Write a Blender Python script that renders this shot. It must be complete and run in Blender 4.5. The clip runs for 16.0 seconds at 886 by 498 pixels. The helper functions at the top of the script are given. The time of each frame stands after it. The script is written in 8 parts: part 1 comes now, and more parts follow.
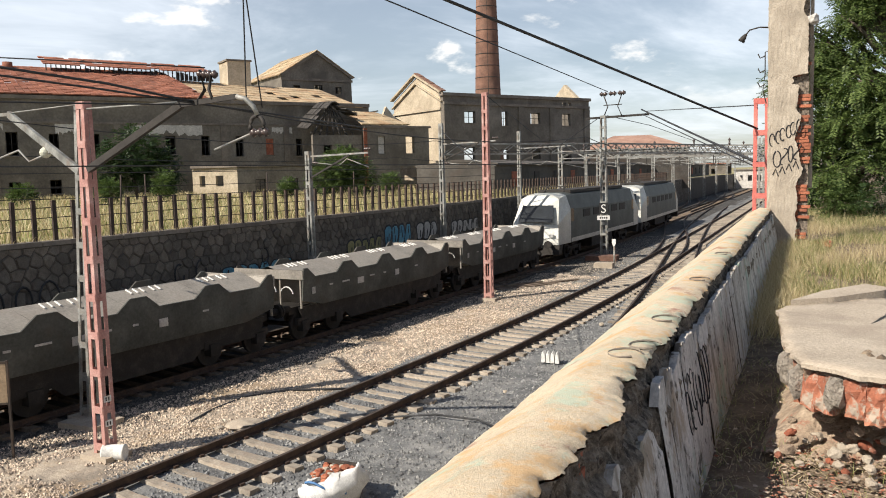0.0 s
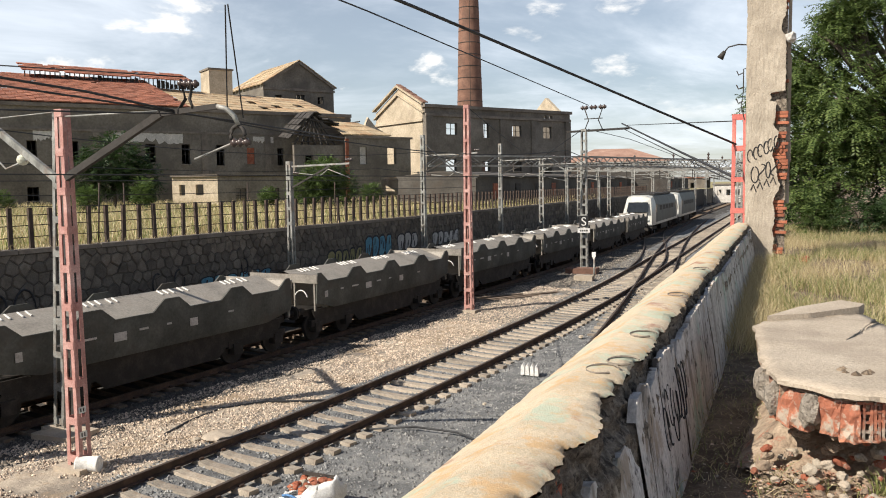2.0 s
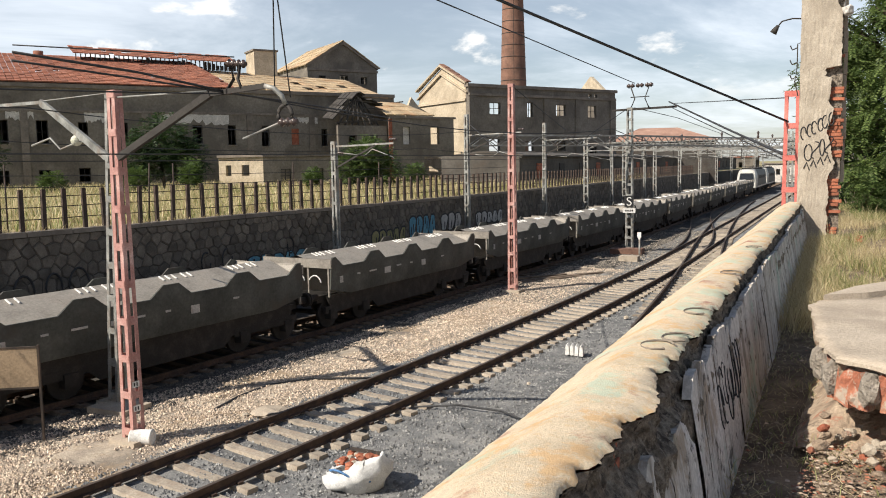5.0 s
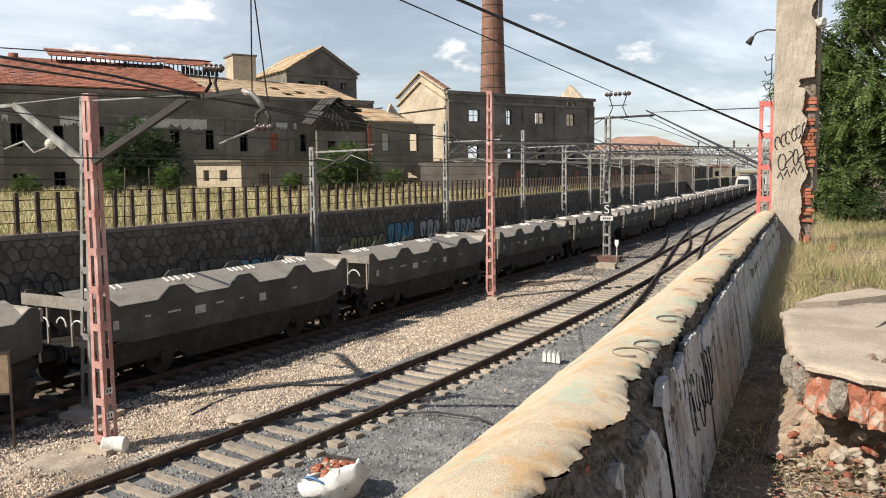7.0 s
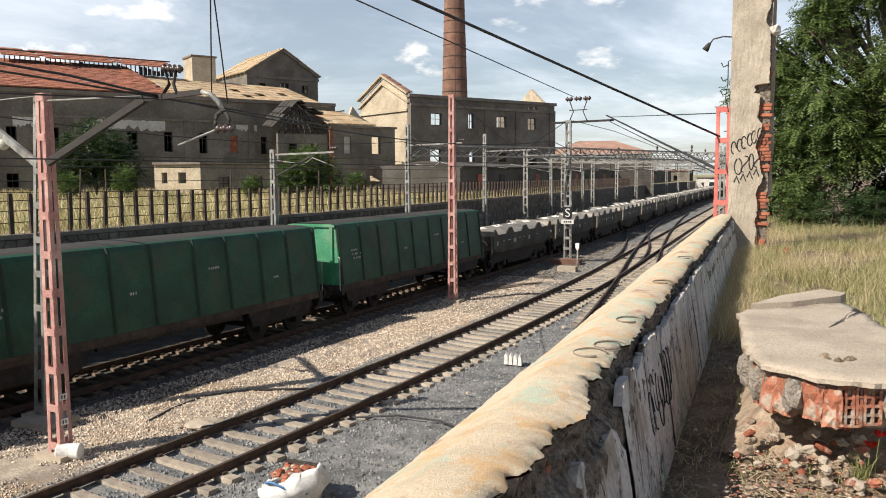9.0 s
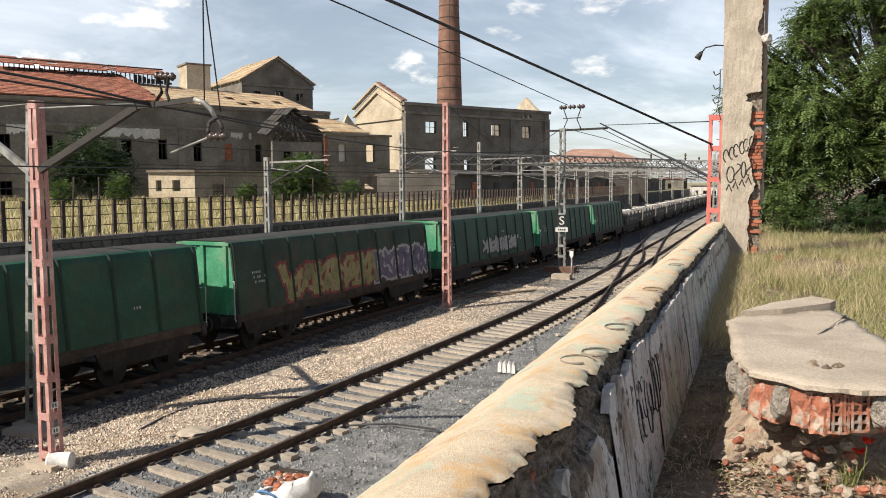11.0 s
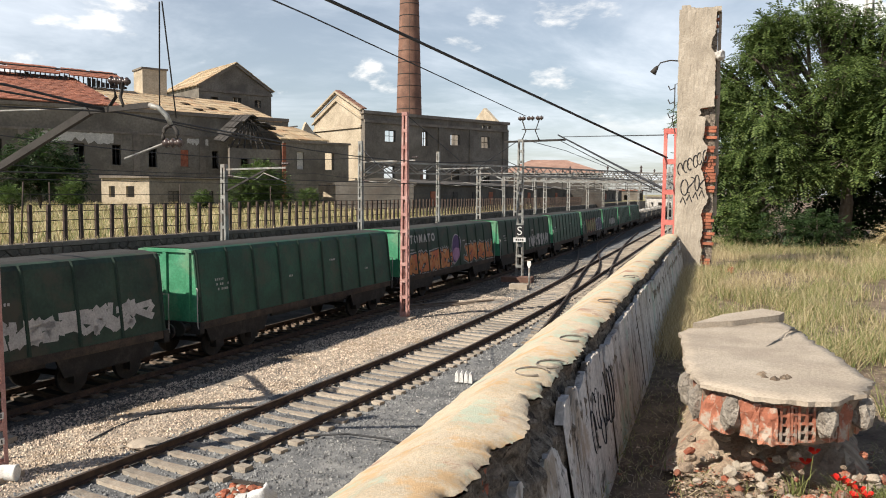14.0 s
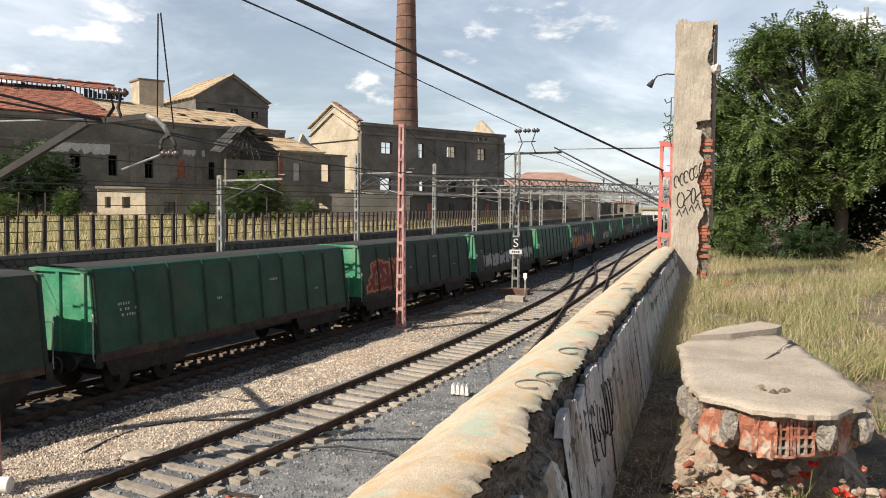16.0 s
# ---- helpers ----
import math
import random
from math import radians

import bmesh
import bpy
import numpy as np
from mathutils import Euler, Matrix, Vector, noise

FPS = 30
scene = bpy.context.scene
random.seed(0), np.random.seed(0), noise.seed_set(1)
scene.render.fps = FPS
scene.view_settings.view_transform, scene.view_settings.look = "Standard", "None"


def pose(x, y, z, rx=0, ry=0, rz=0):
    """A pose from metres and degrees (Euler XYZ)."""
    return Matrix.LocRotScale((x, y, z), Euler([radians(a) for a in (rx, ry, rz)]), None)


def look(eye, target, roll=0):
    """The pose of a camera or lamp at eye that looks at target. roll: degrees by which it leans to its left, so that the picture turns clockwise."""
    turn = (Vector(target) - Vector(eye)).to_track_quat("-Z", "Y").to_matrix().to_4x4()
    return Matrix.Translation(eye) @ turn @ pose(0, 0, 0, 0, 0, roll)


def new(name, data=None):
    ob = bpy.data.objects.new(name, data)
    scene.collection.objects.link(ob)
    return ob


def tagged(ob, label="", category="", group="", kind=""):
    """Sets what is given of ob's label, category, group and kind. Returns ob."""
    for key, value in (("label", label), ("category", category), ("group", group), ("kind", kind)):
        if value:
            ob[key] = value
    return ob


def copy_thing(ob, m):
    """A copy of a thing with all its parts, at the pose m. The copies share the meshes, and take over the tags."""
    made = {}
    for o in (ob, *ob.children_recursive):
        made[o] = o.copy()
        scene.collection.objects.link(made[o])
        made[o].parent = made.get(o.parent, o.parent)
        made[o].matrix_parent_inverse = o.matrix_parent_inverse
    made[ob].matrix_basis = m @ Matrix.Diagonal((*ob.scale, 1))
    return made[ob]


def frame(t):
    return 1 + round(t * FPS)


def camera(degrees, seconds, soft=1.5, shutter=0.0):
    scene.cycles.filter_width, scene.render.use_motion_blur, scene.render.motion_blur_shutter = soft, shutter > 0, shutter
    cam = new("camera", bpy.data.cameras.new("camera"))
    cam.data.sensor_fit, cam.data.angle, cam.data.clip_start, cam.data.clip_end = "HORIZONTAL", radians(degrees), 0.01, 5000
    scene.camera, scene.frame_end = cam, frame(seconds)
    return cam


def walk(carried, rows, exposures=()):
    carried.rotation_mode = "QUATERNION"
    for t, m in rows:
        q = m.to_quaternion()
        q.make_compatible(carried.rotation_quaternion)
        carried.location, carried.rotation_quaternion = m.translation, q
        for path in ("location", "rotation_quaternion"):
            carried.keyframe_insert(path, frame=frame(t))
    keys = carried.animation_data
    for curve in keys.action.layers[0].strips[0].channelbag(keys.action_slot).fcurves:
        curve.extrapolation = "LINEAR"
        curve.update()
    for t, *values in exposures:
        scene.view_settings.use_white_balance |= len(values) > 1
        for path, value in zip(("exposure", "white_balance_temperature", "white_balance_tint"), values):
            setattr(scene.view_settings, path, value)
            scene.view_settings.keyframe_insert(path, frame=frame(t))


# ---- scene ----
# The eye stands over a terrace beside a railway cutting; z = 0 is the top of the rails, +y runs along the tracks.
EYE = (0.0, 0.0, 5.07)
cam = camera(57.0, 16.0, 1.0, 0.0)
PATH = [
 (0.0, -0.004, -0.002, 5.076, 32.35, -5.20, 1.50),
 (0.5, 0.049, 0.032, 5.094, 31.72, -4.47, 1.28),
 (1.0, 0.045, 0.028, 5.100, 29.77, -3.78, 0.75),
 (1.5, 0.009, 0.008, 5.101, 30.15, -4.05, 0.95),
 (2.0, 0.001, 0.003, 5.094, 31.05, -4.45, 0.89),
 (2.5, -0.005, -0.001, 5.099, 31.82, -4.40, 0.70),
 (3.0, -0.004, -0.001, 5.093, 32.30, -4.23, 0.66),
 (3.5, -0.033, -0.022, 5.061, 32.93, -4.90, 1.00),
 (4.0, -0.043, -0.029, 5.071, 33.81, -5.51, 1.24),
 (6.5, -0.033, -0.023, 5.060, 33.72, -5.97, 0.56),
 (7.0, -0.020, -0.013, 5.068, 32.59, -5.33, 0.59),
 (7.5, -0.023, -0.015, 5.060, 31.58, -5.05, 0.52),
 (8.0, -0.026, -0.016, 5.064, 30.62, -5.00, 0.66),
 (8.5, -0.023, -0.014, 5.060, 30.02, -5.14, 0.41),
 (11.0, 0.013, 0.006, 5.053, 29.58, -4.56, 0.34),
 (11.5, 0.028, 0.013, 5.045, 28.15, -4.74, -0.10),
 (12.0, 0.014, 0.005, 5.049, 27.80, -4.96, -0.15),
 (12.5, 0.018, 0.008, 5.055, 27.61, -4.75, -0.11),
 (13.0, 0.015, 0.007, 5.059, 27.27, -4.41, -0.16),
 (13.5, 0.015, 0.007, 5.064, 27.01, -3.96, -0.40),
 (14.0, 0.023, 0.011, 5.066, 26.71, -3.92, -0.32),
 (14.5, 0.024, 0.011, 5.060, 26.37, -3.58, -0.41),
 (15.0, 0.003, 0.001, 5.067, 26.46, -3.47, -0.50),
 (15.5, -0.027, -0.014, 5.071, 27.12, -3.44, -0.44),
 (16.0, 0.005, 0.002, 5.068, 26.43, -3.09, -0.52),
]
walk(cam, [(t, pose(x, y, z, 90 + p, r, w)) for t, x, y, z, w, p, r in PATH])

# ---- light ----
SUN = Vector((0.47, 0.88, -0.86)).normalized()
sky_world = bpy.data.worlds.new("sky")
scene.world = sky_world
sky_world.use_nodes = True
nt = sky_world.node_tree
nt.nodes.clear()
w_out = nt.nodes.new("ShaderNodeOutputWorld")
w_bg = nt.nodes.new("ShaderNodeBackground")
w_sky = nt.nodes.new("ShaderNodeTexSky")
w_sky.sky_type, w_sky.sun_disc = "NISHITA", False
w_sky.sun_elevation = math.asin(-SUN.z)
w_sky.sun_rotation = math.atan2(-SUN.x, -SUN.y)
w_sky.dust_density, w_sky.air_density = 0.7, 1.0
w_tc = nt.nodes.new("ShaderNodeTexCoord")
# thin high cloud and a few cumulus near the horizon
w_sep = nt.nodes.new("ShaderNodeSeparateXYZ")
nt.links.new(w_tc.outputs["Generated"], w_sep.inputs[0])


def w_math(op, a, b):
    n = nt.nodes.new("ShaderNodeMath")
    n.operation = op
    for i, v in enumerate((a, b)):
        if isinstance(v, (int, float)):
            n.inputs[i].default_value = v
        else:
            nt.links.new(v, n.inputs[i])
    return n.outputs[0]


def w_noise(vec, scale, detail, rough, dist=0.0):
    n = nt.nodes.new("ShaderNodeTexNoise")
    n.inputs["Scale"].default_value, n.inputs["Detail"].default_value = scale, detail
    n.inputs["Roughness"].default_value, n.inputs["Distortion"].default_value = rough, dist
    nt.links.new(vec, n.inputs["Vector"])
    return n.outputs["Fac"]


def w_ramp(fac, a, b):
    n = nt.nodes.new("ShaderNodeMapRange")
    n.interpolation_type = "SMOOTHSTEP"
    n.inputs[1].default_value, n.inputs[2].default_value = a, b
    nt.links.new(fac, n.inputs[0])
    return n.outputs[0]


zc = w_math("ADD", w_math("MAXIMUM", w_sep.outputs[2], 0.0), 0.12)
flat = nt.nodes.new("ShaderNodeCombineXYZ")
nt.links.new(w_math("DIVIDE", w_sep.outputs[0], zc), flat.inputs[0])
nt.links.new(w_math("DIVIDE", w_sep.outputs[1], zc), flat.inputs[1])
veil = w_ramp(w_noise(flat.outputs[0], 0.55, 7, 0.62, 0.6), 0.38, 0.78)
stretch = nt.nodes.new("ShaderNodeMapping")
stretch.inputs["Scale"].default_value = (1.0, 1.0, 2.3)
nt.links.new(w_tc.outputs["Generated"], stretch.inputs[0])
puff = w_ramp(w_noise(stretch.outputs[0], 6.5, 9, 0.56, 0.15), 0.545, 0.64)
band = w_math("MULTIPLY", w_ramp(w_sep.outputs[2], 0.06, 0.11), w_math("SUBTRACT", 1.0, w_ramp(w_sep.outputs[2], 0.20, 0.32)))
puff = w_math("MULTIPLY", puff, band)
tint = nt.nodes.new("ShaderNodeMixRGB")
tint.inputs[2].default_value = (13.0, 13.8, 14.9, 1)
# the veil lies thick towards the horizon and thins to open blue overhead
thin = w_math("SUBTRACT", 1.0, w_ramp(w_sep.outputs[2], 0.16, 0.62))
nt.links.new(w_math("ADD", w_math("MULTIPLY", w_math("MULTIPLY", veil, 0.68), w_math("ADD", w_math("MULTIPLY", thin, 0.85), 0.15)), w_math("MULTIPLY", thin, 0.22)), tint.inputs[0])
nt.links.new(w_sky.outputs[0], tint.inputs[1])
cum = nt.nodes.new("ShaderNodeMixRGB")
cum.inputs[2].default_value = (15.0, 14.6, 14.0, 1)
nt.links.new(w_math("MULTIPLY", puff, 0.85), cum.inputs[0])
nt.links.new(tint.outputs[0], cum.inputs[1])
nt.links.new(cum.outputs[0], w_bg.inputs[0])
w_bg.inputs[1].default_value = 0.066
nt.links.new(w_bg.outputs[0], w_out.inputs[0])

sun_data = bpy.data.lights.new("sun", "SUN")
sun_data.energy, sun_data.angle, sun_data.color = 5.0, radians(0.55), (1.0, 0.915, 0.79)
sun = new("sun", sun_data)
sun.matrix_world = look((0, 0, 60), Vector((0, 0, 60)) + SUN)
scene.view_settings.exposure = 0.42


# ---- materials ----
def mat(name, base, dark=None, light=None, scale=3.0, fine=40.0, rough=0.85, metal=0.0, bump=0.3, bump_scale=None, stain=None, stain_scale=0.6, stain_amount=0.5,
        per_piece=0.0, streak=0.0, coat=0.0, patches=()):
    """A worn surface: a broad mottling between dark and light, fine grain, stains, and relief, in metres of the object's own space."""
    m = bpy.data.materials.new(name)
    m.use_nodes = True
    t = m.node_tree
    b = t.nodes["Principled BSDF"]
    dark = dark or tuple(c * 0.72 for c in base)
    light = light or tuple(min(1, c * 1.22) for c in base)
    tc = t.nodes.new("ShaderNodeTexCoord")
    vec = tc.outputs["Object"]
    if streak:
        mp = t.nodes.new("ShaderNodeMapping")
        mp.inputs["Scale"].default_value = (1, 1, streak)
        t.links.new(vec, mp.inputs[0])
        vec = mp.outputs[0]

    def noise_tex(s, d, v=vec, r=0.6):
        n = t.nodes.new("ShaderNodeTexNoise")
        n.inputs["Scale"].default_value, n.inputs["Detail"].default_value, n.inputs["Roughness"].default_value = s, d, r
        t.links.new(v, n.inputs["Vector"])
        return n.outputs["Fac"]

    def ramp(fac, cols):
        n = t.nodes.new("ShaderNodeValToRGB")
        for i, (p, c) in enumerate(cols):
            e = n.color_ramp.elements[i] if i < 2 else n.color_ramp.elements.new(p)
            e.position, e.color = p, (*c, 1)
        t.links.new(fac, n.inputs[0])
        return n.outputs[0]

    def mix(fac, a, c, kind="MIX"):
        n = t.nodes.new("ShaderNodeMixRGB")
        n.blend_type = kind
        for i, v in enumerate((fac, a, c)):
            if isinstance(v, (int, float)):
                n.inputs[i].default_value = v
            elif isinstance(v, tuple):
                n.inputs[i].default_value = (*v, 1)
            else:
                t.links.new(v, n.inputs[i])
        return n.outputs[0]

    col = ramp(noise_tex(scale, 6), [(0.30, dark), (0.72, light), (0.5, base)])
    grain = noise_tex(fine, 4, tc.outputs["Object"])
    col = mix(0.55, col, ramp(grain, [(0.3, (0.55, 0.55, 0.55)), (0.7, (1.3, 1.3, 1.3))]), "MULTIPLY")
    if stain:
        col = mix(ramp(noise_tex(stain_scale, 8, vec, 0.68), [(0.5, (0, 0, 0)), (0.62, (stain_amount,) * 3)]), col, stain)
    for i, (colour, p_scale, low, amount) in enumerate(patches):
        shift = t.nodes.new("ShaderNodeMapping")
        shift.inputs["Location"].default_value = (7.3 * i + 3.1, 2.7 * i, 1.9 * i)
        t.links.new(tc.outputs["Object"], shift.inputs[0])
        col = mix(ramp(noise_tex(p_scale, 9, shift.outputs[0], 0.7), [(low, (0, 0, 0)), (low + 0.07, (amount,) * 3)]), col, colour)
    if per_piece:
        inf = t.nodes.new("ShaderNodeObjectInfo")
        geo = t.nodes.new("ShaderNodeNewGeometry")
        add = t.nodes.new("ShaderNodeMath")
        add.operation = "ADD"
        t.links.new(inf.outputs["Random"], add.inputs[0])
        t.links.new(geo.outputs["Random Per Island"], add.inputs[1])
        fr = t.nodes.new("ShaderNodeMath")
        fr.operation = "FRACT"
        t.links.new(add.outputs[0], fr.inputs[0])
        lo, hi = 1 - per_piece, 1 + per_piece
        col = mix(1.0, col, ramp(fr.outputs[0], [(0.0, (lo, lo, lo)), (1.0, (hi, hi * 0.98, hi * 0.95))]), "MULTIPLY")
    t.links.new(col, b.inputs["Base Color"])
    b.inputs["Roughness"].default_value, b.inputs["Metallic"].default_value = rough, metal
    if coat:
        b.inputs["Coat Weight"].default_value = coat
    if bump:
        bp = t.nodes.new("ShaderNodeBump")
        bp.inputs["Strength"].default_value, bp.inputs["Distance"].default_value = bump, 0.03
        t.links.new(noise_tex(bump_scale or fine * 0.5, 8, tc.outputs["Object"]), bp.inputs["Height"])
        t.links.new(bp.outputs[0], b.inputs["Normal"])
    return m


def leaf_mat(name, dark, light, trans=0.35):
    m = bpy.data.materials.new(name)
    m.use_nodes = True
    t = m.node_tree
    b = t.nodes["Principled BSDF"]
    g = t.nodes.new("ShaderNodeNewGeometry")
    r = t.nodes.new("ShaderNodeValToRGB")
    r.color_ramp.elements[0].color, r.color_ramp.elements[1].color = (*dark, 1), (*light, 1)
    t.links.new(g.outputs["Random Per Island"], r.inputs[0])
    t.links.new(r.outputs[0], b.inputs["Base Color"])
    b.inputs["Roughness"].default_value = 0.55
    tr = t.nodes.new("ShaderNodeBsdfTranslucent")
    t.links.new(r.outputs[0], tr.inputs[0])
    mx = t.nodes.new("ShaderNodeMixShader")
    mx.inputs[0].default_value = trans
    t.links.new(b.outputs[0], mx.inputs[1])
    t.links.new(tr.outputs[0], mx.inputs[2])
    t.links.new(mx.outputs[0], t.nodes["Material Output"].inputs[0])
    return m


BALLAST = mat("ballast", (0.43, 0.365, 0.29), (0.20, 0.17, 0.145), (0.64, 0.55, 0.44), 1.2, 26, 0.95, bump=0.9, bump_scale=16, stain=(0.14, 0.12, 0.10), stain_scale=0.5, patches=(((0.34, 0.25, 0.16), 0.45, 0.50, 0.8),))
# Dark track bed, deepened further to hold the train's shade in its colour.
BALLAST_SHADED = mat("train_shade_ballast", (0.058, 0.053, 0.048), (0.03, 0.028, 0.025), (0.11, 0.102, 0.092), 1.5, 26, 0.95, bump=0.9, bump_scale=18)
BALLAST_GREY = mat("grey_ballast", (0.17, 0.172, 0.172), (0.085, 0.087, 0.09), (0.31, 0.305, 0.29), 1.5, 28, 0.95, bump=0.9, bump_scale=18)
STONE_TAN = mat("tan_ballast_stone", (0.50, 0.41, 0.325), (0.28, 0.23, 0.19), (0.72, 0.62, 0.51), 6, 50, 0.9, per_piece=0.45)
STONE_GREY = mat("grey_ballast_stone", (0.19, 0.195, 0.2), (0.11, 0.11, 0.12), (0.32, 0.32, 0.31), 6, 50, 0.9, per_piece=0.45)
CRUMBLE = mat("crumbled_mortar_and_brick", (0.36, 0.275, 0.20), (0.20, 0.145, 0.105), (0.50, 0.40, 0.30), 6, 50, 0.95, bump=0.9, bump_scale=26, patches=(((0.36, 0.15, 0.095), 7.0, 0.56, 0.8), ((0.14, 0.105, 0.08), 9.0, 0.58, 0.8)))
SOIL = mat("dry_soil", (0.20, 0.147, 0.102), (0.085, 0.063, 0.045), (0.33, 0.255, 0.18), 3.5, 55, 0.95, bump=0.9, bump_scale=30, stain=(0.10, 0.07, 0.048), stain_scale=2.4, patches=(((0.33, 0.26, 0.185), 5.0, 0.55, 0.7), ((0.045, 0.04, 0.03), 14.0, 0.58, 0.8)))
FIELD = mat("dry_field", (0.33, 0.28, 0.14), (0.20, 0.18, 0.08), (0.48, 0.42, 0.24), 0.5, 9, 0.95, bump=0.6, bump_scale=6, stain=(0.14, 0.16, 0.05), stain_scale=0.25)
# Dirty grey render, its tone lowered to carry the facades' shade; ochre takes sunlit faces.
RENDER_GREY = mat("shaded_dirty_grey_render", (0.185, 0.163, 0.136), (0.12, 0.104, 0.087), (0.25, 0.222, 0.188), 0.35, 5, 0.92, bump=0.35, bump_scale=3, stain=(0.095, 0.083, 0.07), stain_scale=0.22, stain_amount=0.7)
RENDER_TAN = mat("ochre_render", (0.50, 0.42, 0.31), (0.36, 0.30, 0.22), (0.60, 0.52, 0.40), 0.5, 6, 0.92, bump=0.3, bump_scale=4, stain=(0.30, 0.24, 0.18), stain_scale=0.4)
RENDER_WHITE = mat("flaked_white_plaster", (0.56, 0.53, 0.49), None, None, 1.5, 9, 0.9, bump=0.3)
STONE_TRIM = mat("weathered_trim", (0.21, 0.18, 0.15), None, None, 0.8, 8, 0.9, bump=0.3, stain=(0.09, 0.075, 0.065), stain_scale=0.5)
FADED_TILE = mat("faded_roof_tile", (0.36, 0.215, 0.16), (0.27, 0.155, 0.115), (0.45, 0.29, 0.22), 0.6, 8, 0.9, bump=0.3)
# Render kept near black: the shed wall's shade is in its colour.
SHADE_RENDER = mat("shade_dark_render", (0.085, 0.077, 0.068), (0.05, 0.045, 0.04), (0.13, 0.118, 0.105), 0.3, 5, 0.93, bump=0.3, bump_scale=3, stain=(0.06, 0.045, 0.036), stain_scale=0.25, stain_amount=0.8)
TILE_RED = mat("red_roof_tile", (0.33, 0.125, 0.075), (0.22, 0.085, 0.055), (0.44, 0.19, 0.115), 0.8, 8, 0.9, bump=0.3, stain=(0.22, 0.10, 0.07), stain_scale=0.4, per_piece=0.25)
ROOF_TAN = mat("bleached_roof_sheet", (0.46, 0.35, 0.22), (0.34, 0.25, 0.16), (0.56, 0.46, 0.32), 0.5, 6, 0.9, bump=0.4, stain=(0.40, 0.20, 0.10), stain_scale=0.35, per_piece=0.15)
BRICK = mat("red_brick", (0.33, 0.105, 0.058), (0.23, 0.07, 0.042), (0.43, 0.18, 0.105), 3, 40, 0.9, bump=0.4, per_piece=0.25)
CHIMNEY_BRICK = mat("sooty_chimney_brick", (0.215, 0.115, 0.082), (0.145, 0.078, 0.056), (0.29, 0.165, 0.118), 0.6, 8, 0.9, bump=0.35, bump_scale=5, stain=(0.11, 0.07, 0.055), stain_scale=0.4, per_piece=0.15)
RUBBLE = mat("rubble_stone", (0.135, 0.116, 0.097), (0.085, 0.073, 0.06), (0.19, 0.168, 0.143), 2.5, 24, 0.92, bump=0.5, bump_scale=12, per_piece=0.28)
MORTAR = mat("dark_mortar", (0.085, 0.074, 0.063), None, None, 2, 20, 0.95, bump=0.5, stain=(0.055, 0.048, 0.04), stain_scale=0.5)
PLASTER = mat("lime_plaster", (0.43, 0.37, 0.295), (0.31, 0.265, 0.21), (0.53, 0.465, 0.38), 2.4, 46, 0.92, bump=0.45, bump_scale=22, stain=(0.33, 0.28, 0.22), stain_scale=1.3, stain_amount=0.5)
COPING = mat("lichened_plaster", (0.63, 0.52, 0.375), (0.50, 0.41, 0.29), (0.72, 0.615, 0.465), 3.0, 120, 0.95, bump=0.35, bump_scale=170, stain=(0.42, 0.34, 0.25), stain_scale=3.0, stain_amount=0.5,
             patches=(((0.58, 0.34, 0.14), 3.6, 0.525, 0.65), ((0.40, 0.51, 0.41), 2.4, 0.515, 0.65), ((0.30, 0.11, 0.085), 1.6, 0.60, 0.85), ((0.52, 0.36, 0.20), 20.0, 0.53, 0.45), ((0.34, 0.285, 0.23), 26.0, 0.60, 0.4)))
PLASTER_SIDE = mat("peeling_wall_paint", (0.58, 0.54, 0.50), (0.43, 0.395, 0.36), (0.71, 0.67, 0.63), 3.0, 34, 0.9, bump=0.5, bump_scale=16, stain=(0.20, 0.17, 0.14), stain_scale=5.0, stain_amount=0.85, streak=0.18,
                   patches=(((0.30, 0.46, 0.38), 1.3, 0.56, 0.6), ((0.33, 0.25, 0.17), 2.2, 0.55, 0.7), ((0.06, 0.048, 0.038), 7.0, 0.56, 0.9)))
CORE = mat("broken_wall_core", (0.27, 0.22, 0.17), (0.09, 0.074, 0.06), (0.46, 0.395, 0.32), 24, 150, 0.95, bump=1.0, bump_scale=90, patches=(((0.05, 0.04, 0.033), 13.0, 0.53, 0.85), ((0.42, 0.36, 0.29), 34.0, 0.58, 0.75)))
CONCRETE = mat("worn_concrete", (0.44, 0.37, 0.29), (0.33, 0.275, 0.215), (0.53, 0.455, 0.365), 1.4, 60, 0.9, bump=0.35, bump_scale=40, stain=(0.27, 0.22, 0.175), stain_scale=1.6, stain_amount=0.45)
LUMP = mat("grey_mortar_lump", (0.33, 0.29, 0.24), (0.19, 0.165, 0.14), (0.45, 0.40, 0.34), 9, 60, 0.95, bump=1.0, bump_scale=40, patches=(((0.08, 0.066, 0.055), 14.0, 0.56, 0.8),))
OLD_BRICK = mat("mortar_smeared_brick", (0.34, 0.125, 0.075), (0.24, 0.085, 0.052), (0.43, 0.19, 0.115), 4, 50, 0.92, bump=0.5, per_piece=0.25, patches=(((0.38, 0.335, 0.28), 8.0, 0.50, 0.9), ((0.17, 0.13, 0.10), 12.0, 0.56, 0.7)))
SLEEPER = mat("concrete_sleeper", (0.35, 0.305, 0.25), (0.23, 0.20, 0.165), (0.46, 0.41, 0.345), 3, 30, 0.92, bump=0.4, stain=(0.20, 0.14, 0.10), stain_scale=2.5, per_piece=0.25)
RAIL_RUST = mat("rusted_rail", (0.075, 0.048, 0.036), (0.045, 0.03, 0.025), (0.13, 0.08, 0.055), 4, 50, 0.8, 0.2, bump=0.2)
RAIL_TOP = mat("worn_rail_head", (0.10, 0.075, 0.06), None, None, 5, 60, 0.65, 0.4, bump=0.05)
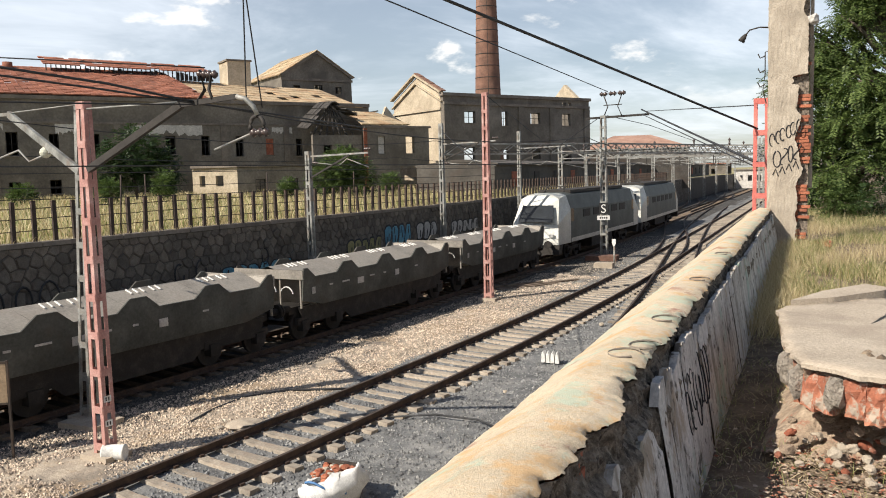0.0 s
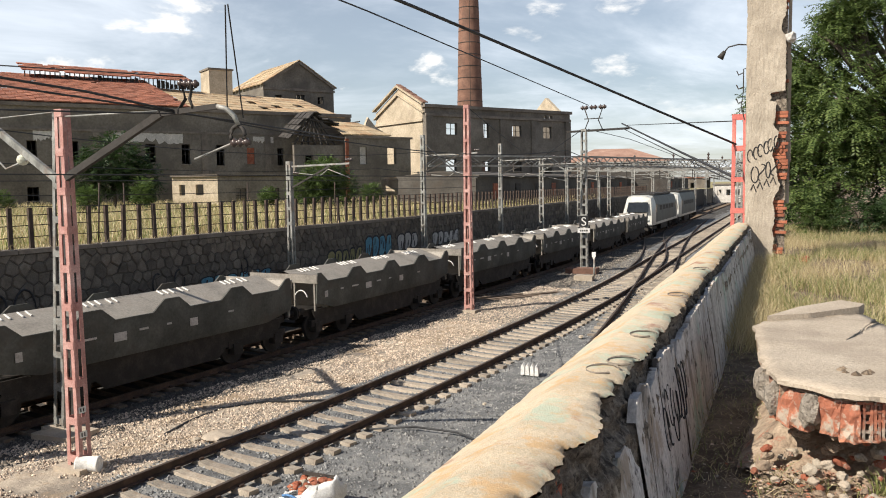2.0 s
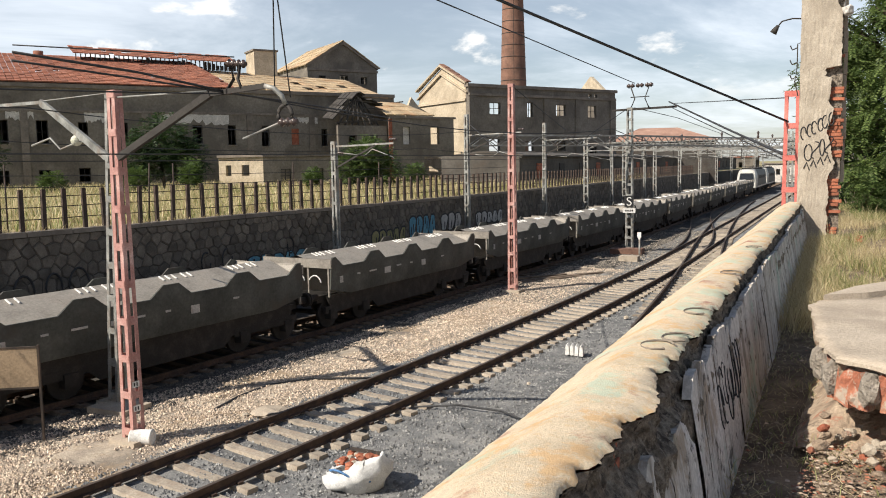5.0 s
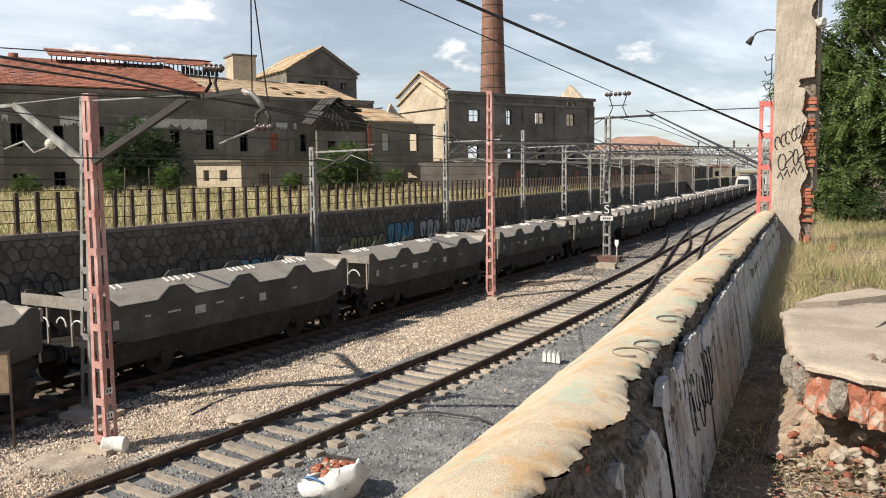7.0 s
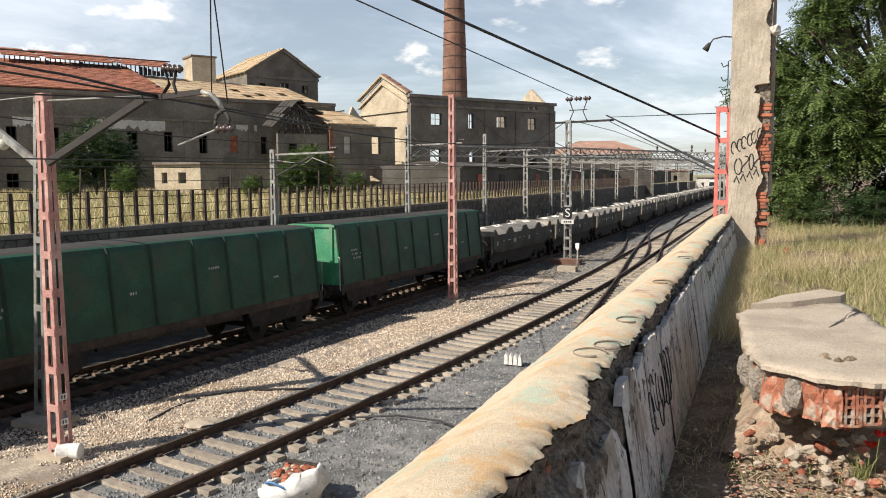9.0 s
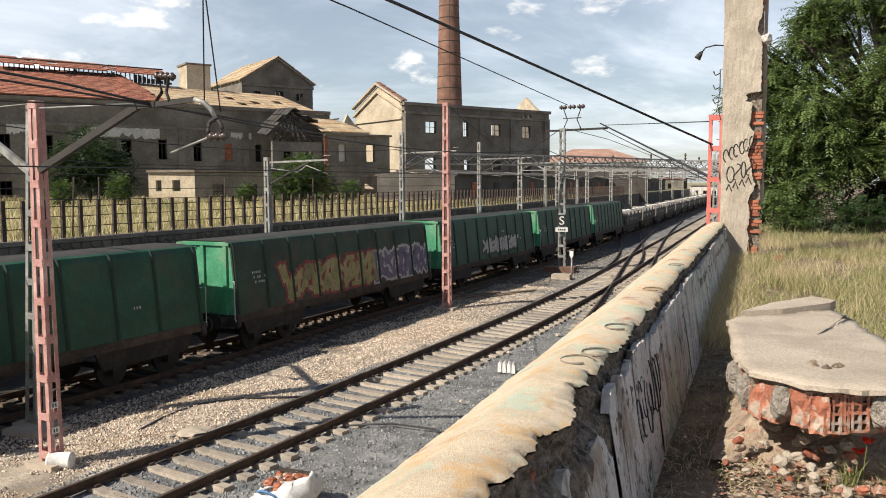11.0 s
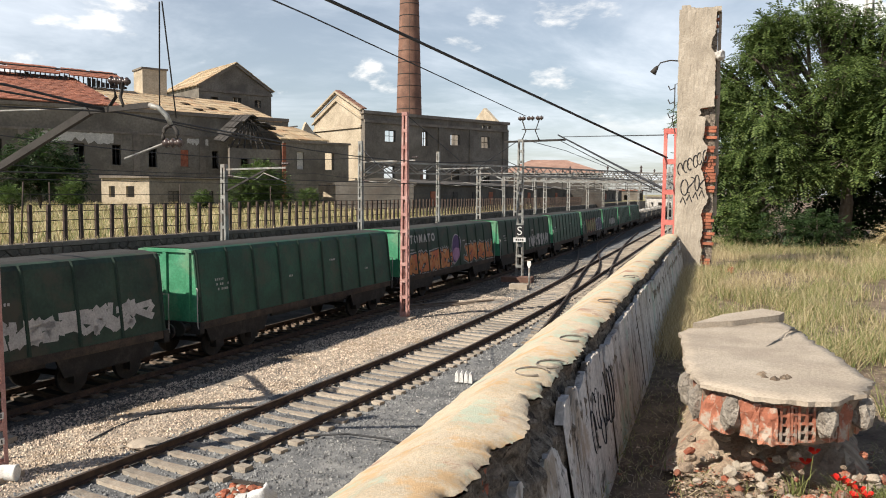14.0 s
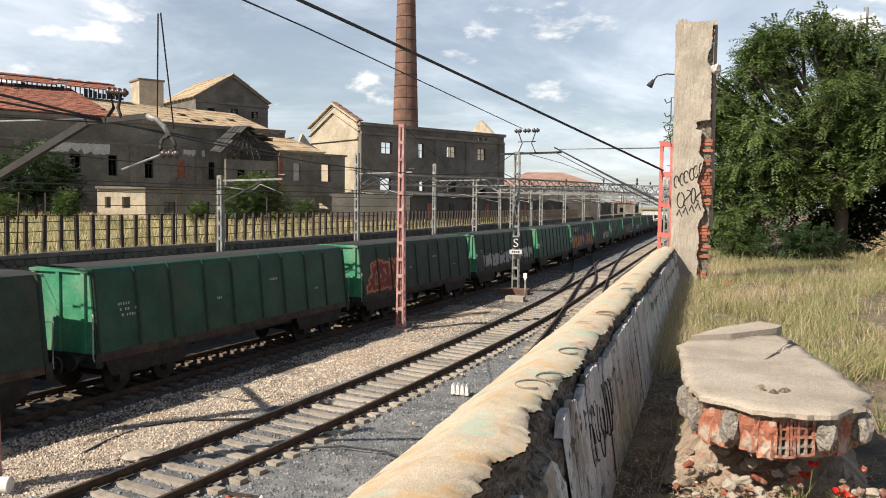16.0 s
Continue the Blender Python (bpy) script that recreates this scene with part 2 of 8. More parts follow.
PINK = mat("faded_red_lead_paint", (0.46, 0.25, 0.22), (0.33, 0.15, 0.13), (0.60, 0.41, 0.365), 2.5, 30, 0.75, bump=0.15, stain=(0.30, 0.12, 0.09), stain_scale=2.0)
RED_PAINT = mat("bright_red_lead_paint", (0.62, 0.17, 0.14), (0.5, 0.12, 0.1), (0.72, 0.27, 0.22), 2.5, 30, 0.7, bump=0.12)
STEEL = mat("weathered_galvanised_steel", (0.28, 0.282, 0.265), (0.16, 0.158, 0.148), (0.42, 0.42, 0.395), 2.5, 24, 0.6, 0.35, bump=0.1, stain=(0.2, 0.13, 0.09), stain_scale=2.0)
DARK_STEEL = mat("dark_steel", (0.042, 0.037, 0.033), None, None, 4, 30, 0.8, 0.1, bump=0.15)
FENCE_RUST = mat("rust_brown_fence", (0.06, 0.042, 0.034), (0.035, 0.027, 0.023), (0.11, 0.07, 0.05), 3, 30, 0.85, 0.1, bump=0.2)
CABLE = mat("black_cable", (0.035, 0.035, 0.037), None, None, 4, 40, 0.7, 0.1, bump=0.1)
INSULATOR = mat("brown_glazed_insulator", (0.07, 0.05, 0.045), None, None, 8, 40, 0.3, 0.0, bump=0.05)
WOOD = mat("old_timber", (0.17, 0.125, 0.09), (0.09, 0.07, 0.05), (0.27, 0.21, 0.16), 3, 40, 0.9, bump=0.4)
CHARRED = mat("charred_timber", (0.045, 0.04, 0.037), None, (0.1, 0.09, 0.08), 2, 20, 0.95, bump=0.4)
WHITE = mat("chalky_white_paint", (0.74, 0.73, 0.70), None, (0.82, 0.81, 0.79), 4, 30, 0.7, bump=0.1)
BLACK = mat("black_paint", (0.02, 0.02, 0.021), None, None, 6, 40, 0.6, bump=0.05)
HOPPER = mat("grey_wagon_paint", (0.068, 0.070, 0.062), (0.040, 0.041, 0.037), (0.110, 0.112, 0.100), 1.2, 14, 0.8, 0.1, bump=0.2, stain=(0.07, 0.06, 0.05), stain_scale=1.0, stain_amount=0.7)
# Slope sheets take a paler colour for the light falling on them.
HOPPER_SLOPE = mat("skylit_wagon_slope_sheet", (0.30, 0.275, 0.24), (0.21, 0.19, 0.165), (0.39, 0.36, 0.32), 1.5, 18, 0.7, 0.15, bump=0.15, stain=(0.2, 0.17, 0.14), stain_scale=1.5)
# Wagon greens hold the light: sides darkened for shade, ends brightened for sun.
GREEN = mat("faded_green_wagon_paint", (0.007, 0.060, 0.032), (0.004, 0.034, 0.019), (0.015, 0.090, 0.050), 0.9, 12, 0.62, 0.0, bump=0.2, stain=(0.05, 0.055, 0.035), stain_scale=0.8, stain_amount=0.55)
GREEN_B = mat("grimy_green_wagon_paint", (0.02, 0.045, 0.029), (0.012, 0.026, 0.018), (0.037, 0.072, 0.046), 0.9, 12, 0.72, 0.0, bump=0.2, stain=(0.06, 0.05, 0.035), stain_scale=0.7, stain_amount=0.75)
GREEN_SUNLIT = mat("sunlit_green_end_paint", (0.05, 0.25, 0.13), (0.03, 0.18, 0.09), (0.10, 0.34, 0.20), 1.2, 14, 0.6, 0.0, bump=0.15, stain=(0.25, 0.30, 0.2), stain_scale=1.0, stain_amount=0.35)
SILL = mat("rusty_wagon_sill", (0.06, 0.045, 0.035), (0.03, 0.025, 0.022), (0.11, 0.075, 0.052), 2, 24, 0.9, 0.1, bump=0.3)
GRIME = mat("oily_running_gear", (0.028, 0.025, 0.023), None, (0.06, 0.05, 0.045), 3, 30, 0.75, 0.3, bump=0.3)
LOCO_WHITE = mat("silver_white_loco_paint", (0.52, 0.52, 0.48), (0.42, 0.42, 0.39), (0.6, 0.6, 0.56), 1.0, 12, 0.4, 0.1, bump=0.05, stain=(0.35, 0.33, 0.3), stain_scale=0.8, stain_amount=0.3)
LOCO_GREY = mat("grey_loco_paint", (0.072, 0.08, 0.073), (0.052, 0.058, 0.053), (0.10, 0.11, 0.10), 1.0, 12, 0.6, 0.0, bump=0.05)
PANE = mat("dark_window_glass", (0.02, 0.024, 0.028), None, None, 3, 20, 0.12, 0.0, bump=0.0)
PAPER_BLUE = mat("blue_paint", (0.06, 0.17, 0.36), None, None, 4, 30, 0.7, bump=0.1)
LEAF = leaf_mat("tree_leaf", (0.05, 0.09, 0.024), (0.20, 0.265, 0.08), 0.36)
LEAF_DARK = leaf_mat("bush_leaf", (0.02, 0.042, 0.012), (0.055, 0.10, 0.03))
LEAF_PALE = leaf_mat("pale_bush_leaf", (0.05, 0.09, 0.02), (0.14, 0.2, 0.06))
STRAW = leaf_mat("straw_blade", (0.36, 0.285, 0.14), (0.68, 0.58, 0.36), 0.32)
GRASS = leaf_mat("green_blade", (0.14, 0.18, 0.05), (0.36, 0.37, 0.145), 0.36)
POPPY = leaf_mat("poppy_petal", (0.55, 0.012, 0.008), (0.75, 0.03, 0.015), 0.3)
BARK = mat("tree_bark", (0.13, 0.105, 0.085), None, None, 6, 40, 0.95, bump=0.6)
TARP = mat("white_woven_sack", (0.66, 0.66, 0.65), (0.5, 0.5, 0.5), (0.75, 0.75, 0.74), 5, 60, 0.75, bump=0.3)
PURPLE = mat("violet_spray_paint", (0.15, 0.13, 0.19), None, None, 3, 20, 0.8, bump=0.05)
VIOLET = mat("deep_violet_spray_paint", (0.10, 0.055, 0.15), None, None, 3, 20, 0.8, bump=0.05)
PINKISH = mat("lilac_spray_paint", (0.42, 0.22, 0.36), None, None, 3, 20, 0.8, bump=0.05)
ORANGE = mat("orange_spray_paint", (0.55, 0.20, 0.06), (0.5, 0.12, 0.08), (0.6, 0.36, 0.2), 2, 20, 0.8, bump=0.05)
LIME = mat("yellow_green_spray_paint", (0.27, 0.24, 0.10), (0.15, 0.14, 0.07), (0.40, 0.33, 0.19), 2, 20, 0.8, bump=0.05)
CYAN = mat("blue_spray_paint", (0.10, 0.27, 0.36), (0.07, 0.2, 0.3), (0.2, 0.4, 0.46), 2, 20, 0.8, bump=0.05)
MAROON = mat("maroon_spray_paint", (0.22, 0.05, 0.045), None, None, 3, 20, 0.8, bump=0.05)
SILVER = mat("pale_spray_paint", (0.42, 0.40, 0.38), None, None, 3, 20, 0.7, bump=0.05)
INK = mat("dark_spray_paint", (0.035, 0.034, 0.036), None, None, 3, 30, 0.85, bump=0.05)


# ---- mesh helpers ----
def vbox(bm, x0, x1, y0, y1, z0, z1, mi=0, m=None):
    c = [Vector((x, y, z)) for x in (x0, x1) for y in (y0, y1) for z in (z0, z1)]
    vs = [bm.verts.new(m @ v if m else v) for v in c]
    for idx in ((0, 1, 3, 2), (4, 6, 7, 5), (0, 4, 5, 1), (2, 3, 7, 6), (0, 2, 6, 4), (1, 5, 7, 3)):
        bm.faces.new([vs[i] for i in idx]).material_index = mi
    return vs


def beam(bm, p, q, w, h=None, mi=0, up=(0, 0, 1)):
    """A square bar from p to q."""
    p, q = Vector(p), Vector(q)
    h = h or w
    d = (q - p).normalized()
    s = d.cross(Vector(up))
    s = s.normalized() if s.length > 1e-4 else Vector((1, 0, 0))
    u = s.cross(d)
    vs = [bm.verts.new(o + s * a * w / 2 + u * b * h / 2) for o in (p, q) for a, b in ((-1, -1), (1, -1), (1, 1), (-1, 1))]
    for idx in ((0, 1, 2, 3), (7, 6, 5, 4), (0, 4, 5, 1), (1, 5, 6, 2), (2, 6, 7, 3), (3, 7, 4, 0)):
        bm.faces.new([vs[i] for i in idx]).material_index = mi


def tube(bm, pts, r, seg=6, mi=0, cap=True):
    """A round bar along points; r is a radius or one for each point."""
    pts = [Vector(p) for p in pts]
    rings = []
    for i, p in enumerate(pts):
        d = (pts[min(i + 1, len(pts) - 1)] - pts[max(i - 1, 0)]).normalized()
        s = d.cross(Vector((0, 0, 1)))
        s = s.normalized() if s.length > 1e-3 else Vector((1, 0, 0))
        u = s.cross(d)
        rr = r[i] if isinstance(r, (list, tuple)) else r
        rings.append([bm.verts.new(p + (s * math.cos(a) + u * math.sin(a)) * rr) for a in (2 * math.pi * k / seg for k in range(seg))])
    for a, b in zip(rings, rings[1:]):
        for k in range(seg):
            f = bm.faces.new((a[k], a[(k + 1) % seg], b[(k + 1) % seg], b[k]))
            f.material_index, f.smooth = mi, seg > 5
    if cap:
        bm.faces.new(rings[0]).material_index = mi
        bm.faces.new(rings[-1][::-1]).material_index = mi


def prism(bm, poly, y0, y1, mi=0, m=None, axis="y"):
    """A polygon (u, v) drawn out along y (or x) from y0 to y1."""
    def at(u, v, w):
        p = Vector((u, w, v)) if axis == "y" else Vector((w, u, v))
        return m @ p if m else p
    a = [bm.verts.new(at(u, v, y0)) for u, v in poly]
    b = [bm.verts.new(at(u, v, y1)) for u, v in poly]
    n = len(poly)
    for i in range(n):
        bm.faces.new((a[i], a[(i + 1) % n], b[(i + 1) % n], b[i])).material_index = mi
    bm.faces.new(a).material_index = mi
    bm.faces.new(b[::-1]).material_index = mi


def finish(bm, name, mats, bevel=0.0):
    bmesh.ops.recalc_face_normals(bm, faces=bm.faces)
    me = bpy.data.meshes.new(name)
    bm.to_mesh(me)
    bm.free()
    for k in mats if isinstance(mats, (list, tuple)) else [mats]:
        me.materials.append(k)
    return me


def part(name, bm, material, parent=None, label=""):
    ob = new(name, bm if isinstance(bm, bpy.types.Mesh) else finish(bm, name, material))
    if parent:
        ob.parent = parent
    if label:
        ob["label"] = label
    return ob


def thing(name, label, category, m=None, group="", kind="", bm=None, material=None):
    ob = new(name, finish(bm, name, material) if bm else None)
    if m:
        ob.matrix_basis = m
    return tagged(ob, label, category, group, kind)


# ---- the lines of the place ----
def cx(y):
    """x of the middle of the near track at y: a gentle bend, then straight."""
    k = min(max(y, -10.0), 44.0)
    return -11.18 - 0.001575 * k * k - (0.1386 * (y - 44) if y > 44 else 0) + (0.0315 * (y + 10) if y < -10 else 0)


def heading(y):
    return math.atan(-0.00315 * min(max(y, -10.0), 44.0))


def along(y, d, z=0.0):
    """The point at the near track's y, d metres to its right."""
    a = heading(y)
    return Vector((cx(y) + d / math.cos(a), y, z))


def second(y):
    """Offset of the second track's middle from the first."""
    k = min(max((y - 25) / 40, 0), 1)
    return -6.75 + 1.2 * k * k * (3 - 2 * k)


def wall_x(y):
    """x of the terrace wall's right face."""
    return -0.65 - 0.148 * y


# ---- ground: field, cutting and terrace in one sheet ----
def ground():
    ys = [-2500, -600, -150, -60] + [-40 + 2.0 * i for i in range(20)] + [0.5 * i for i in range(0, 100)] + [50 + 2.0 * i for i in range(76)] + [215, 240, 300, 420, 700, 1400, 4500]
    bm = bmesh.new()
    rows = []
    for y in ys:
        yc = min(max(y, -60), 210)
        wl, wr = along(yc, -11.0).x, wall_x(yc) - 0.15
        c = cx(yc)
        xs = [-4500, -700, -250, -130, wl - 62, wl - 45, wl - 30, wl - 20, wl - 12, wl - 6, wl - 3, wl - 1, wl - 0.3]
        zs = [3.3, 3.9, 3.9, 3.9, 3.8, 3.75, 3.65, 3.55, 3.45, 3.4, 3.36, 3.34, 3.34]
        n = 26
        xs += [wl - 0.28 + (wr - wl + 0.2) * i / n for i in range(n + 1)]
        for i in range(n + 1):
            x = xs[13 + i]
            d2, d1 = abs(x - (c + second(yc))), abs(x - c)
            z = -0.24 + 0.10 * max(0, min(1, (2.6 - abs(x - c + 3.1)) / 1.6))
            zs.append(z + 0.05 * noise.noise(Vector((x * 0.7, y * 0.7, 0))))
        xs += [wr + 0.12, wr + 0.4, wr + 1, wr + 2, wr + 3.5, wr + 6, wr + 12, wr + 30, wr + 90, wr + 400, 4500]
        g = 3.38
        zs += [g - 0.12, g - 0.11, g - 0.03, g, g + 0.02, g + 0.05, g + 0.15, g + 0.3, g + 0.5, g + 0.5, g + 0.5]
        if y > 215:
            k = min(1, (y - 210) / 200)
            zs = [z + (2.4 - z) * k for z in zs]
        rows.append([bm.verts.new((x, y, z + (0.05 * noise.noise(Vector((x, y, 3.0))) if i > 40 or i < 12 else 0))) for i, (x, z) in enumerate(zip(xs, zs))])
    for a, b in zip(rows, rows[1:]):
        for i in range(len(a) - 1):
            f = bm.faces.new((a[i], a[i + 1], b[i + 1], b[i]))
            f.smooth = True
            x = (a[i].co.x + a[i + 1].co.x) / 2
            yc = a[i].co.y
            if i < 12:
                f.material_index = 0
            elif i < 39:
                # Shade along the train is painted as a darker band of gravel.
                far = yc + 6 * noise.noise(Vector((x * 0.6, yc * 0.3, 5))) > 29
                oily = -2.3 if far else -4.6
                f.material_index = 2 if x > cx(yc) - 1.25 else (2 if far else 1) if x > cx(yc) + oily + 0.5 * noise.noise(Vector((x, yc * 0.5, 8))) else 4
            else:
                f.material_index = 3
    thing("ground", "railway cutting floor of ballast between dry grass field and bare terrace", "ground", kind="structure", bm=bm, material=[FIELD, BALLAST, BALLAST_GREY, SOIL, BALLAST_SHADED])


ground()


# ---- rubble retaining wall with its stones ----
def stone_wall():
    root = thing("retaining_wall", "rubble stone retaining wall with dark mortar and old spray paint", "wall", kind="structure")
    D, TOP = -10.9, 3.32
    bm = bmesh.new()
    ys = [-30 + 2 * i for i in range(115)]
    for y0, y1 in zip(ys, ys[1:]):
        a, b = along(y0, D), along(y1, D)
        a2, b2 = along(y0, D - 0.6), along(y1, D - 0.6)
        v = [bm.verts.new((p.x, p.y, z)) for z in (-0.5, TOP) for p in (a, b, b2, a2)]
        for idx in ((0, 1, 5, 4), (4, 5, 6, 7), (2, 3, 7, 6)):
            bm.faces.new([v[i] for i in idx])
    part("mortar_body", bm, MORTAR, root)
    bm = bmesh.new()
    for i in range(150):
        y0 = -20 + i * 1.4
        a, b = along(y0 + 0.01, D + 0.06), along(y0 + 1.38, D + 0.06)
        a2, b2 = along(y0 + 0.01, D - 0.45), along(y0 + 1.38, D - 0.45)
        j = random.uniform(-0.015, 0.015)
        v = [bm.verts.new((p.x, p.y, z)) for z in (TOP, TOP + 0.13 + j) for p in (a, b, b2, a2)]
        for idx in ((0, 1, 5, 4), (4, 5, 6, 7), (2, 3, 7, 6), (0, 4, 7, 3), (1, 2, 6, 5)):
            bm.faces.new([v[k] for k in idx])
    part("coping", bm, STONE_TRIM, root, "weathered stone coping")
    # stones on a jittered honeycomb
    rnd = random.Random(5)
    S = 0.40
    jit = {}

    def corner(u, v):
        k = (round(u * 200), round(v * 200))
        if k not in jit:
            jit[k] = (rnd.uniform(-0.075, 0.075), rnd.uniform(-0.075, 0.075))
        return u + jit[k][0], v + jit[k][1]

    rest = bmesh.new()
    count = 0
    rr = S / math.sqrt(3)
    nrow = int(3.5 / (rr * 1.5)) + 1
    cols = [(i, j) for i in range(-5, 330) for j in range(nrow)]
    for i, j in cols:
        u = 6 + (i + 0.5 * (j % 2)) * S
        v = -0.2 + j * rr * 1.5
        pts = [corner(u + rr * math.cos(math.pi / 6 + k * math.pi / 3), v + rr * math.sin(math.pi / 6 + k * math.pi / 3)) for k in range(6)]
        pts = [(a, min(b, TOP - 0.01)) for a, b in pts]
        if max(b for a, b in pts) - min(b for a, b in pts) < 0.12:
            continue
        mu, mv = sum(a for a, b in pts) / 6, sum(b for a, b in pts) / 6
        h = rnd.uniform(0.02, 0.055)

        def at(a, b, k, dd):
            p = along(mu + (a - mu) * k, D + dd)
            return (p.x, p.y, mv + (b - mv) * k)
        single = 12.0 < u < 33.0 and v > 1.35 and count < 300
        bm = bmesh.new() if single else rest
        o = [bm.verts.new(at(a, b, 0.93, 0.0)) for a, b in pts]
        t = [bm.verts.new(at(a, b, 0.80, h)) for a, b in pts]
        for k in range(6):
            bm.faces.new((o[k], o[(k + 1) % 6], t[(k + 1) % 6], t[k]))
        bm.faces.new(t)
        if single:
            count += 1
            part("stone", bm, RUBBLE, root)
    r = part("far_stones", rest, RUBBLE, root)
    r["kind"] = "stuff"


# ---- a fence of steel posts on the wall ----
def fence():
    root = thing("fence", "rust brown steel post fence with horizontal rails on the wall", "fence", kind="structure")
    D = -11.15
    bm = bmesh.new()
    vbox(bm, -0.045, 0.045, -0.06, 0.06, 0, 1.24)
    vbox(bm, -0.05, 0.05, -0.012, 0.012, 1.2, 1.245)
    post = finish(bm, "post", FENCE_RUST)
    rnd = random.Random(9)
    for i in range(170):
        y = 3 + i * 0.66
        p = along(y, D)
        o = part("post", post, None, root)
        o.matrix_basis = pose(p.x, p.y, 3.4 - rnd.uniform(0, 0.03), rnd.uniform(-1.2, 1.2), rnd.uniform(-1.2, 1.2), rnd.uniform(-6, 6))
    for z in (3.78, 4.12, 4.42):
        bm = bmesh.new()
        tube(bm, [along(y, D, z + 0.012 * math.sin(y * 3 + z)) for y in np.arange(0, 118, 1.3)], 0.014, 5)
        part("rail", bm, FENCE_RUST, root)
    # thin taller wire standards behind
    for k, y in enumerate((12.1, 15.4, 16.9, 18.0, 24.2, 30.5)):
        bm = bmesh.new()
        p = along(y, D - 0.5, 3.3)
        tube(bm, [p, p + Vector((0.02, 0.12 if k == 2 else 0.0, 2.05))], 0.025, 6)
        part("wire_standard", bm, FENCE_RUST, root)


# ---- tracks ----
def rail_mesh(bm, pts):
    prof = [(-0.07, -0.16), (0.07, -0.16), (0.07, -0.145), (0.012, -0.125), (0.012, -0.04), (0.036, -0.03), (0.036, 0), (-0.036, 0), (-0.036, -0.03), (-0.012, -0.04), (-0.012, -0.125), (-0.07, -0.145)]
    rings = []
    for i, p in enumerate(pts):
        d = (pts[min(i + 1, len(pts) - 1)] - pts[max(i - 1, 0)]).normalized()
        s = Vector((d.y, -d.x, 0))
        rings.append([bm.verts.new(p + s * u + Vector((0, 0, v))) for u, v in prof])
    for a, b in zip(rings, rings[1:]):
        for k in range(12):
            f = bm.faces.new((a[k], a[(k + 1) % 12], b[(k + 1) % 12], b[k]))
            f.material_index = 1 if k == 6 else 0
    bm.faces.new(rings[0])
    bm.faces.new(rings[-1])


def sleeper_mesh():
    bm = bmesh.new()
    prof = [(-1.3, -0.16), (-0.75, -0.155), (-0.45, -0.185), (0.45, -0.185), (0.75, -0.155), (1.3, -0.16)]
    top, bot = [], []
    for x, z in prof:
        top.append([bm.verts.new((x, s * 0.105, z)) for s in (-1, 1)])
        bot.append([bm.verts.new((x, s * 0.14, z - 0.13)) for s in (-1, 1)])
    for i in range(5):
        bm.faces.new((top[i][0], top[i + 1][0], top[i + 1][1], top[i][1]))
        for s in (0, 1):
            bm.faces.new((bot[i][s], bot[i + 1][s], top[i + 1][s], top[i][s]))
    for i in (0, 5):
        bm.faces.new((bot[i][0], bot[i][1], top[i][1], top[i][0]))
    for x in (-0.87, 0.87):
        for o in (-0.11, 0.11):
            vbox(bm, x + o - 0.035, x + o + 0.035, -0.05, 0.05, -0.17, -0.115, 1)
    return finish(bm, "sleeper", [SLEEPER, RAIL_RUST])


SLEEPER_MESH = sleeper_mesh()


# Ties under the train recoloured dark timber to carry its shade.
SHADED_SLEEPER = SLEEPER_MESH.copy()
SHADED_SLEEPER.materials[0] = WOOD


def track(name, label, off, y0, y1, parts_to, tie=SLEEPER_MESH, rest_mat=SLEEPER):
    root = thing(name, label, "railway track", kind="structure")
    for s in (-0.87, 0.87):
        bm = bmesh.new()
        rail_mesh(bm, [along(y, off(y) + s) for y in np.arange(y0, y1, 1.0)])
        part("rail", bm, [RAIL_RUST, RAIL_TOP], root)
    rnd = random.Random(3)
    rest = bmesh.new()
    y = y0
    while y < y1:
        p = along(y, off(y))
        m = pose(p.x, p.y, rnd.uniform(-0.012, 0.006), 0, 0, math.degrees(-math.atan(math.tan(-heading(y)))) + rnd.uniform(-1.2, 1.2))
        if parts_to[0] < y < parts_to[1]:
            part("sleeper", tie, None, root).matrix_basis = m
        else:
            vbox(rest, -1.3, 1.3, -0.12, 0.12, -0.28, -0.165, 0, m)
        y += 0.6 if y < 120 else 1.2
    part("far_sleepers", rest, rest_mat, root)["kind"] = "stuff"
    return root


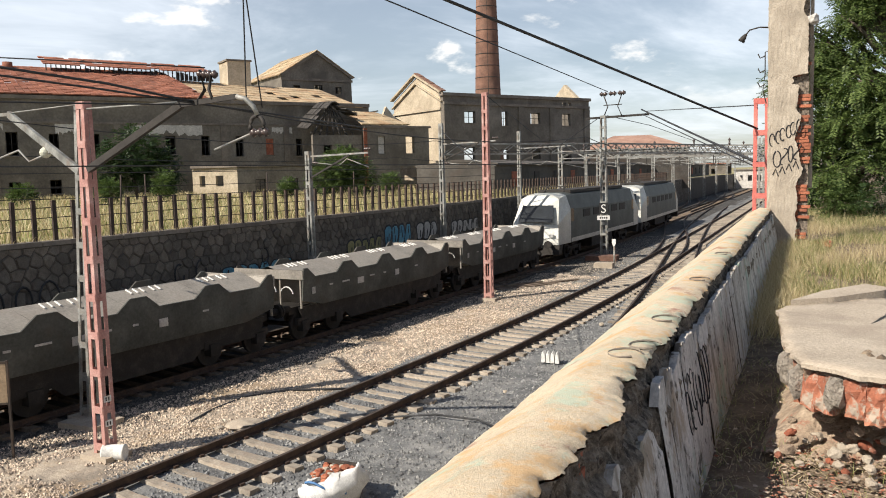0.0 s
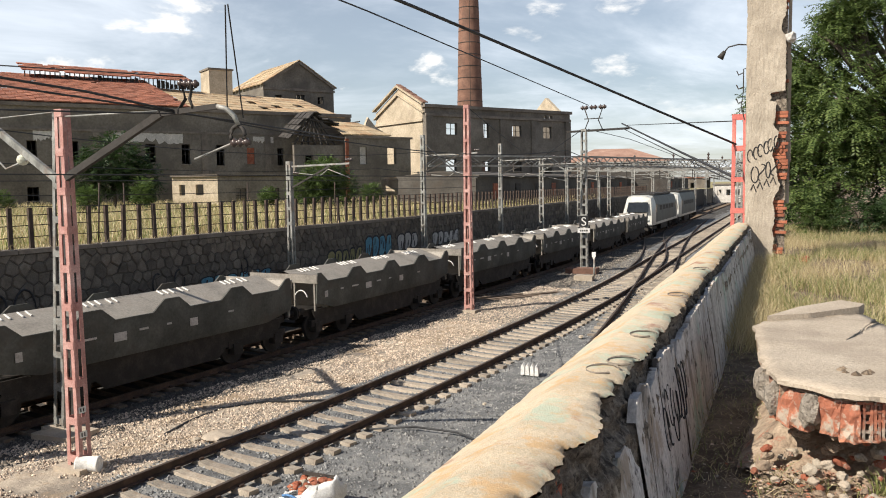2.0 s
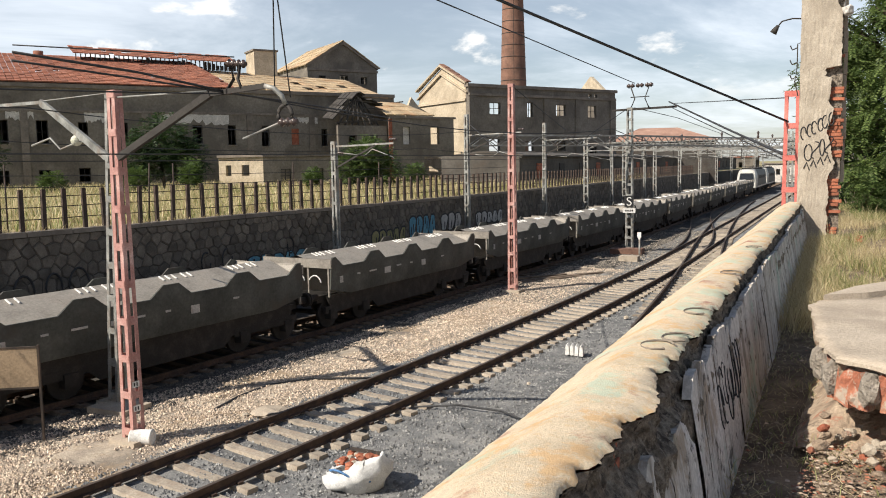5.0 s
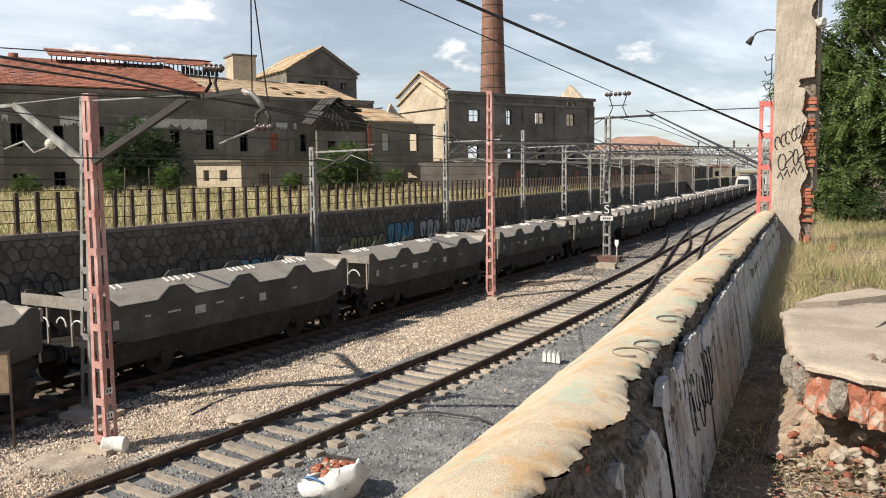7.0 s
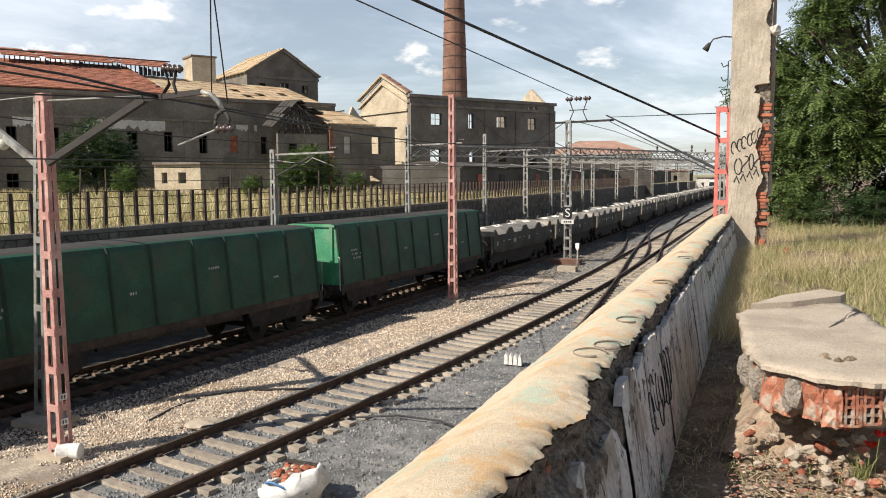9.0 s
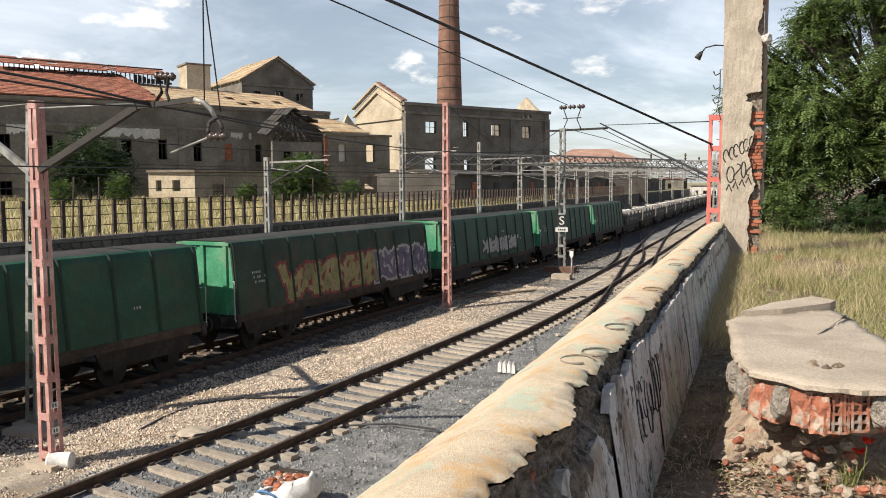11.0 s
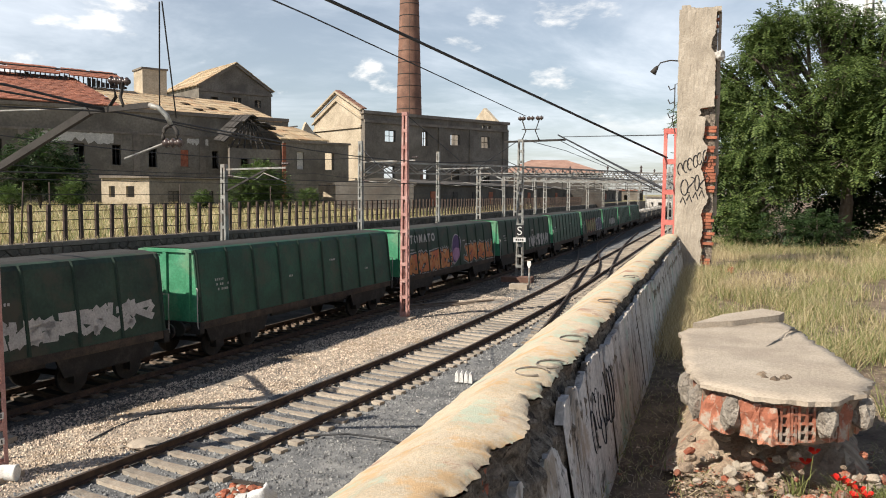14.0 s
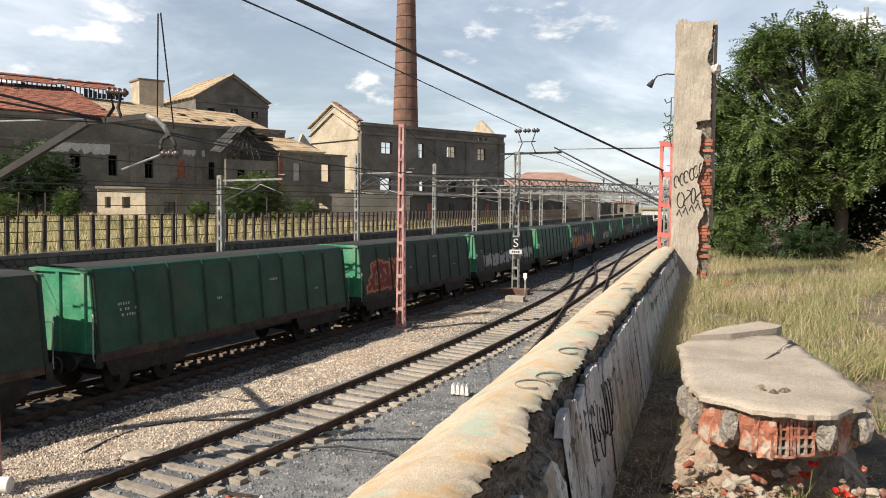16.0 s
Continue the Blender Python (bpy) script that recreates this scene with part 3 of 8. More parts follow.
def tracks():
    track("track_1", "near railway track of rusted rails on concrete sleepers", lambda y: 0.0, -12, 205, (4, 60))
    track("track_2", "second railway track in the shade of the train", second, -40, 205, (8, 34), SHADED_SLEEPER, WOOD)
    # crossover: a branch leaves the near track to the right and one to the second track
    root = thing("crossover", "dark steel switch rails crossing between the two tracks", "railway switch", kind="structure")

    def ease(k):
        k = min(max(k, 0), 1)
        return k * k * (3 - 2 * k)
    for s in (-0.87, 0.87):
        bm = bmesh.new()
        rail_mesh(bm, [along(y, s + max(2.9 - 0.125 * (y - 30) + 0.0006 * (y - 30) ** 2, -5.5), 0.005) for y in np.arange(24, 112, 1.0)])
        part("branch_rail", bm, [RAIL_RUST, RAIL_TOP], root)
        bm = bmesh.new()
        rail_mesh(bm, [along(y, s + second(y) * ease((y - 44) / 50), 0.003) for y in np.arange(44, 94, 1.0)])
        part("switch_rail", bm, [RAIL_RUST, RAIL_TOP], root)
    far_ties = bmesh.new()
    for i in range(70):
        y = 27 + 0.75 * i
        p = along(y, 2.9 - 0.125 * (y - 30) + 0.0006 * (y - 30) ** 2)
        vbox(far_ties, -1.3, 1.3, -0.12, 0.12, -0.28, -0.168, 0, pose(p.x, p.y, -0.006, 0, 0, 4))
    part("branch_ties", far_ties, SLEEPER, root)["kind"] = "stuff"
    # far sidings that bend away
    for k in range(3):
        bm = bmesh.new()
        for s in (-0.87, 0.87):
            rail_mesh(bm, [along(y, s - 5.55 - k * 0.8 - (0.0011 + 0.0005 * k) * max(0, y - 125 + 14 * k) ** 2) for y in np.arange(112 - 14 * k, 208, 3.0)])
        thing("siding_track", "far siding rails bending away across pale ground", "railway track", kind="structure", bm=bm, material=[RAIL_RUST, RAIL_TOP])


stone_wall()
fence()
tracks()


# ---- loose ballast ----
def ballast_stones():
    rnd = np.random.RandomState(4)
    # Stones darkened to match the train's shade painted on the bed.
    oily = mat("train_shade_ballast_stone", (0.10, 0.09, 0.08), None, None, 6, 50, 0.9, per_piece=0.5)
    mixed = mat("mixed_ballast_stone", (0.24, 0.215, 0.185), (0.12, 0.11, 0.10), (0.42, 0.37, 0.31), 6, 50, 0.9, per_piece=0.6)
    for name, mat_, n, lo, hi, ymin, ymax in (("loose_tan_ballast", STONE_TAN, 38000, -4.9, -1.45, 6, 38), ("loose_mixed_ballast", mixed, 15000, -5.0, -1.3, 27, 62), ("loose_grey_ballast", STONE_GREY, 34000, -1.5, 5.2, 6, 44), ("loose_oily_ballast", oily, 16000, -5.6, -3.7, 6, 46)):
        vs, fs = [], []
        y = ymin + (ymax - ymin) * rnd.rand(n) ** 1.35
        d = lo + (hi - lo) * rnd.rand(n)
        r = 0.017 + 0.030 * rnd.rand(n) ** 2
        for i in range(n):
            yy = float(y[i])
            if abs(abs(d[i]) - 0.87) < 0.1:
                continue
            p = along(yy, float(d[i]))
            # worn patches where the soil shows between the stones
            if name == "loose_tan_ballast" and noise.noise(Vector((p.x * 0.55, yy * 0.4, 2))) + 0.4 * noise.noise(Vector((p.x * 2, yy * 1.6, 6))) < -0.30 + 0.4 * (rnd.rand() - 0.6):
                continue
            z = -0.24 + 0.10 * max(0, min(1, (2.6 - abs(d[i] + 3.1)) / 1.6)) + 0.05 * noise.noise(Vector((p.x * 0.7, yy * 0.7, 0)))
            a = rnd.rand() * 6.28
            b = len(vs)
            k = r[i]
            for j in range(4):
                q = a + j * 1.57 + rnd.rand() * 0.5
                vs.append((p.x + math.cos(q) * k, yy + math.sin(q) * k, z + rnd.rand() * k * 0.5 - 0.005))
            vs.append((p.x + k * 0.3 * (rnd.rand() - 0.5), yy, z + k * (0.7 + 0.6 * rnd.rand())))
            fs += [(b, b + 1, b + 4), (b + 1, b + 2, b + 4), (b + 2, b + 3, b + 4), (b + 3, b, b + 4)]
        me = bpy.data.meshes.new(name)
        me.from_pydata(vs, [], fs)
        me.materials.append(mat_)
        tagged(new(name, me), "loose broken ballast stones beside the near track", "ballast", kind="stuff")


ballast_stones()


# ---- terrace wall with its worn coping ----
def terrace_wall():
    root = thing("terrace_wall", "old plastered terrace wall with a broken rounded coping", "wall", kind="structure")
    Y0, Y1 = -3.0, 18.3
    n = 1300
    rnd = random.Random(8)
    bm = bmesh.new()
    # cross profile: left foot, left top, crown, right edge
    prof = [(-0.60, -0.3), (-0.59, 3.88), (-0.57, 4.0), (-0.52, 4.055), (-0.40, 4.125), (-0.265, 4.195), (-0.13, 4.187), (-0.03, 4.176), (0.03, 4.158)]
    # lengths of broken edge, each set back by its own depth
    chips, at_y = [], Y0
    while at_y < Y1 + 1:
        chips.append((at_y, rnd.uniform(-0.012, 0.012), rnd.uniform(-0.07, 0.07)))
        at_y += rnd.choice((0.02, 0.03, 0.05, 0.11, 0.24)) * rnd.uniform(0.7, 1.3)
    rings = []
    edge = []
    for i in range(n + 1):
        y = Y0 + (Y1 - Y0) * i / n
        # chipped edge: steps of broken plaster, a lip that still stands out, and deep bites
        chip = [c for c in chips if c[0] <= y][-1]
        bite = 0.072 + chip[1] + chip[2] * (y - chip[0]) + 0.018 * noise.noise(Vector((y * 2.3, 1.7, 0))) + 0.008 * noise.noise(Vector((y * 13, 2.1, 0))) + 0.008 * noise.noise(Vector((y * 33, 8.1, 0))) + 0.006 * rnd.random()
        for c, w_, a in ((2.92, 0.20, -0.075), (2.63, 0.07, 0.03), (3.34, 0.07, 0.06), (3.22, 0.05, 0.02), (2.30, 0.05, 0.02), (2.12, 0.06, 0.04), (3.62, 0.05, 0.025), (4.15, 0.06, 0.03), (5.6, 0.12, 0.03), (6.6, 0.10, 0.03), (8.1, 0.3, 0.03), (11.2, 0.3, 0.04)):
            bite += a * max(0, 1 - abs(y - c) / w_) ** 0.7 * (0.8 + 0.5 * noise.noise(Vector((y * 21, c, 4))))
        bite = max(-0.005, bite)
        sag = 0.012 * noise.noise(Vector((y * 0.8, 0, 4))) + 0.005 * noise.noise(Vector((y * 5, 0, 9)))
        ring = []
        for k, (u, z) in enumerate(prof):
            if k >= 6:
                u -= bite * (0.0 if k == 6 else 0.45 if k == 7 else 1.0)
            if k >= 2:
                z += sag + 0.004 * noise.noise(Vector((y * 14, u * 20, k))) + 0.0025 * noise.noise(Vector((y * 37, u * 40, k)))
            if k == 8:
                z -= 0.014 * noise.noise(Vector((y * 19, 3, 3))) + 0.008 * rnd.random()
            ring.append(bm.verts.new((wall_x(y) + u, y, z)))
        rings.append(ring)
        edge.append(bite)
    for a, b in zip(rings, rings[1:]):
        for k in range(len(prof) - 1):
            f = bm.faces.new((a[k], a[k + 1], b[k + 1], b[k]))
            f.smooth = True
    bm.faces.new(rings[-1])
    part("coping", bm, COPING, root, "sunlit lime plaster coping with lichen stains")
    # ragged broken edge under the coping
    bm = bmesh.new()
    prev = None
    for i in range(n + 1):
        y = Y0 + (Y1 - Y0) * i / n
        x = wall_x(y)
        lip = 4.152 + 0.012 * noise.noise(Vector((y * 0.8, 0, 4)))
        b = edge[i]
        row = [bm.verts.new((x + 0.03 - b, y, lip - 0.004))]
        for k in range(1, 9):
            z = lip - 0.004 - 0.034 * k
            row.append(bm.verts.new((x - 0.015 - b * max(0.25, 1.0 - 0.11 * k) + 0.045 * noise.noise(Vector((y * 11, z * 14, 1))) + 0.022 * noise.noise(Vector((y * 34, z * 40, 1))) + 0.012 * rnd.random() + 0.006 * k * (k > 5), y, z)))
        row.append(bm.verts.new((x + 0.03, y, 3.6)))
        row.append(bm.verts.new((x + 0.09, y, 3.2)))
        if prev:
            for k in range(len(row) - 1):
                bm.faces.new((prev[k], prev[k + 1], row[k + 1], row[k]))
        prev = row
    part("broken_core", bm, CORE, root, "dark crumbling core under the coping")
    # plaster panels hanging on the side, ragged at the top, with cracks between
    y = -2.0
    while y < 18.1:
        w_ = rnd.uniform(0.16, 0.55) if y < 5 else rnd.uniform(0.5, 1.5)
        y1 = min(y + w_, 18.2)
        bm = bmesh.new()
        m_ = max(4, int(w_ / 0.025))
        t0 = (4.03 if y < 3.5 else 4.10) - 0.06 * rnd.random() - (0.10 if rnd.random() < 0.3 else 0)
        outer, inner = [], []
        for k in range(m_ + 1):
            yy = y + (y1 - y) * k / m_
            top = t0 - (0.16 if y < 3.5 else 0.10) * max(0, noise.noise(Vector((yy * 3.2, 3, 3)))) - 0.05 * max(0, noise.noise(Vector((yy * 15, 4, 3)))) + 0.012 * rnd.random() - 0.09 * max(0, 1 - min(k, m_ - k) / 2)
            lip = (0.0, 0.085, 0.13)
            outer.append([bm.verts.new((wall_x(yy) + l_ + 0.004 * noise.noise(Vector((yy * 6, z * 6, 0))), yy + 0.012 * noise.noise(Vector((y, z * 7, k > m_ / 2))) * (k in (0, m_)), z)) for z, l_ in ((3.25, 0.13), (3.42, 0.105), (3.6, 0.08), (3.78, 0.05), (top, 0.012))])
            inner.append(bm.verts.new((wall_x(yy) - 0.03, yy, top - 0.004)))
        for k in range(m_):
            for z in range(4):
                bm.faces.new((outer[k][z], outer[k + 1][z], outer[k + 1][z + 1], outer[k][z + 1]))
            bm.faces.new((outer[k][4], outer[k + 1][4], inner[k + 1], inner[k]))
        part("plaster_panel", bm, PLASTER_SIDE, root)
        y = y1 + rnd.uniform(0.006, 0.025) + (0.06 if rnd.random() < 0.35 else 0)
    # bricks that show in the bites
    bm = bmesh.new()
    vbox(bm, -0.055, 0.055, -0.12, 0.12, -0.03, 0.03)
    bk = finish(bm, "brick", BRICK)
    for yy, z, u in ((2.63, 4.075, -0.135), (2.60, 4.01, -0.12), (3.40, 3.99, -0.145), (5.62, 4.02, -0.13), (5.9, 3.96, -0.12), (8.2, 4.02, -0.12)):
        part("brick", bk, None, root).matrix_basis = pose(wall_x(yy) + u, yy, z, rnd.uniform(-8, 8), rnd.uniform(-12, 12), 8 + rnd.uniform(-14, 14))


terrace_wall()


# ---- factory buildings, drawn in plan metres and set farther out along the view ----
FAR = 1.4
OUT = Matrix.Translation(EYE) @ Matrix.Scale(FAR, 4) @ Matrix.Translation(-Vector(EYE))


def site(x, y, z, hd):
    """Local x runs along the facade, y inwards, z up."""
    a = radians(hd)
    u, n = Vector((math.sin(a), math.cos(a), 0)), Vector((-math.cos(a), math.sin(a), 0))
    m = Matrix(((u.x, n.x, 0, x), (u.y, n.y, 0, y), (0, 0, 1, z), (0, 0, 0, 1)))
    return OUT @ m


def wall_holes(bm, m, x0, x1, z0, z1, y0, y1, holes, mi=0):
    """A wall slab with openings (x0, x1, z0, z1) through it."""
    xs = sorted({x0, x1, *[h[0] for h in holes], *[h[1] for h in holes]})
    zs = sorted({z0, z1, *[h[2] for h in holes], *[h[3] for h in holes]})
    for a, b in zip(xs, xs[1:]):
        run = None
        for c, d in zip(zs, zs[1:]):
            cu, cv = (a + b) / 2, (c + d) / 2
            solid = not any(h[0] < cu < h[1] and h[2] < cv < h[3] for h in holes)
            if solid:
                run = [run[0], d] if run else [c, d]
            elif run:
                vbox(bm, a, b, y0, y1, *run, mi, m)
                run = None
        if run:
            vbox(bm, a, b, y0, y1, *run, mi, m)


def window_bits(parent, m, h, depth, bars=True, sill=True):
    x0, x1, z0, z1 = h
    bm = bmesh.new()
    t = 0.05
    vbox(bm, x0, x0 + t, depth, depth + 0.06, z0, z1, 0, m)
    vbox(bm, x1 - t, x1, depth, depth + 0.06, z0, z1, 0, m)
    vbox(bm, x0 + t, x1 - t, depth, depth + 0.06, z1 - t, z1, 0, m)
    if bars:
        vbox(bm, (x0 + x1) / 2 - 0.02, (x0 + x1) / 2 + 0.02, depth, depth + 0.05, z0, z1 - t, 0, m)
        vbox(bm, x0 + t, x1 - t, depth + 0.005, depth + 0.045, (z0 + z1) / 2 - 0.02, (z0 + z1) / 2 + 0.02, 0, m)
    w_ = part("window", bm, CHARRED, parent, "empty dark window frame")
    if sill:
        bm = bmesh.new()
        vbox(bm, x0 - 0.06, x1 + 0.06, -0.08, 0.05, z0 - 0.09, z0 - 0.003, 0, m)
        part("sill", bm, STONE_TRIM, w_)


def roof_sheet(bm, m, p00, p10, p11, p01, nx, nz, mi=0, gaps=0.0, seed=1, thick=0.06, lap=0.03, single=None):
    """Roof tiles or sheets in rows over a sloping four-cornered plane; gaps: share missing."""
    rnd = random.Random(seed)
    c = [Vector(p) for p in (p00, p10, p11, p01)]
    up = (c[1] - c[0]).cross(c[3] - c[0]).normalized()
    if up.z < 0:
        up = -up

    def at(u, v):
        return (c[0] * (1 - u) + c[1] * u) * (1 - v) + (c[3] * (1 - u) + c[2] * u) * v
    for i in range(nx):
        for j in range(nz):
            if rnd.random() < gaps:
                continue
            q = [at(i / nx, j / nz), at((i + 1) / nx - 0.12 / nx, j / nz), at((i + 1) / nx - 0.12 / nx, (j + 1.1) / nz), at(i / nx, (j + 1.1) / nz)]
            h = rnd.uniform(0, 0.02)
            if single:
                bm = bmesh.new()
            top = [bm.verts.new(m @ (p + up * (thick + h + (lap if k < 2 else 0)))) for k, p in enumerate(q)]
            bot = [bm.verts.new(m @ (p + up * h)) for k, p in enumerate(q)]
            bm.faces.new(top).material_index = mi
            for k in range(4):
                bm.faces.new((bot[k], bot[(k + 1) % 4], top[(k + 1) % 4], top[k])).material_index = mi
            if single:
                part("roof_sheet", bm, single[1], single[0])


def factory():
    m = site(-51.3, 29.14, 3.3, 25.2)
    root = thing("factory_building", "long derelict factory hall of stained grey render with red tiled roof", "building")
    wins = [(-9.6, -8.8, 3.7, 5.2), (-7.1, -6.4, 3.7, 5.2), (-4.6, -3.9, 3.7, 5.2), (-2.2, -1.5, 3.7, 5.2), (0.1, 0.8, 3.7, 5.2), (2.6, 3.2, 3.8, 5.1), (5.0, 5.7, 3.7, 5.1), (7.5, 8.2, 3.7, 5.1), (10.0, 10.7, 3.7, 5.0), (12.5, 13.1, 3.6, 5.0),
            (15.0, 15.6, 3.5, 5.0), (17.3, 17.9, 3.6, 4.8), (19.7, 20.2, 3.5, 4.8), (22.0, 22.6, 3.5, 4.8)]
    low = [(0.1, 0.8, 1.2, 2.0), (2.5, 3.2, 1.2, 2.1), (5.1, 5.8, 0.9, 2.1), (-2.3, -1.6, 1.0, 2.0), (9.9, 10.6, 1.0, 2.0)]
    bm = bmesh.new()
    wall_holes(bm, m, -30, 26, -1.0, 7.3, 0, 0.45, wins + low)
    part("wall", bm, RENDER_GREY, root, "stained grey render with flaking patches")
    bm = bmesh.new()
    vbox(bm, -30, 26, 13, 13.4, -1, 9.6, 0, m)
    vbox(bm, -30.4, -30, 0.46, 12.99, -1, 7.3, 0, m)
    vbox(bm, 26, 26.4, 0.46, 12.99, -1, 7.0, 0, m)
    vbox(bm, -30, 26, 0.46, 12.99, 3.0, 3.2, 0, m)
    part("inner_wall", bm, RENDER_GREY, root)
    bm = bmesh.new()
    vbox(bm, -30, 26, -0.16, -0.003, 7.3, 7.55, 0, m)
    vbox(bm, -30, 26, -0.003, 0.5, 7.31, 7.5, 0, m)
    part("cornice", bm, STONE_TRIM, root, "projecting weathered cornice")
    bm = bmesh.new()
    vbox(bm, -30, 26, -0.07, -0.002, 5.75, 5.9, 0, m)
    part("string_course", bm, STONE_TRIM, root)
    for x in (-11, -5.8, -0.8, 6.6, 13.9, 18.7):
        bm = bmesh.new()
        vbox(bm, x, x + 0.45, -0.085, -0.002, -1, 5.74, 0, m)
        part("pilaster", bm, STONE_TRIM, root)
    for h in wins + low[:4]:
        window_bits(root, m, h, 0.2)
    bm = bmesh.new()
    vbox(bm, 17.3, 17.9, 0.1, 0.3, 3.6, 4.8, 0, m)
    part("bricked_window", bm, BRICK, root, "window bricked up in red")
    # white plaster patches left on the wall
    rnd = random.Random(12)
    for x0, x1, zt, zb in ((8.0, 12.6, 5.7, 4.9), (3.0, 4.4, 5.7, 5.0), (-1.6, 0.0, 5.7, 5.1), (17.8, 19.4, 5.6, 5.1)):
        bm = bmesh.new()
        n = 22
        a = [bm.verts.new(m @ Vector((x0 + (x1 - x0) * i / n, -0.02, zt + 0.06 * rnd.random()))) for i in range(n + 1)]
        b = [bm.verts.new(m @ Vector((x0 + (x1 - x0) * i / n, -0.02, zb + (zt - zb) * (0.8 * abs(noise.noise(Vector((i * 0.35, x0, 0)))) + 0.25 * rnd.random())))) for i in range(n + 1)]
        for i in range(n):
            bm.faces.new((a[i], a[i + 1], b[i + 1], b[i]))
        part("plaster_patch", bm, RENDER_WHITE, root, "patch of surviving white plaster")
    # roof: red tiles, then bleached sheets
    bm = bmesh.new()
    roof_sheet(bm, m, (-30, -0.1, 7.6), (13.2, -0.1, 7.6), (13.2, 12.5, 10.9), (-30, 12.5, 10.9), 110, 22, 0, 0.012, 2)
    part("tiled_roof", bm, TILE_RED, root, "red clay tile roof with slipped rows")
    roof_sheet(None, m, (13.2, -0.1, 7.6), (25.5, -0.1, 7.2), (27.5, 12.5, 9.9), (13.2, 12.5, 10.3), 16, 7, 0, 0.03, 3, single=(root, ROOF_TAN))
    bm = bmesh.new()
    for x in np.arange(13.4, 27, 0.9):
        vbox(bm, x, x + 0.1, 0.3, 12.4, 7.0, 7.1, 0, m)
    vbox(bm, -30, 26.2, 0.5, 12.9, 6.9, 7.0, 0, m)
    part("roof_deck", bm, CHARRED, root)
    # burnt ridge lantern
    lan = bmesh.new()
    for x in np.arange(4.0, 16.6, 0.35):
        vbox(lan, x, x + 0.07, 10.6, 10.7, 10.1, 10.95, 0, m)
        if rnd.random() < 0.7:
            vbox(lan, x, x + 0.28, 10.72, 10.8, 10.15, 10.3 + 0.6 * rnd.random(), 0, m)
    part("lantern_studs", lan, CHARRED, root, "charred timber studs")
    bm = bmesh.new()
    roof_sheet(bm, m, (3.8, 10.2, 10.9), (16.6, 10.2, 10.75), (16.6, 13.4, 11.7), (3.8, 13.4, 11.85), 34, 5, 0, 0.06, 5)
    part("lantern_roof", bm, TILE_RED, root, "red tiles over the burnt ridge lantern")
    bm = bmesh.new()
    tube(bm, [m @ Vector((1.5, 11.5, 10.4)), m @ Vector((1.5, 11.5, 11.1))], 0.5, 10)
    part("roof_vent", bm, TILE_RED, root)
    # stair tower block
    t2 = thing("stair_tower", "square rendered stair tower above the factory roof", "tower")
    a = OUT @ site_flat(-54.2, 51.8, 25.2)
    bm = bmesh.new()
    vbox(bm, -0.9, 1.15, -0.9, 1.4, 9, 15.35, 0, a)
    part("wall", bm, RENDER_TAN, t2)
    bm = bmesh.new()
    vbox(bm, -1.0, 1.25, -1.0, 1.5, 15.352, 15.5, 0, a)
    part("cap", bm, STONE_TRIM, t2)


def site_flat(x, y, hd):
    a = radians(hd)
    u, n = Vector((math.sin(a), math.cos(a), 0)), Vector((-math.cos(a), math.sin(a), 0))
    return Matrix(((u.x, n.x, 0, x), (u.y, n.y, 0, y), (0, 0, 1, 0), (0, 0, 0, 1)))


def gabled(name, label, m, w, depth, z0, ze, zr, wall_mat, roof_mat, holes=(), face="y", back=True):
    """A house with its gable on the local y = 0 face, w wide."""
    root = thing(name, label, "building")
    bm = bmesh.new()
    wall_holes(bm, m, 0, w, z0, ze, 0, 0.35, list(holes))
    prism(bm, [(0, ze), (w, ze), (w / 2, zr)], 0, 0.35, 0, m)
    part("gable_wall", bm, wall_mat, root)
    bm = bmesh.new()
    vbox(bm, 0, 0.3, 0.36, depth, z0, ze, 0, m)
    vbox(bm, w - 0.3, w, 0.36, depth, z0, ze, 0, m)
    if back:
        vbox(bm, 0.3, w - 0.3, depth - 0.3, depth, z0, ze, 0, m)
    part("side_wall", bm, wall_mat, root)
    bm = bmesh.new()
    for (a, b) in (((-0.25, ze - 0.1), (w / 2, zr + 0.03)), ((w + 0.25, ze - 0.1), (w / 2, zr + 0.03))):
        roof_sheet(bm, m, (a[0], -0.25, a[1]), (a[0], depth + 0.2, a[1]), (b[0], depth + 0.2, b[1]), (b[0], -0.25, b[1]), 10, 5, 0, 0.0, 4)
    part("roof", bm, roof_mat, root)
    bm = bmesh.new()
    for s in (0, 1):
        p, q = ((-0.1, ze), (w / 2, zr)) if s == 0 else ((w + 0.1, ze), (w / 2, zr))
        beam(bm, m @ Vector((p[0], -0.1, p[1] - 0.12)), m @ Vector((q[0], -0.1, q[1] - 0.12)), 0.3, 0.3)
    vbox(bm, -0.08, w + 0.08, -0.12, -0.003, ze - 0.55, ze - 0.3, 0, m)
    part("verge", bm, STONE_TRIM, root)
    for h in holes:
        window_bits(root, m, h, 0.15, sill=False)
    return root


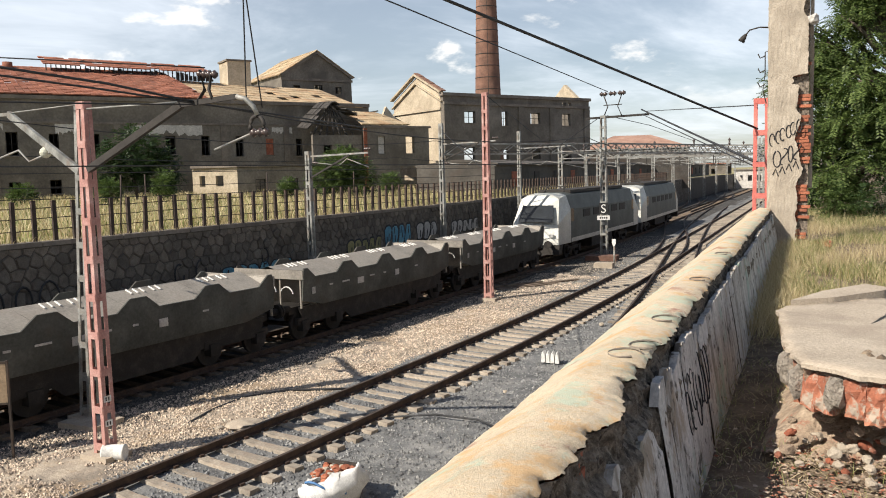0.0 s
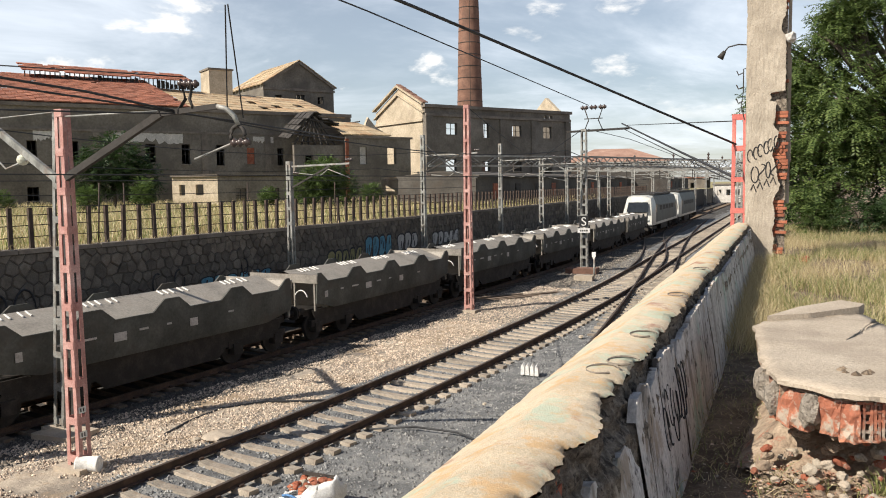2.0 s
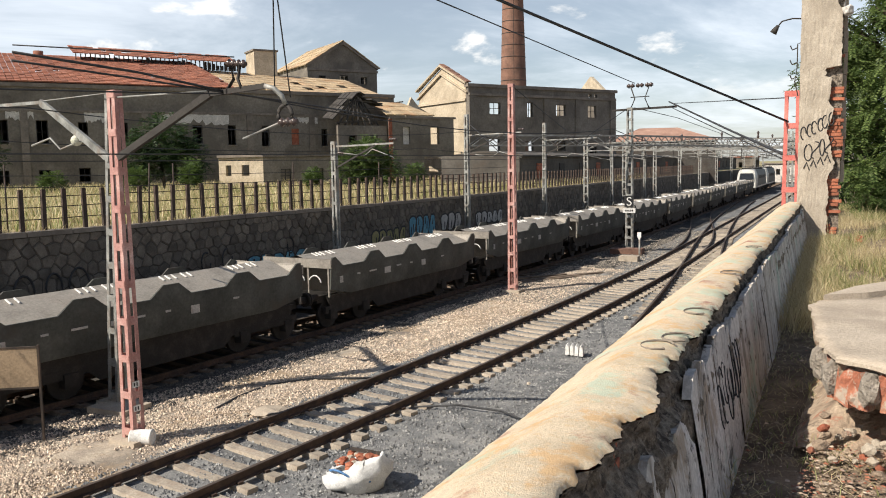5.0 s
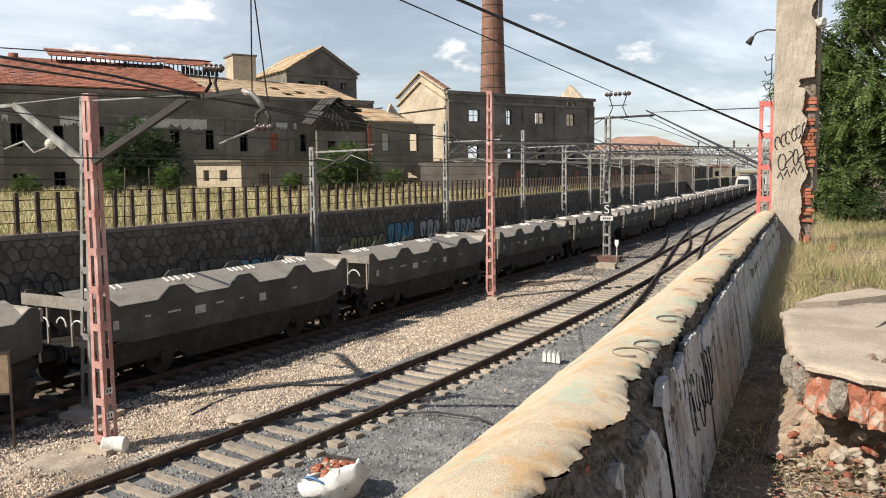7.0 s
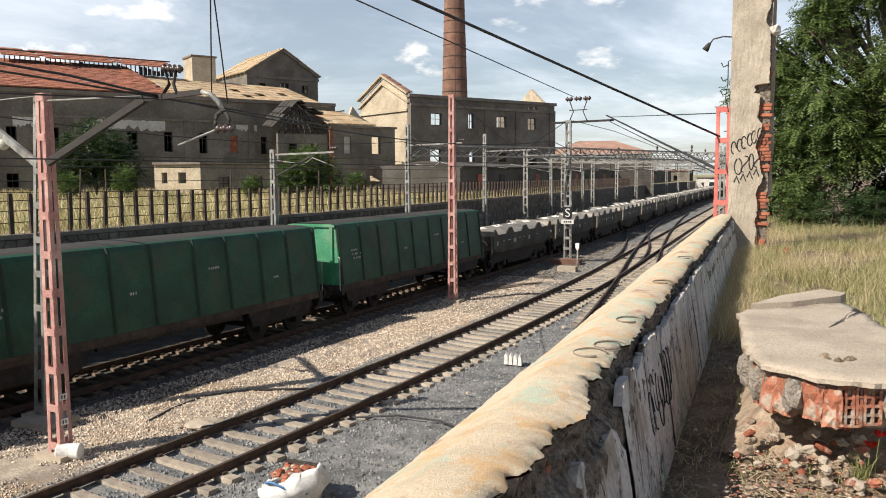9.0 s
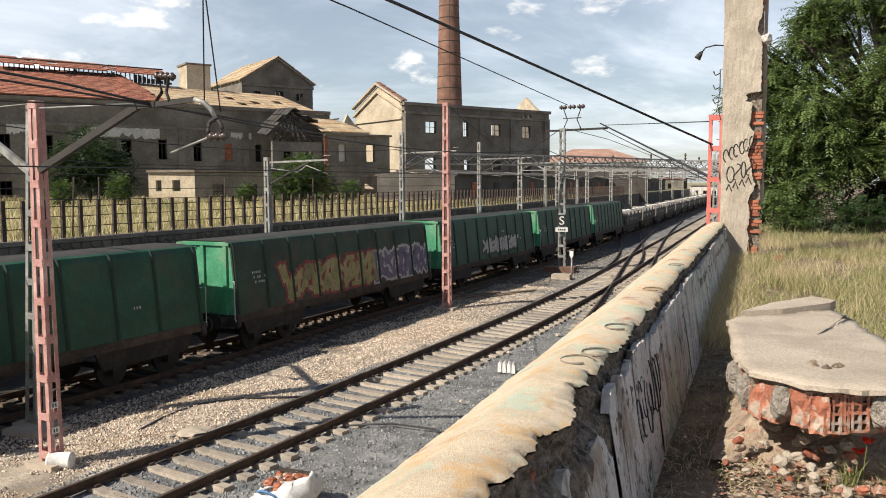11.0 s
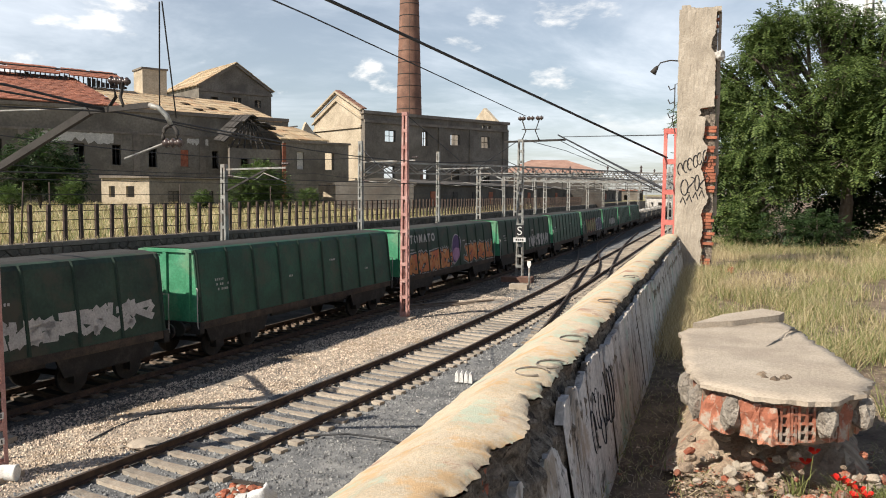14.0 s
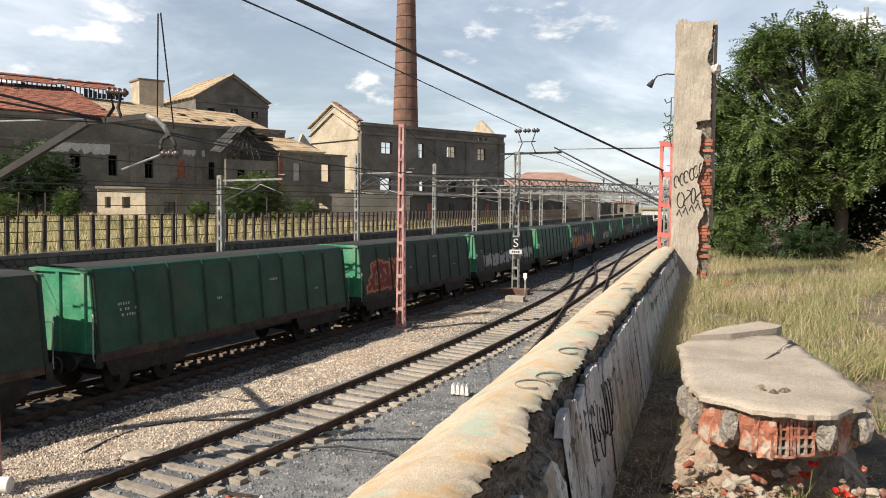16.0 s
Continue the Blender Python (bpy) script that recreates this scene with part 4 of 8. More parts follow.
def hall():
    m = site(-37.3, 59.2, 3.3, 23.0)
    root = thing("roofless_hall", "tall roofless grey brick hall with ochre gable end", "building")
    up = [(2.2, 3.4, 6.2, 7.2), (6.3, 7.0, 6.0, 7.3), (9.7, 10.9, 6.2, 7.2), (13.6, 14.7, 6.1, 7.2)]
    low = [(2.1, 3.3, 3.0, 4.1), (6.1, 7.1, 3.0, 3.9), (9.8, 10.9, 3.0, 3.9), (13.8, 14.8, 2.6, 3.7)]
    slot = [(13.7, 14.1, 7.95, 8.25), (14.4, 14.8, 7.95, 8.25)]
    # Long side in the shade-darkened grey, gable end in the lighter ochre.
    bm = bmesh.new()
    wall_holes(bm, m, 0, 17.1, -1, 8.45, 0, 0.4, up + low + slot)
    part("wall", bm, RENDER_GREY, root, "grey wall darkened for shade")
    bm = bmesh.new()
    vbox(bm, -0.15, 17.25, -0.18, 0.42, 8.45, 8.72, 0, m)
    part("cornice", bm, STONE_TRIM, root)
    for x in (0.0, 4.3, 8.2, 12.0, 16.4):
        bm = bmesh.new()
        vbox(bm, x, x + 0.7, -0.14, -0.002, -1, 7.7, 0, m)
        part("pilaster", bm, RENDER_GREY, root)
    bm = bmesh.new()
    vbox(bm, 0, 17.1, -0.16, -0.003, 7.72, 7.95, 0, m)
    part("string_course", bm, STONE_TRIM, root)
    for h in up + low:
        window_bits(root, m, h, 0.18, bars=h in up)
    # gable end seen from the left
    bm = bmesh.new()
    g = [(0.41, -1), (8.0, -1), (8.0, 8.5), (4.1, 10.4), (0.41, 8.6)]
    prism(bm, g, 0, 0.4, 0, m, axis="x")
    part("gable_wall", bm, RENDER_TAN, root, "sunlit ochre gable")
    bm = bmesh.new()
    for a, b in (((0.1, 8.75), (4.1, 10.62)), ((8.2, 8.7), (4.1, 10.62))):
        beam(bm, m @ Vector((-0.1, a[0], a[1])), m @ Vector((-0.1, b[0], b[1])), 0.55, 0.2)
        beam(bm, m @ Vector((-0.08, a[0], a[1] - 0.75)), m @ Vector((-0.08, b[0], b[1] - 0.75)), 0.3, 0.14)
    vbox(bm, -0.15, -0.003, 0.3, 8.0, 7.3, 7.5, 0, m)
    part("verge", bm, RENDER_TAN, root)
    bm = bmesh.new()
    roof_sheet(bm, m, (-0.2, 0.0, 8.8), (0.35, 0.0, 8.8), (0.35, 4.1, 10.7), (-0.2, 4.1, 10.7), 1, 5, 0, 0.0, 6)
    part("roof_remnant", bm, CHIMNEY_BRICK, root)
    # far gable stub over the cornice
    bm = bmesh.new()
    prism(bm, [(0.5, 8.4), (5.2, 8.4), (2.9, 10.3)], 16.6, 17.0, 0, m, axis="x")
    part("far_gable", bm, RENDER_TAN, root)
    bm = bmesh.new()
    vbox(bm, 0.41, 17.1, 8.0, 8.4, -1, 3.2, 0, m)
    vbox(bm, 16.7, 17.1, 0.41, 7.99, -1, 8.3, 0, m)
    vbox(bm, 0.41, 16.69, 0.41, 7.99, 4.4, 4.6, 0, m)
    part("inner_wall", bm, RENDER_GREY, root)


def brown_house():
    m = site(-37.9, 49.05, 3.3, 25.2)
    root = thing("ruined_house", "ruined brown house with collapsed dark roof timbers", "building")
    holes = [(1.1, 1.7, 3.5, 4.8), (3.5, 4.3, 3.5, 4.8), (2.9, 4.7, -1, 2.5)]
    bm = bmesh.new()
    wall_holes(bm, m, 0, 5.6, -1, 5.6, 0, 0.4, holes)
    part("wall", bm, RENDER_GREY, root)
    bm = bmesh.new()
    vbox(bm, -0.12, 0.16, -0.05, -0.003, -1, 5.4, 0, m)
    part("brick_corner", bm, BRICK, root, "red brick quoins")
    bm = bmesh.new()
    vbox(bm, 1.1, 1.7, 0.2, 0.3, 3.5, 4.8, 0, m)
    part("boarded_window", bm, RENDER_WHITE, root, "pale boarded window")
    bm = bmesh.new()
    vbox(bm, -0.1, 5.75, -0.12, -0.003, 5.45, 5.6, 0, m)
    part("cornice", bm, STONE_TRIM, root)
    bm = bmesh.new()
    vbox(bm, 0, 5.6, 4.99, 5.3, -1, 6.3, 0, m)
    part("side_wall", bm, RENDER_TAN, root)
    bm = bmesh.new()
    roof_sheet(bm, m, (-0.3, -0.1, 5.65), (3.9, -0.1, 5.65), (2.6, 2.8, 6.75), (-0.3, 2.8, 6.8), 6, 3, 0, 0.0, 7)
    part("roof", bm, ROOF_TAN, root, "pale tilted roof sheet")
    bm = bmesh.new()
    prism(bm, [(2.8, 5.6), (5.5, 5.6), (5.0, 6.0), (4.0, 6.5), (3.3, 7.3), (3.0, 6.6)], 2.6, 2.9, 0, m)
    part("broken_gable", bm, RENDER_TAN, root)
    # dark open roof beside it
    bm = bmesh.new()
    for k in range(7):
        x = -4.0 + 0.55 * k
        beam(bm, m @ Vector((x, 0.5, 4.9)), m @ Vector((-2.2 + 0.05 * k, 1.5, 7.2)), 0.14)
    for k in range(4):
        beam(bm, m @ Vector((-4.2 + k * 0.5, 0.4, 5.1 + k * 0.55)), m @ Vector((-0.3, 0.6, 5.3 + k * 0.42)), 0.12)
    part("roof_timber", bm, CHARRED, root, "burnt open roof timbers")
    bm = bmesh.new()
    roof_sheet(bm, m, (-2.3, 0.3, 7.3), (-0.4, 0.3, 6.3), (-0.4, 3, 6.5), (-2.3, 3, 7.5), 4, 3, 0, 0.15, 3)
    roof_sheet(bm, m, (-4.4, 0.4, 5.3), (-2.3, 0.4, 7.3), (-2.3, 3, 7.5), (-4.4, 3, 5.6), 4, 4, 0, 0.2, 3)
    part("slipped_tiles", bm, CHARRED, root)
    bm = bmesh.new()
    wall_holes(bm, m, -4.1, -0.13, -1, 4.9, 0.3, 0.6, [(-3.3, -2.6, 2.9, 4.2), (-1.5, -0.9, 2.9, 4.2)])
    part("rear_wing", bm, RENDER_GREY, root, "dark rear wing wall")


def kiosk():
    m = site(-40.6, 35.6, 3.3, 25.2)
    root = thing("gatehouse", "small flat-roofed ochre gatehouse with dark openings", "building")
    bm = bmesh.new()
    holes = [(3.5, 4.2, 0.9, 1.8), (6.0, 6.5, 1.0, 1.8)]
    wall_holes(bm, m, 2.3, 8.8, -1, 2.55, 0, 0.25, holes)
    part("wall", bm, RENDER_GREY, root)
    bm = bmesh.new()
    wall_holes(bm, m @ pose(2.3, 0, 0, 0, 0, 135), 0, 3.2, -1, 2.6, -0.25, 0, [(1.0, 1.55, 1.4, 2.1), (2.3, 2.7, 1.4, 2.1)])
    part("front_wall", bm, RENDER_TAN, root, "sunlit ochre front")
    bm = bmesh.new()
    prism(bm, [(-0.1, 2.2), (2.25, -0.15), (8.9, -0.15), (8.9, 3.2), (0.9, 3.2)], 2.605, 2.76, 0, m @ Matrix(((1, 0, 0, 0), (0, 0, 1, 0), (0, 1, 0, 0), (0, 0, 0, 1))))
    part("roof", bm, STONE_TRIM, root, "flat slab roof")
    for h in holes:
        window_bits(root, m, h, 0.1)


def chimney():
    root = thing("factory_chimney", "tall round brick factory chimney with iron bands", "chimney")
    c = OUT @ Vector((-43.75, 78.64, 0))
    bm = bmesh.new()
    zs = [2 + 1.2 * i for i in range(38)]
    tube(bm, [(c.x, c.y, z) for z in zs], [2.42 - 0.0285 * z for z in zs], 28, cap=False)
    part("shaft", bm, CHIMNEY_BRICK, root, "sooty round brick shaft")
    for i in range(18):
        z = 12.5 + 1.75 * i
        bm = bmesh.new()
        r = 2.42 - 0.0285 * z
        tube(bm, [(c.x, c.y, z - 0.05), (c.x, c.y, z + 0.05)], r + 0.03, 28)
        part("band", bm, DARK_STEEL, root)
    bm = bmesh.new()
    tube(bm, [(c.x + 1.2, c.y - 2.0, z) for z in (3, 20, 46)], 0.04, 4)
    part("lightning_rod", bm, DARK_STEEL, root)


factory()
hall()
brown_house()
kiosk()
chimney()
gabled("upper_house", "grey gabled upper storey house above the factory roof", OUT @ site_flat(-55.4, 58.95, 24.0), 7.5, 9.0, 3.3, 15.1, 17.45, RENDER_GREY, ROOF_TAN, [(1.2, 1.9, 13.5, 14.1), (3.4, 4.3, 13.3, 14.2), (5.7, 6.4, 13.4, 14.1)])


def long_shed():
    root = thing("long_shed", "long shade-dark shed wall behind the fence along the line", "building")
    ys = [58 + 8 * i for i in range(19)]
    bm, rf = bmesh.new(), bmesh.new()

    def run(q, line):
        rows = [[q.verts.new((*along(y, d).xy, z)) for d, z in line] for y in ys]
        for a, b in zip(rows, rows[1:]):
            for k in range(len(line) - 1):
                q.faces.new((a[k], b[k], b[k + 1], a[k + 1]))
        q.faces.new(rows[0])
        q.faces.new(rows[-1])
    run(bm, [(-15.5, 2.5), (-15.5, 5.75), (-23, 5.75), (-23, 2.5)])
    run(rf, [(-15.2, 5.76), (-15.2, 5.9), (-19, 6.3), (-23.2, 5.9), (-23.2, 5.76)])
    part("wall", bm, SHADE_RENDER, root, "shade-dark rendered wall")
    part("roof", rf, SHADE_RENDER, root, "low dark sheet roof")
    for k in range(22):
        y = 62 + 6.1 * k
        p, q = along(y, -15.42), along(y + 1.4, -15.42)
        p2, q2 = along(y, -15.52), along(y + 1.4, -15.52)
        bm = bmesh.new()
        v = [bm.verts.new((e.x, e.y, z)) for z in (3.9, 5.2) for e in (p, q, q2, p2)]
        for idx in ((0, 1, 5, 4), (4, 5, 6, 7), (0, 3, 2, 1), (0, 4, 7, 3), (1, 2, 6, 5)):
            bm.faces.new([v[i] for i in idx])
        part("window", bm, CHARRED if k % 3 else BRICK, root)
    # red-roofed hall behind, past the end of the roofless one
    r = thing("red_roofed_hall", "far hall with a broad faded red tiled roof", "building")
    m = pose(-50.5, 121.5, 0, 0, 0, 24)
    bm = bmesh.new()
    vbox(bm, 0, 16, 0, 14, 2, 8.4, 0, m)
    part("wall", bm, SHADE_RENDER, r)
    bm = bmesh.new()
    a = [bm.verts.new(m @ Vector(p)) for p in ((-0.5, -0.5, 8.41), (16.5, -0.5, 8.41), (16.5, 14.5, 8.41), (-0.5, 14.5, 8.41))]
    t = [bm.verts.new(m @ Vector(p)) for p in ((5, 7, 10.7), (11, 7, 10.7))]
    for idx in ((a[0], a[1], t[1], t[0]), (a[1], a[2], t[1]), (a[2], a[3], t[0], t[1]), (a[3], a[0], t[0]), (a[3], a[2], a[1], a[0])):
        bm.faces.new(idx)
    part("roof", bm, FADED_TILE, r, "faded pinkish hipped tile roof")


long_shed()


def pillar():
    root = thing("pillar", "tall ruined brick pillar with peeling plaster and sprayed writing", "pillar")
    m = Matrix.Translation((-3.5, 18.32, 0)) @ pose(0, 0, 0, 0, 0, 8)
    rnd = random.Random(21)
    bm = bmesh.new()
    vbox(bm, 0.04, 0.80, 0.13, 0.55, 3.2, 8.97, 0, m)
    part("mortar_core", bm, CORE, root, "rough mortar core")
    # bricks on the broken edge
    bm = bmesh.new()
    vbox(bm, -0.12, 0.12, -0.06, 0.06, -0.03, 0.03)
    bk = finish(bm, "brick", BRICK)
    z = 3.42
    while z < 9.0:
        for x in (0.50, 0.69):
            if rnd.random() < (0.6 if z < 4.75 else 0.7 if 5.35 < z < 6.15 else 0.3 if 6.15 < z < 6.6 or z > 8.6 else 0.08):
                part("brick", bk, None, root).matrix_basis = m @ pose(x + rnd.uniform(-0.05, 0.04), rnd.choice((0.135, 0.15, 0.165)), z, rnd.uniform(-2, 2), rnd.uniform(-2, 2), rnd.uniform(-5, 5))
        z += 0.072
    # plaster face, ragged on the right edge
    bm = bmesh.new()
    nz, nx = 150, 26
    grid = []
    for j in range(nz + 1):
        zz = 3.25 + 5.8 * j / nz
        # the plaster has come away along the right side in ragged steps
        if zz > 6.95:
            edge_ = 0.79 - 0.05 * max(0, noise.noise(Vector((zz * 2.2, 1, 0)))) - 0.10 * max(0, 1 - abs(zz - 8.25) / 0.25)
        elif zz > 6.75:
            edge_ = 0.50 + 0.08 * noise.noise(Vector((zz * 9, 3, 0)))
        elif zz > 6.62:
            edge_ = 0.62
        else:
            edge_ = 0.60 + 0.07 * noise.noise(Vector((zz * 3.1, 5, 0))) + (0.10 * max(0, 1 - abs(zz - 5.0) / 0.35)) + 0.07 * max(0, 1 - abs(zz - 6.1) / 0.12)
        edge_ += 0.035 * noise.noise(Vector((round(zz * 9), 2, 0))) - 0.025 * rnd.random()
        left = 0.0 + 0.012 * rnd.random() + 0.02 * max(0, noise.noise(Vector((zz * 3, 9, 0))))
        grid.append([bm.verts.new(m @ Vector((left + (edge_ - left) * i / nx, 0.008 * noise.noise(Vector((i * 0.6, zz * 4, 0))), zz + (0.05 * noise.noise(Vector((i * 0.5, 2, 0))) if j == nz else 0)))) for i in range(nx + 1)])
    back = []
    for row in grid:
        back.append([bm.verts.new(row[0].co + (m.to_3x3() @ Vector((0.0, 0.6, 0)))), bm.verts.new(row[-1].co + (m.to_3x3() @ Vector((-0.02, 0.14, 0))))])
    for j in range(nz):
        for i in range(nx):
            bm.faces.new((grid[j][i], grid[j][i + 1], grid[j + 1][i + 1], grid[j + 1][i]))
        bm.faces.new((back[j][0], grid[j][0], grid[j + 1][0], back[j + 1][0]))
        bm.faces.new((back[j][1], grid[j][-1], grid[j + 1][-1], back[j + 1][1]))
    part("plaster_face", bm, PLASTER, root, "peeling lime plaster")
    bm = bmesh.new()
    for k in range(9):
        x = 0.05 + 0.09 * k
        vbox(bm, x, x + 0.1, 0.02, 0.5, 8.98, 9.04 + 0.1 * rnd.random() * (1 if k < 3 else 0.5), 0, m)
    part("broken_top", bm, PLASTER, root)
    # thin remnant of render hanging on the right side
    bm = bmesh.new()
    for k in range(10):
        z0 = 4.6 + 0.44 * k
        vbox(bm, 0.80 + 0.03 * rnd.random(), 0.87 + 0.03 * rnd.random(), 0.25, 0.5, z0, z0 + 0.43, 0, m)
    part("side_render", bm, CONCRETE, root)
    bm = bmesh.new()
    bmesh.ops.create_icosphere(bm, subdivisions=2, radius=0.12, matrix=m @ pose(0.86, 0.06, 8.05))
    for v in bm.verts:
        v.co += Vector((noise.noise(v.co * 9), noise.noise(v.co * 9 + Vector((3, 0, 0))), noise.noise(v.co * 9 + Vector((0, 5, 0))))) * 0.05
    part("loose_stone", bm, RENDER_WHITE, root, "pale loose stone lodged in the edge")
    # dark sprayed scrawl
    bm = bmesh.new()

    def stroke(pts, r=0.012):
        tube(bm, [m @ Vector((x, -0.006, z_)) for x, z_ in pts], r, 4)
    for k in range(6):
        x0, z0 = 0.10 + 0.10 * k, 5.62 + 0.055 * k
        stroke([(x0 + 0.05 * math.cos(a) + (0.02 if k % 2 else 0), z0 + 0.13 * math.sin(a)) for a in np.linspace(0.3 * k, 0.3 * k + 4.8, 12)])
    for k in range(4):
        x0, z0 = 0.20 + 0.13 * k, 5.22 + 0.05 * k
        stroke([(x0 + 0.075 * math.sin(a) * (1 if k != 2 else 0.6), z0 + 0.17 * math.cos(a * (0.5 if k % 2 else 1))) for a in np.linspace(0, 6.0, 16)])
        stroke([(x0 - 0.08, z0 - 0.33), (x0 - 0.03, z0 - 0.2), (x0 + 0.03, z0 - 0.36)])
    part("scrawl", bm, INK, root, "dark sprayed scrawl")
    # lamp bracket
    bm = bmesh.new()
    lam = thing("bracket_lamp", "small dark bracket lamp on the pillar", "lamp")
    tube(bm, [m @ Vector(p) for p in ((0.0, 0.3, 8.0), (-0.18, 0.3, 8.02), (-0.38, 0.3, 7.98), (-0.46, 0.3, 7.88))], 0.016, 6)
    part("arm", bm, DARK_STEEL, lam)
    bm = bmesh.new()
    tube(bm, [m @ Vector(p) for p in ((-0.45, 0.3, 7.9), (-0.50, 0.3, 7.83), (-0.55, 0.3, 7.75))], [0.03, 0.055, 0.075], 10)
    part("shade", bm, DARK_STEEL, lam)
    br = thing("insulator_bracket", "rusty insulator bracket with dangling wires on the pillar", "bracket")
    bm = bmesh.new()
    tube(bm, [m @ Vector(p) for p in ((0.02, 0.2, 7.5), (-0.06, 0.2, 7.48), (-0.06, 0.2, 7.0), (-0.1, 0.2, 6.7), (-0.03, 0.2, 6.4))], 0.012, 5)
    for k in range(3):
        tube(bm, [m @ Vector((-0.06, 0.2, 7.4 - 0.3 * k)), m @ Vector((-0.16, 0.2, 7.36 - 0.3 * k)), m @ Vector((-0.2, 0.2, 7.45 - 0.3 * k))], 0.014, 5)
    part("wire_bracket", bm, DARK_STEEL, br)
    for k in range(7):
        x, y = -2.7 + rnd.uniform(-0.1, 0.5), 18.0 + rnd.uniform(-0.4, 0.3)
        o = thing("fallen_brick", "broken red brick lying at the pillar's foot", "brick", group="fallen bricks")
        part("brick_body", bk, None, o)
        o.matrix_basis = pose(x, y, 3.42 + 0.05 * k / 7, rnd.uniform(-50, 50), rnd.uniform(-40, 40), rnd.uniform(0, 180))


pillar()


# ---- masts ----
def mast(name, label, x, y, z0, z1, paint, w0=0.46, w1=0.26, turn=0.0, step=0.5, group="catenary masts"):
    root = thing(name, label, "catenary mast", pose(x, y, 0, 0, 0, turn), group=group)
    h = z1 - z0
    k = 0.8

    def half(z):
        return (w0 + (w1 - w0) * (z - z0) / h) / 2
    for sx in (-1, 1):
        for sy in (-1, 1):
            bm = bmesh.new()
            for e in (0, 1):
                ring = []
                for z in (z0, z1):
                    a = half(z)
                    x_, y_ = sx * a, sy * a * k
                    i_, o_ = (0.085, 0.008)
                    if e == 0:
                        q = [(x_, y_), (x_ - sx * i_, y_), (x_ - sx * i_, y_ - sy * o_), (x_, y_ - sy * o_)]
                    else:
                        q = [(x_, y_ - sy * o_), (x_, y_ - sy * i_), (x_ - sx * o_, y_ - sy * i_), (x_ - sx * o_, y_ - sy * o_)]
                    ring.append([bm.verts.new((u, v, z)) for u, v in q])
                for i in range(4):
                    bm.faces.new((ring[0][i], ring[0][(i + 1) % 4], ring[1][(i + 1) % 4], ring[1][i]))
                bm.faces.new(ring[1])
            part("corner_angle", bm, paint, root)
    n = int(h / step)
    for i in range(n + 1):
        z = z0 + 0.2 + (h - 0.26) * i / n
        a = half(z)
        for f in range(4):
            bm = bmesh.new()
            t_ = 0.07
            if f < 2:
                y_ = (1, -1)[f] * (a * k + 0.005)
                vbox(bm, -a + 0.01, a - 0.01, y_ - 0.004, y_ + 0.004, z - t_, z + t_)
            else:
                x_ = (1, -1)[f - 2] * (a + 0.005)
                vbox(bm, x_ - 0.004, x_ + 0.004, -a * k + 0.01, a * k - 0.01, z - t_, z + t_)
            part("batten", bm, paint, root)
    bm = bmesh.new()
    vbox(bm, -w0 / 2 - 0.2, w0 / 2 + 0.2, -0.3, 0.3, z0 - 0.4, z0 + 0.06)
    part("footing", bm, CONCRETE, root, "concrete footing")
    return root


m1 = mast("red_mast", "faded red riveted steel mast on a concrete footing", -13.72, 9.33, -0.1, 6.58, PINK, 0.34, 0.22, 3, 0.74)
for q, z in ((-0.16, 1.02), (-0.16, 0.55)):
    bm = bmesh.new()
    vbox(bm, 0.166, 0.172, -0.10, 0.06, z - 0.06, z + 0.06)
    pl = part("number_plate", bm, WHITE, m1, "small white enamel plate")
    bm = bmesh.new()
    for k in (-0.04, 0.02):
        vbox(bm, 0.1725, 0.176, k - 0.03, k - 0.005, z - 0.035, z + 0.035)
    part("plate_bars", bm, BLACK, pl)
mast("red_mast", "faded red riveted steel mast between the tracks", -16.42, 29.24, -0.1, 8.33, PINK, 0.35, 0.23, 6, 0.66)
ms = mast("grey_mast", "grey steel mast carrying a black route sign", -17.75, 45.6, -0.1, 8.25, STEEL, 0.43, 0.33, 8, 0.6)
mast("red_mast", "bright red steel mast behind the terrace wall", -4.66, 23.6, -0.2, 6.9, RED_PAINT, 0.46, 0.36, 8, 0.8)


def sign_s():
    root = thing("route_sign", "square black sign with a white letter S over a white plate", "sign")
    m = Matrix.Translation((-17.62, 45.2, 0)) @ pose(0, 0, 0, 0, 0, 22)
    bm = bmesh.new()
    vbox(bm, -0.26, 0.26, -0.02, 0.02, 2.55, 3.2, 0, m)
    part("board", bm, BLACK, root)
    cu = bpy.data.curves.new("letter", "FONT")
    cu.body, cu.size, cu.align_x, cu.extrude = "S", 0.72, "CENTER", 0.004
    o = new("letter", cu)
    o.data.materials.append(WHITE)
    o.parent = root
    o.matrix_basis = m @ pose(0, -0.026, 2.62, 90, 0, 0)
    bm = bmesh.new()
    vbox(bm, -0.36, 0.36, -0.02, 0.02, 2.2, 2.46, 0, m)
    pl = part("plate", bm, WHITE, root, "white plate under the sign")
    bm = bmesh.new()
    for k in range(4):
        vbox(bm, -0.22 + 0.12 * k, -0.14 + 0.12 * k, -0.026, -0.0205, 2.28, 2.38, 0, m)
    part("plate_bars", bm, DARK_STEEL, pl)


